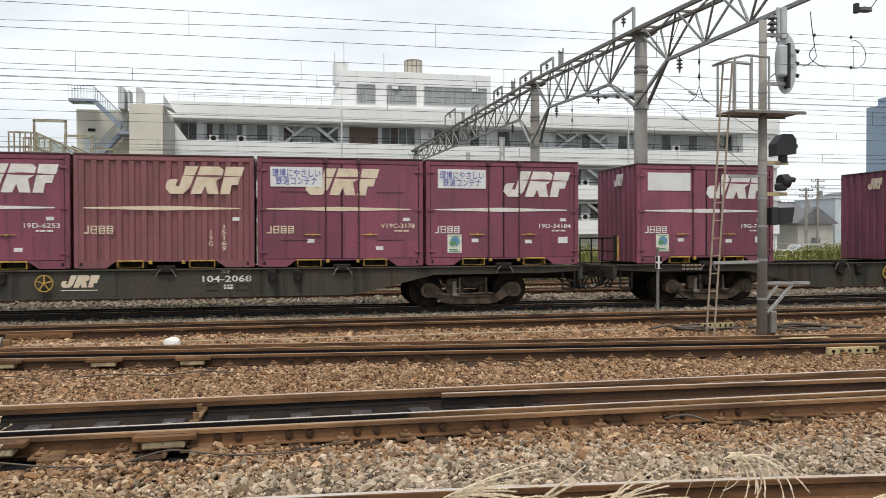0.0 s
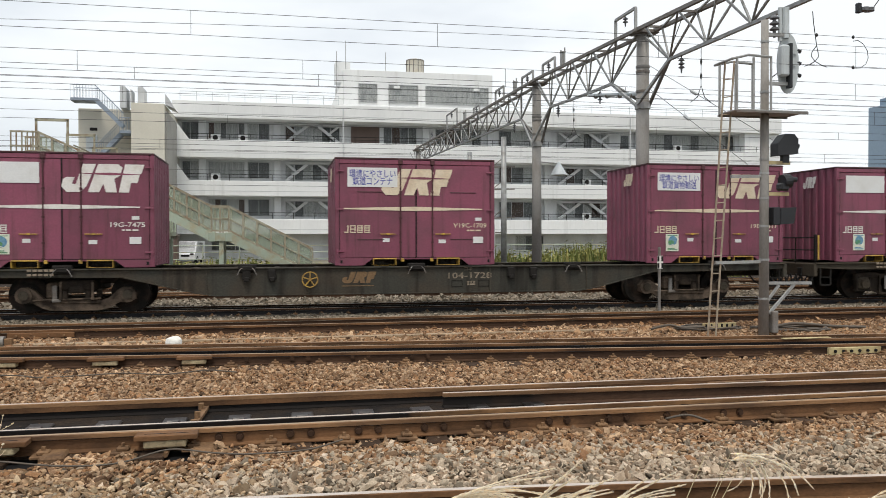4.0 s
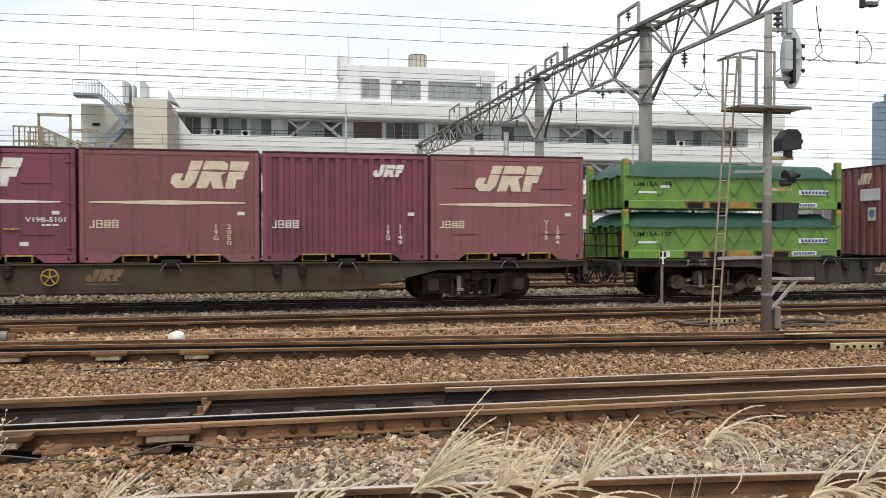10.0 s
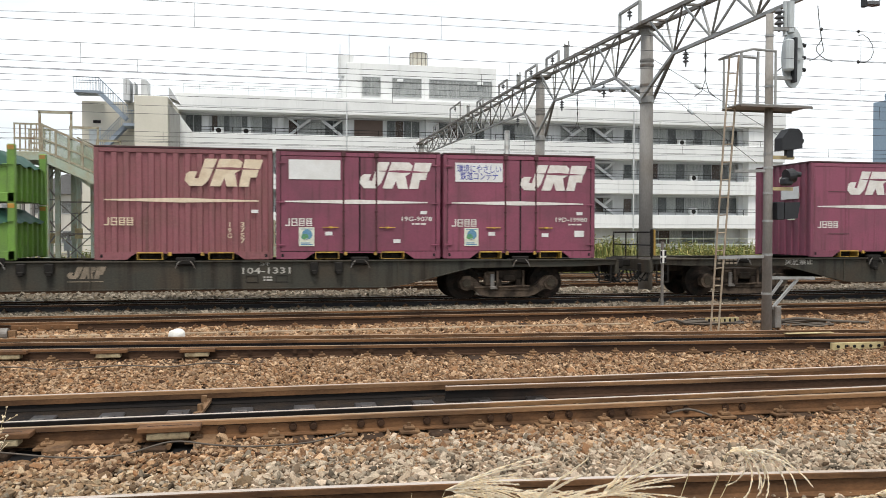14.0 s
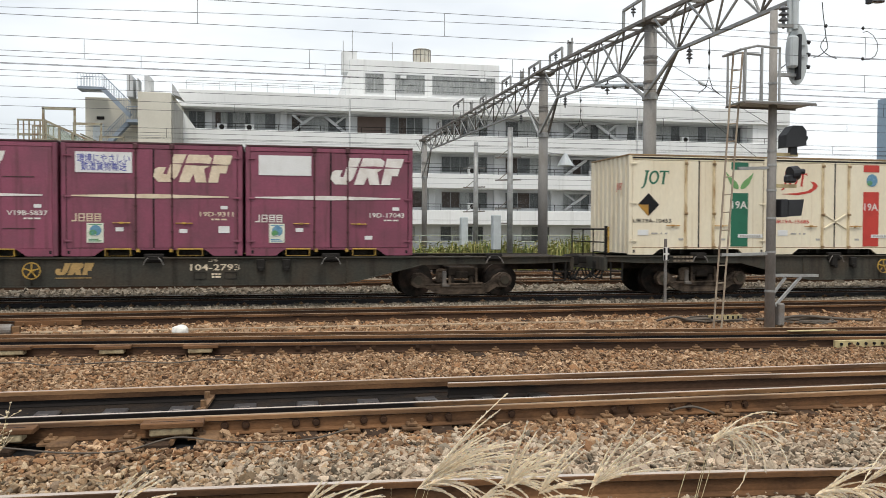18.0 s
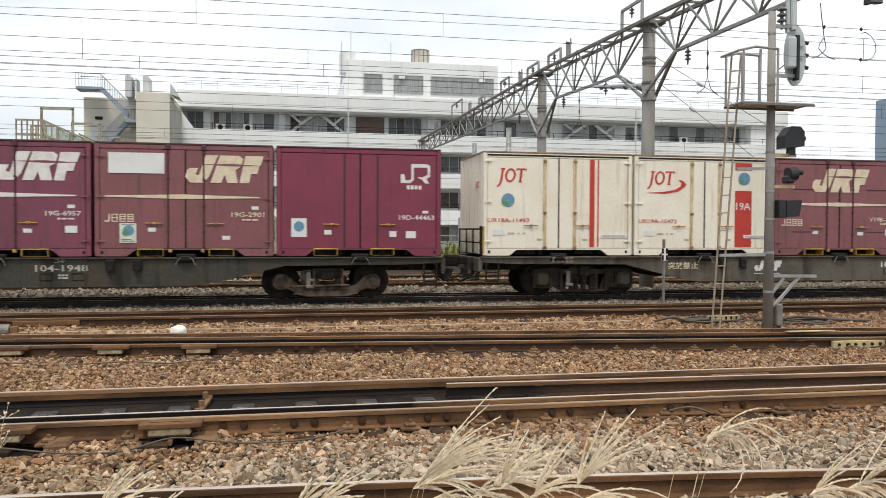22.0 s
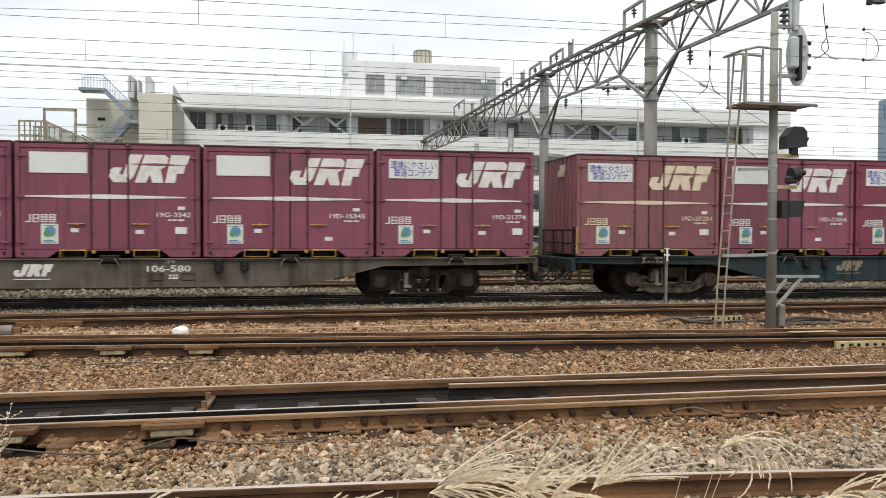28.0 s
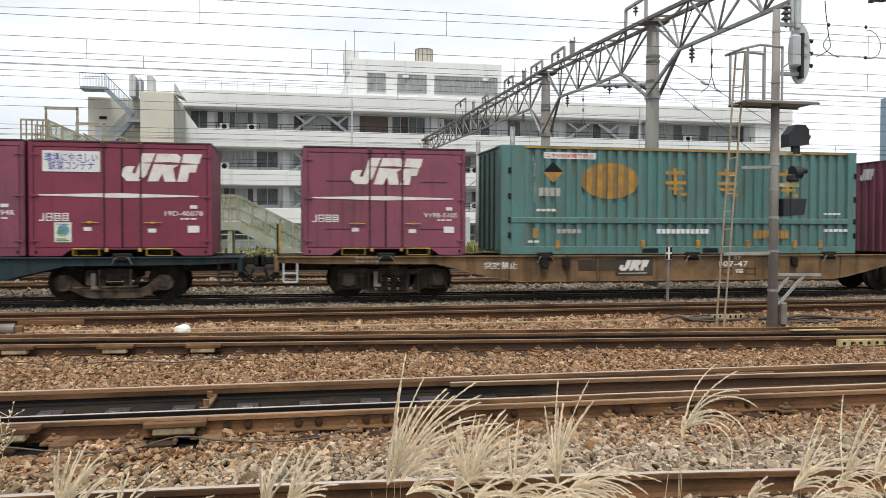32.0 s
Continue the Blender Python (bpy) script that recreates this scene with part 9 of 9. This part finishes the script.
def house(x, y, w, d, h, roof, wall_mat, label, pitched=True, roof_mat=None):
    ob = thing("house", (x, y, -0.46), label, "house", "houses beyond the yard")
    part("wall", Geo().cbox(0, w, 0, d, 0, h, 0.03), wall_mat, ob)
    if pitched:
        part("roof", Geo().prism([(-0.4, h), (w + 0.4, h), (w + 0.4, h + 0.12), (w / 2, h + roof), (-0.4, h + 0.12)], -0.4, d + 0.4), roof_mat or ROOF_TILE, ob, "grey tiled roof")
    else:
        part("roof", Geo().cbox(-0.1, w + 0.1, -0.1, d + 0.1, h, h + 0.25, 0.03), wall_mat, ob)
    n = max(1, int(w / 2.6))
    for i in range(n):
        for z in ((1.0, 3.7) if h > 4.5 else (1.0,)):
            wx = (i + 0.5) * w / n
            win = part("window", Geo().box(wx - 0.7, wx + 0.7, -0.05, 0.03, z, z + 1.15), ALU, ob, "aluminium window")
            part("pane", Geo().box(wx - 0.62, wx + 0.62, -0.062, -0.05, z + 0.08, z + 1.07), GLASS, win)
    return ob


house(60.2, 84, 4.7, 8, 3.75, 2.0, HOUSE_WALL, "old grey plastered house with a tiled gable roof")
house(63.4, 93, 4.8, 6, 5.0, 0, HOUSE_WALL, "grey house under a dark lean-to roof", False)
lean = thing("lean_roof", (63.2, 92.6, 4.8), "dark grey tiled lean-to roof on the house", "roof")
part("tiles", Geo().prism_x([(-0.4, -0.2), (-0.3, -0.35), (3.6, 1.35), (6.6, 0.1), (6.6, 0.3), (3.6, 1.55)], 0, 5.2), ROOF_TILE, lean)
part("ridge", Geo().cbox(-0.05, 5.25, 3.45, 3.75, 1.5, 1.66, 0.03), ROOF_TILE, lean)
house(66.9, 98, 5.0, 7, 6.1, 0, HOUSE_WALL, "pale flat-roofed house with a roof railing", False)
rail_top = thing("roof_railing", (66.9, 98, 5.9), "white railing on a flat roof", "railing")
for i in range(9):
    part("post", Geo().rod((0.3 + i * 0.55, 0.1, 0), (0.3 + i * 0.55, 0.1, 0.95), 0.03, 5), SIGNAL_GREY, rail_top)
part("bar", Geo().rod((0.3, 0.1, 0.95), (4.7, 0.1, 0.95), 0.04, 5), SIGNAL_GREY, rail_top)
blue_house = thing("house", (68.3, 88, -0.46), "pale blue-white flat-roofed house beyond the weeds", "house", "houses beyond the yard")
part("wall", Geo().cbox(0, 6.5, 0, 8, 0, 7.0, 0.03), PALE_BLUE_WALL, blue_house)
part("coping", Geo().cbox(-0.08, 6.58, -0.08, 8.08, 7.0, 7.14, 0.02), GREY_WALL, blue_house, "grey coping")
part("belt", Geo().cbox(-0.02, 6.52, -0.03, 0.02, 2.9, 3.2, 0.01), GREY_WALL, blue_house, "grey belt course")
for wx in (1.2, 4.3):
    win = part("window", Geo().box(wx, wx + 1.0, -0.05, 0.03, 4.3, 5.15), ALU, blue_house, "small aluminium window")
    part("pane", Geo().box(wx + 0.07, wx + 0.93, -0.062, -0.05, 4.37, 5.08), GLASS, win)
house(80.5, 100, 8, 10, 7.4, 1.6, HOUSE_WALL, "light house with grey roof")
house(92, 100, 9, 10, 6.0, 1.8, HOUSE_WALL, "light house with grey roof beyond the yard")
house(72.0, 118, 10, 9, 7.5, 1.8, HOUSE_WALL, "light house with grey roof farther back")
house(-34, 88, 9, 9, 6.0, 1.8, HOUSE_WALL, "light house with grey roof seen under the bridge")
house(-23, 80, 8, 9, 5.5, 1.9, HOUSE_WALL, "light house beside the stair building")
tower = thing("office_tower", (115.6, 140, -0.46), "tall blue-grey slab tower far beyond the yard", "tower")
part("wall", Geo().cbox(6.6, 30, 0, 8, 0, 29.4, 0.1), TOWER_BLUE, tower)
part("roof_plant", Geo().cbox(8.5, 28, 1.5, 7, 29.4, 31.2, 0.1), TOWER_BLUE, tower)
for i in range(9):
    for k in range(5):
        part("window", Geo().box(8 + k * 4.2, 11 + k * 4.2, -0.03, 0.02, 2 + i * 2.9, 3.6 + i * 2.9), TOWER_BLUE if (i + k) % 3 else GLASS, tower, "dark window strip")
for x, y, h in ((57.3, 78.5, 7.6), (62.1, 83, 9.0), (74.0, 86, 8.0), (86, 92, 8.5), (-20.5, 74, 7.5)):
    pl = thing("utility_pole", (x, y, -0.46), "grey concrete utility pole with crossarms", "utility pole", "utility poles")
    part("shaft", Geo().lathe([(0.17, 0), (0.12, h)], 10), CONCRETE, pl)
    for z in (h - 0.3, h - 1.0):
        part("crossarm", Geo().bar((-0.9, 0, z), (0.9, 0, z), 0.09, 0.09), GALV_DARK, pl)
        for dx in (-0.8, -0.3, 0.3, 0.8):
            part("pin", Geo().rod((dx, 0, z), (dx, 0, z + 0.22), 0.04, 6), PORCELAIN, pl)
    part("transformer", Geo().rod((0.35, 0, h - 2.2), (0.35, 0, h - 1.4), 0.25, 12), GALV, pl)
for z, y in ((8.45, 83), (7.1, 78.5), (7.45, 86)):
    ln = thing("service_line", (0, y, 0), "thin service wires over the houses", "wire", "service wires")
    for d in (0, -0.7):
        part("wire", Geo().rod((54, 0, z + d), (120, 0, z + d), 0.02, 5), WIRE, ln)


def car_geo_body(l, w, h, van):
    p = [(0, 0.3), (0, 0.75), (0.15, 0.85), (0.7 if not van else 0.35, 0.95), (1.2 if not van else 0.7, h), (l - 0.75 if not van else l - 0.15, h), (l - 0.1, 0.95), (l, 0.8), (l, 0.3)]
    return Geo().prism(p, 0, w)


def car(x, y, l, h, van, label, turn=0):
    ob = thing("car", pose(x, y, -0.46, 0, 0, turn), label, "car", "parked cars")
    part("body", car_geo_body(l, 1.6, h, van), CAR_WHITE, ob)
    part("side_window", Geo().prism([(1.25 if not van else 0.8, 0.98), (1.45 if not van else 1.0, h - 0.1), (l - 0.9, h - 0.1), (l - 0.6, 0.98)], -0.012, 0.0), GLASS, ob, "dark side window")
    xa, xb = (0.35, 0.7) if van else (0.7, 1.2)
    g = Geo().prism([(xa + 0.03, 0.99), (xb - 0.05, h - 0.06), (xb - 0.05, h - 0.03), (xa - 0.02, 0.99)], 0.12, 1.48)
    part("windscreen", g, GLASS, ob, "dark windscreen")
    part("grille", Geo().cbox(-0.015, 0.02, 0.45, 1.15, 0.55, 0.72, 0.005), BLACK_PAINT, ob, "black grille")
    for wx in (0.8, l - 0.8):
        w = part("wheel", Geo().rod((wx, -0.02, 0.3), (wx, 0.2, 0.3), 0.3, 18), RUBBER, ob, "black tyre")
        part("rim", Geo().rod((wx, -0.03, 0.3), (wx, -0.018, 0.3), 0.18, 14), ALU, w)
    part("lamp", Geo().cbox(-0.02, 0.06, 0.1, 0.4, 0.7, 0.85, 0.01), LENS, ob, "lamp")
    return ob


car(-6.75, 71.5, 3.4, 1.85, True, "small white van parked beside the building", 80)
car(56.0, 70, 4.3, 1.5, False, "white car parked behind the weeds")
car(61.5, 70, 4.2, 1.75, True, "white van parked behind the weeds")
car(50.0, 71, 4.3, 1.5, False, "white car parked by the building")


def tree(x, y, h, r, seed, label, leaf):
    """A forked trunk and a loose crown of many small leaf clumps."""
    rng = np.random.default_rng(seed)
    ob = thing("tree", (x, y, -0.46), label, "tree", "trees beyond the yard")
    g = Geo().rod((0, 0, 0), (0.1, 0, h * 0.45), r * 0.09, 8, r * 0.06)
    tips = []
    for i in range(7):
        a = i * 0.9 + rng.uniform(-0.3, 0.3)
        q = (r * 0.6 * math.cos(a), r * 0.6 * math.sin(a), h * rng.uniform(0.65, 0.95))
        g.rod((0.1, 0, h * rng.uniform(0.3, 0.45)), q, r * 0.05, 6, r * 0.015)
        tips.append(q)
    part("trunk", g, SLEEPER, ob, "dark trunk and limbs")
    v, f = [], []
    for _ in range(1500):
        t = tips[rng.integers(len(tips))]
        d = rng.normal(0, 1, 3)
        d = d / np.linalg.norm(d) * r * 0.48 * rng.uniform(0.2, 1.0) ** 0.5
        c = np.array(t) + d * (1, 1, 0.8)
        s = rng.uniform(0.08, 0.2)
        a = rng.normal(0, 1, (2, 3))
        a = a / np.linalg.norm(a, axis=1)[:, None] * s
        k = len(v)
        v += [tuple(c - a[0]), tuple(c + a[1] * 0.5), tuple(c + a[0]), tuple(c - a[1] * 0.5)]
        f.append((k, k + 1, k + 2, k + 3))
    m = bpy.data.meshes.new("crown")
    m.from_pydata(v, [], f)
    m.materials.append(leaf)
    part("crown", m, leaf, ob, "loose leafy crown")


tree(86.0, 92, 7.0, 3.0, 1, "bare-looking grey-green garden tree", TREE_LEAF)
tree(66.5, 98, 6.8, 2.0, 2, "small dark round tree behind houses", TREE_LEAF)
tree(92.0, 88, 5.0, 2.4, 3, "low garden tree behind the weeds", TREE_LEAF)
tree(-21.0, 60, 4.0, 1.6, 4, "small dark shrub tree behind the bridge", TREE_LEAF)
backdrop_hills = Geo()
for i in range(60):
    x = -420 + i * 17
    hgt = 6 + 5 * abs(math.sin(i * 1.7)) + (6 if i % 7 == 0 else 0)
    backdrop_hills.box(x, x + 16, 380, 395, -0.46, hgt)
solid("backdrop", backdrop_hills, GREY_WALL, (0, 0, 0), "pale low skyline of far houses", "backdrop", kind="structure")

# ---- the pampas grass at the yard's edge ----
SWAY = []


def strand(v, f, pts, w):
    """A thin three-sided tapering strand through the points."""
    n = len(pts) - 1
    k = len(v)
    for i, (x, y, z) in enumerate(pts):
        q = w * (1 - 0.7 * i / n)
        v += [(x, y - q, z), (x, y + q, z), (x - q, y, z + q * 0.6)]
    for i in range(n):
        a = k + i * 3
        f += [(a, a + 3, a + 4, a + 1), (a + 1, a + 4, a + 5, a + 2), (a + 2, a + 5, a + 3, a)]


def bent(x, y, z, a0, a1, length, n, side):
    """Points of an arc in which the angle from upright goes from a0 to a1."""
    pts = [(x, y, z)]
    for i in range(n):
        a = a0 + (a1 - a0) * (i + 0.5) / n
        x, y, z = x + math.sin(a) * length / n, y + side * length / n, z + math.cos(a) * length / n
        pts.append((x, y, z))
    return pts


def raceme(rng, v, f, a0, a1, length, side):
    """One fluffy arching spike from the origin: a thin core and many short soft hairs along it."""
    pts = bent(0, 0, 0, a0, a1, length, 12, side)
    strand(v, f, pts, 0.0032)
    for i in range(1, len(pts) - 1):
        (xa, ya, za), (xb, yb, zb) = pts[i], pts[i + 1]
        dx, dy, dz = xb - xa, yb - ya, zb - za
        m = math.sqrt(dx * dx + dy * dy + dz * dz)
        ux, uy, uz = dx / m, dy / m, dz / m
        thin = 1.0 - 0.5 * i / len(pts)
        draws = rng.uniform(size=(22, 4))
        for t, s, o, q2 in draws:
            s = (0.014 + 0.026 * s) * thin
            o, q2 = (o - 0.5) * 0.62, (q2 - 0.5) * 0.62
            px, py, pz = xa + dx * t, ya + dy * t, za + dz * t
            q, w = len(v), 0.0027
            v += [(px - w * uz, py, pz + w * ux), (px + w * uz, py, pz - w * ux), (px + s * (ux - uz * o), py + s * (uy + q2), pz + s * (uz + ux * o))]
            f.append((q, q + 1, q + 2))


def flat(name, v, f, mat):
    m = bpy.data.meshes.new(name)
    m.from_pydata(v, [], f)
    m.materials.append(mat)
    return m


def pampas(x, y, seed, top, fans, label, leaves=0, root=-0.3):
    """A clump. top: height at which its plumes open; fans: (dx, dz, racemes, first angle, last angle, arch, length) each."""
    rng = np.random.default_rng(seed)
    ob = thing("pampas_grass", (x, y, root), label, "pampas grass", "pampas grass clumps")
    for dx, dz, n, lo, hi, arch, ln in fans:
        h = top + dz - root
        v, f = [], []
        strand(v, f, bent(0, 0, 0, 0.0, 0.05, h, 8, 0.0), 0.004)
        st = part("stalk", flat("stalk", v, f, STALK), STALK, ob, "dry stalk")
        tip = v[-3]
        v, f = [], []
        n = round(n * 2.3)
        for k in range(n):
            a = radians(lo - 6 + (hi - lo + 14) * (k + rng.uniform(-0.4, 1.4)) / n)
            raceme(rng, v, f, a * 0.8 - 0.05, a + radians(arch + 14) * rng.uniform(0.5, 1.5) * (0.45 + max(a, 0)), ln * rng.uniform(0.6, 1.12), rng.uniform(-0.3, 0.3))
        pl = part("plume", flat("plume", v, f, PLUME), PLUME, st, "feathery pale plume")
        py, late, phase = rng.normal(0, 0.05), rng.uniform(0, 0.1), rng.uniform(0, 6.28)
        pl.matrix_basis = pose(tip[0], 0, tip[2])
        st.matrix_basis = pose(dx, py, 0)
        SWAY.append((st, dx, py, 0.0, 0.0, 0.0, 17 * rng.uniform(0.85, 1.2), late, phase, 1.0))
        SWAY.append((pl, tip[0], 0.0, tip[2], 0.0, 0.0, 33 * rng.uniform(0.8, 1.25), late + 0.06, phase + 0.6, 2.0))
    for k in range(leaves):
        v, f = [], []
        a = rng.uniform(-0.5, 0.6)
        strand(v, f, bent(0, 0, 0, a * 0.4, a + rng.uniform(0.1, 0.9), (top - root) * rng.uniform(0.6, 1.02), 10, rng.uniform(-0.1, 0.1)), 0.0055)
        lf = part("leaf_blade", flat("leaf_blade", v, f, STALK), STALK, ob, "long dry leaf blade")
        px, py = rng.normal(0, 0.07), rng.normal(0, 0.05)
        lf.matrix_basis = pose(px, py, 0)
        SWAY.append((lf, px, py, 0.0, 0.0, 0.0, 12 * rng.uniform(0.6, 1.2), rng.uniform(0, 0.3), rng.uniform(0, 6.28), 1.2))
    return ob


PG = "dry pale pampas grass clump beside a rusty rail"
pampas(0.49, 3.75, 11, 0.4, [(0.0, 0.03, 6, -4, 26, 25, 0.52), (0.03, 0.01, 6, 18, 52, 38, 0.5), (-0.03, -0.02, 4, -2, 40, 20, 0.34), (0.05, -0.06, 4, 45, 70, 40, 0.42)], PG, 4)
pampas(0.83, 3.72, 12, 0.4, [(0.0, 0.0, 5, -34, 12, 10, 0.34), (0.03, -0.02, 6, 10, 48, 25, 0.36), (0.0, -0.1, 6, 40, 80, 55, 0.46), (-0.06, -0.08, 4, 20, 70, 50, 0.36)], PG, 10)
pampas(1.08, 3.7, 13, 0.33, [(0.0, 0.0, 4, -25, 30, 10, 0.32), (0.03, -0.05, 7, 45, 85, 55, 0.5), (-0.06, -0.04, 5, 30, 75, 60, 0.4)], PG, 8)
pampas(1.28, 3.73, 20, 0.34, [(0.0, 0.02, 3, -22, -4, 4, 0.36), (0.01, 0.04, 3, -2, 14, 4, 0.45), (0.04, -0.05, 6, 40, 75, 45, 0.46), (0.07, -0.08, 4, 55, 85, 50, 0.5)], PG, 8)
pampas(2.02, 3.85, 14, 0.53, [(0.0, 0.02, 2, 6, 20, 95, 0.42), (0.01, 0.0, 2, 26, 46, 95, 0.44), (-0.02, -0.02, 1, -14, -6, 30, 0.12)], "sparse dry pampas stalks beside a rusty rail", 2)
pampas(2.62, 3.8, 15, 0.22, [(0.0, 0.0, 5, 30, 62, 30, 0.36), (0.06, 0.0, 3, -6, 20, 12, 0.36), (-0.03, -0.04, 4, 40, 80, 45, 0.4)], PG, 6)
pampas(2.85, 3.78, 16, 0.24, [(0.0, 0.0, 6, 35, 80, 45, 0.44), (0.05, 0.02, 3, -4, 18, 10, 0.4), (0.02, -0.06, 4, 55, 90, 50, 0.42)], PG, 6)
pampas(3.1, 3.75, 21, 0.26, [(0.0, 0.0, 5, 10, 50, 30, 0.36), (0.03, -0.04, 4, 40, 85, 45, 0.42)], PG, 4)
pampas(2.32, 3.8, 23, 0.2, [(0.0, 0.0, 2, 20, 40, 10, 0.16)], "short dry pampas stalk beside a rusty rail", 3)
pampas(-1.0, 3.75, 17, 0.33, [(0.0, 0.0, 5, -8, 30, 14, 0.3), (0.04, -0.04, 4, 5, 40, 22, 0.27)], PG, 3)
pampas(-0.76, 3.72, 22, 0.3, [(0.0, 0.0, 2, 0, 40, 25, 0.28)], PG, 3)
pampas(-0.55, 3.72, 24, 0.2, [(0.0, 0.0, 2, 30, 75, 45, 0.3)], PG, 2)
pampas(-0.12, 3.72, 18, 0.3, [(0.0, 0.02, 4, -12, 18, 8, 0.26), (0.1, 0.0, 5, 5, 40, 20, 0.28)], PG, 5)

weed = thing("dry_weed", (-1.58, 4.45, -0.3), "brown dry weed with small withered flower heads", "weed")
weed_rng = np.random.default_rng(5)
for k in range(9):
    a = weed_rng.uniform(-0.25, 0.3)
    stem_pts = bent(weed_rng.normal(0, 0.04), weed_rng.normal(0, 0.05), 0, a * 0.5, a, weed_rng.uniform(0.55, 1.0), 6, 0.0)
    v, f = [], []
    strand(v, f, stem_pts, 0.004)
    stem = part("stem", flat("stem", v, f, STALK), STALK, weed, "thin dry stem")
    g = Geo()
    for _ in range(30):
        px, py, pz = stem_pts[weed_rng.integers(3, 7)]
        d = weed_rng.normal(0, 0.035, 3)
        q = weed_rng.uniform(0.003, 0.007)
        g.rod((px + d[0] - q, py + d[1], pz + d[2]), (px + d[0] + q, py + d[1], pz + d[2] + q), q, 5)
        g.rod((px, py, pz - 0.03), (px + d[0], py + d[1], pz + d[2]), 0.0015, 3)
    part("flower_heads", g, WOOL, stem, "withered flower heads", kind="stuff")

# seconds and strength of the wind
WIND = [(0, 1.6), (1, 1.45), (2, 1.35), (3, 1.4), (4.2, 1.6), (5.5, 1.8), (6.2, 1.9), (7.2, 1.7), (8.0, 1.1), (9.0, 0.55), (9.8, 0.7), (10.6, 0.95), (11.4, 0.65), (12.0, 0.8), (12.6, 1.0), (13.2, 1.5), (14.0, 1.5), (15.2, 1.25), (16.5, 1.15),
        (17.4, 1.0), (18.0, 0.95), (19.0, 1.05), (19.6, 1.0), (20.2, 1.25), (21.0, 0.85), (22.0, 0.75), (22.6, 0.6), (23.1, 0.12), (23.7, 0.4), (24.4, 0.5), (25.0, 0.1), (25.6, 0.2), (26.6, 0.6), (27.5, 0.9), (28.0, 1.2), (28.5, 0.7), (29.0, 0.25), (29.4, 0.05), (30.0, 0.05),
        (30.6, 0.7), (31.0, 0.85), (31.5, 0.35), (32.0, 0.0)]

# ---- movement ----
def run_at(t):
    for (t0, *_, s0), (t1, *_, s1) in zip(RUN, RUN[1:]):
        if t <= t1:
            return s0 + (s1 - s0) * (t - t0) / (t1 - t0)
    return RUN[-1][-1]


def wind_at(t):
    for (t0, a), (t1, b) in zip(WIND, WIND[1:]):
        if t <= t1:
            k = (t - t0) / (t1 - t0)
            return a + (b - a) * k * k * (3 - 2 * k)
    return WIND[-1][1]


def motions():
    for ob, x, y, z in MOVING:
        walk(ob, [(t, pose(x - s, y, z)) for t, *_, s in RUN])
    times, f = [0.0], 0
    total = round(32.0 * FPS)
    while f < total:
        step = 1
        while f + step < total and step < 6 and (run_at((f + step + 1) / FPS) - run_at(f / FPS)) / 0.405 < radians(75):
            step += 1
        f += step
        times.append(f / FPS)
    turns = [(t, run_at(t) / 0.405) for t in times]
    for w, x, y, z in WHEELS:
        walk(w, [(t, Matrix.Translation((x, y, z)) @ Matrix.Rotation(-a, 4, "Y")) for t, a in turns])
    for st, px, py, pz, turn, lean0, gain, late, phase, flutter in SWAY:
        rows = []
        for i in range(108):
            t = i * 0.3
            wind = wind_at(max(0.0, t - late))
            lean = lean0 + gain * wind + flutter * (0.4 + wind) * math.sin(t * 4.1 + phase)
            rows.append((t, pose(px, py, pz, 0, lean, turn)))
        walk(st, rows)


motions()
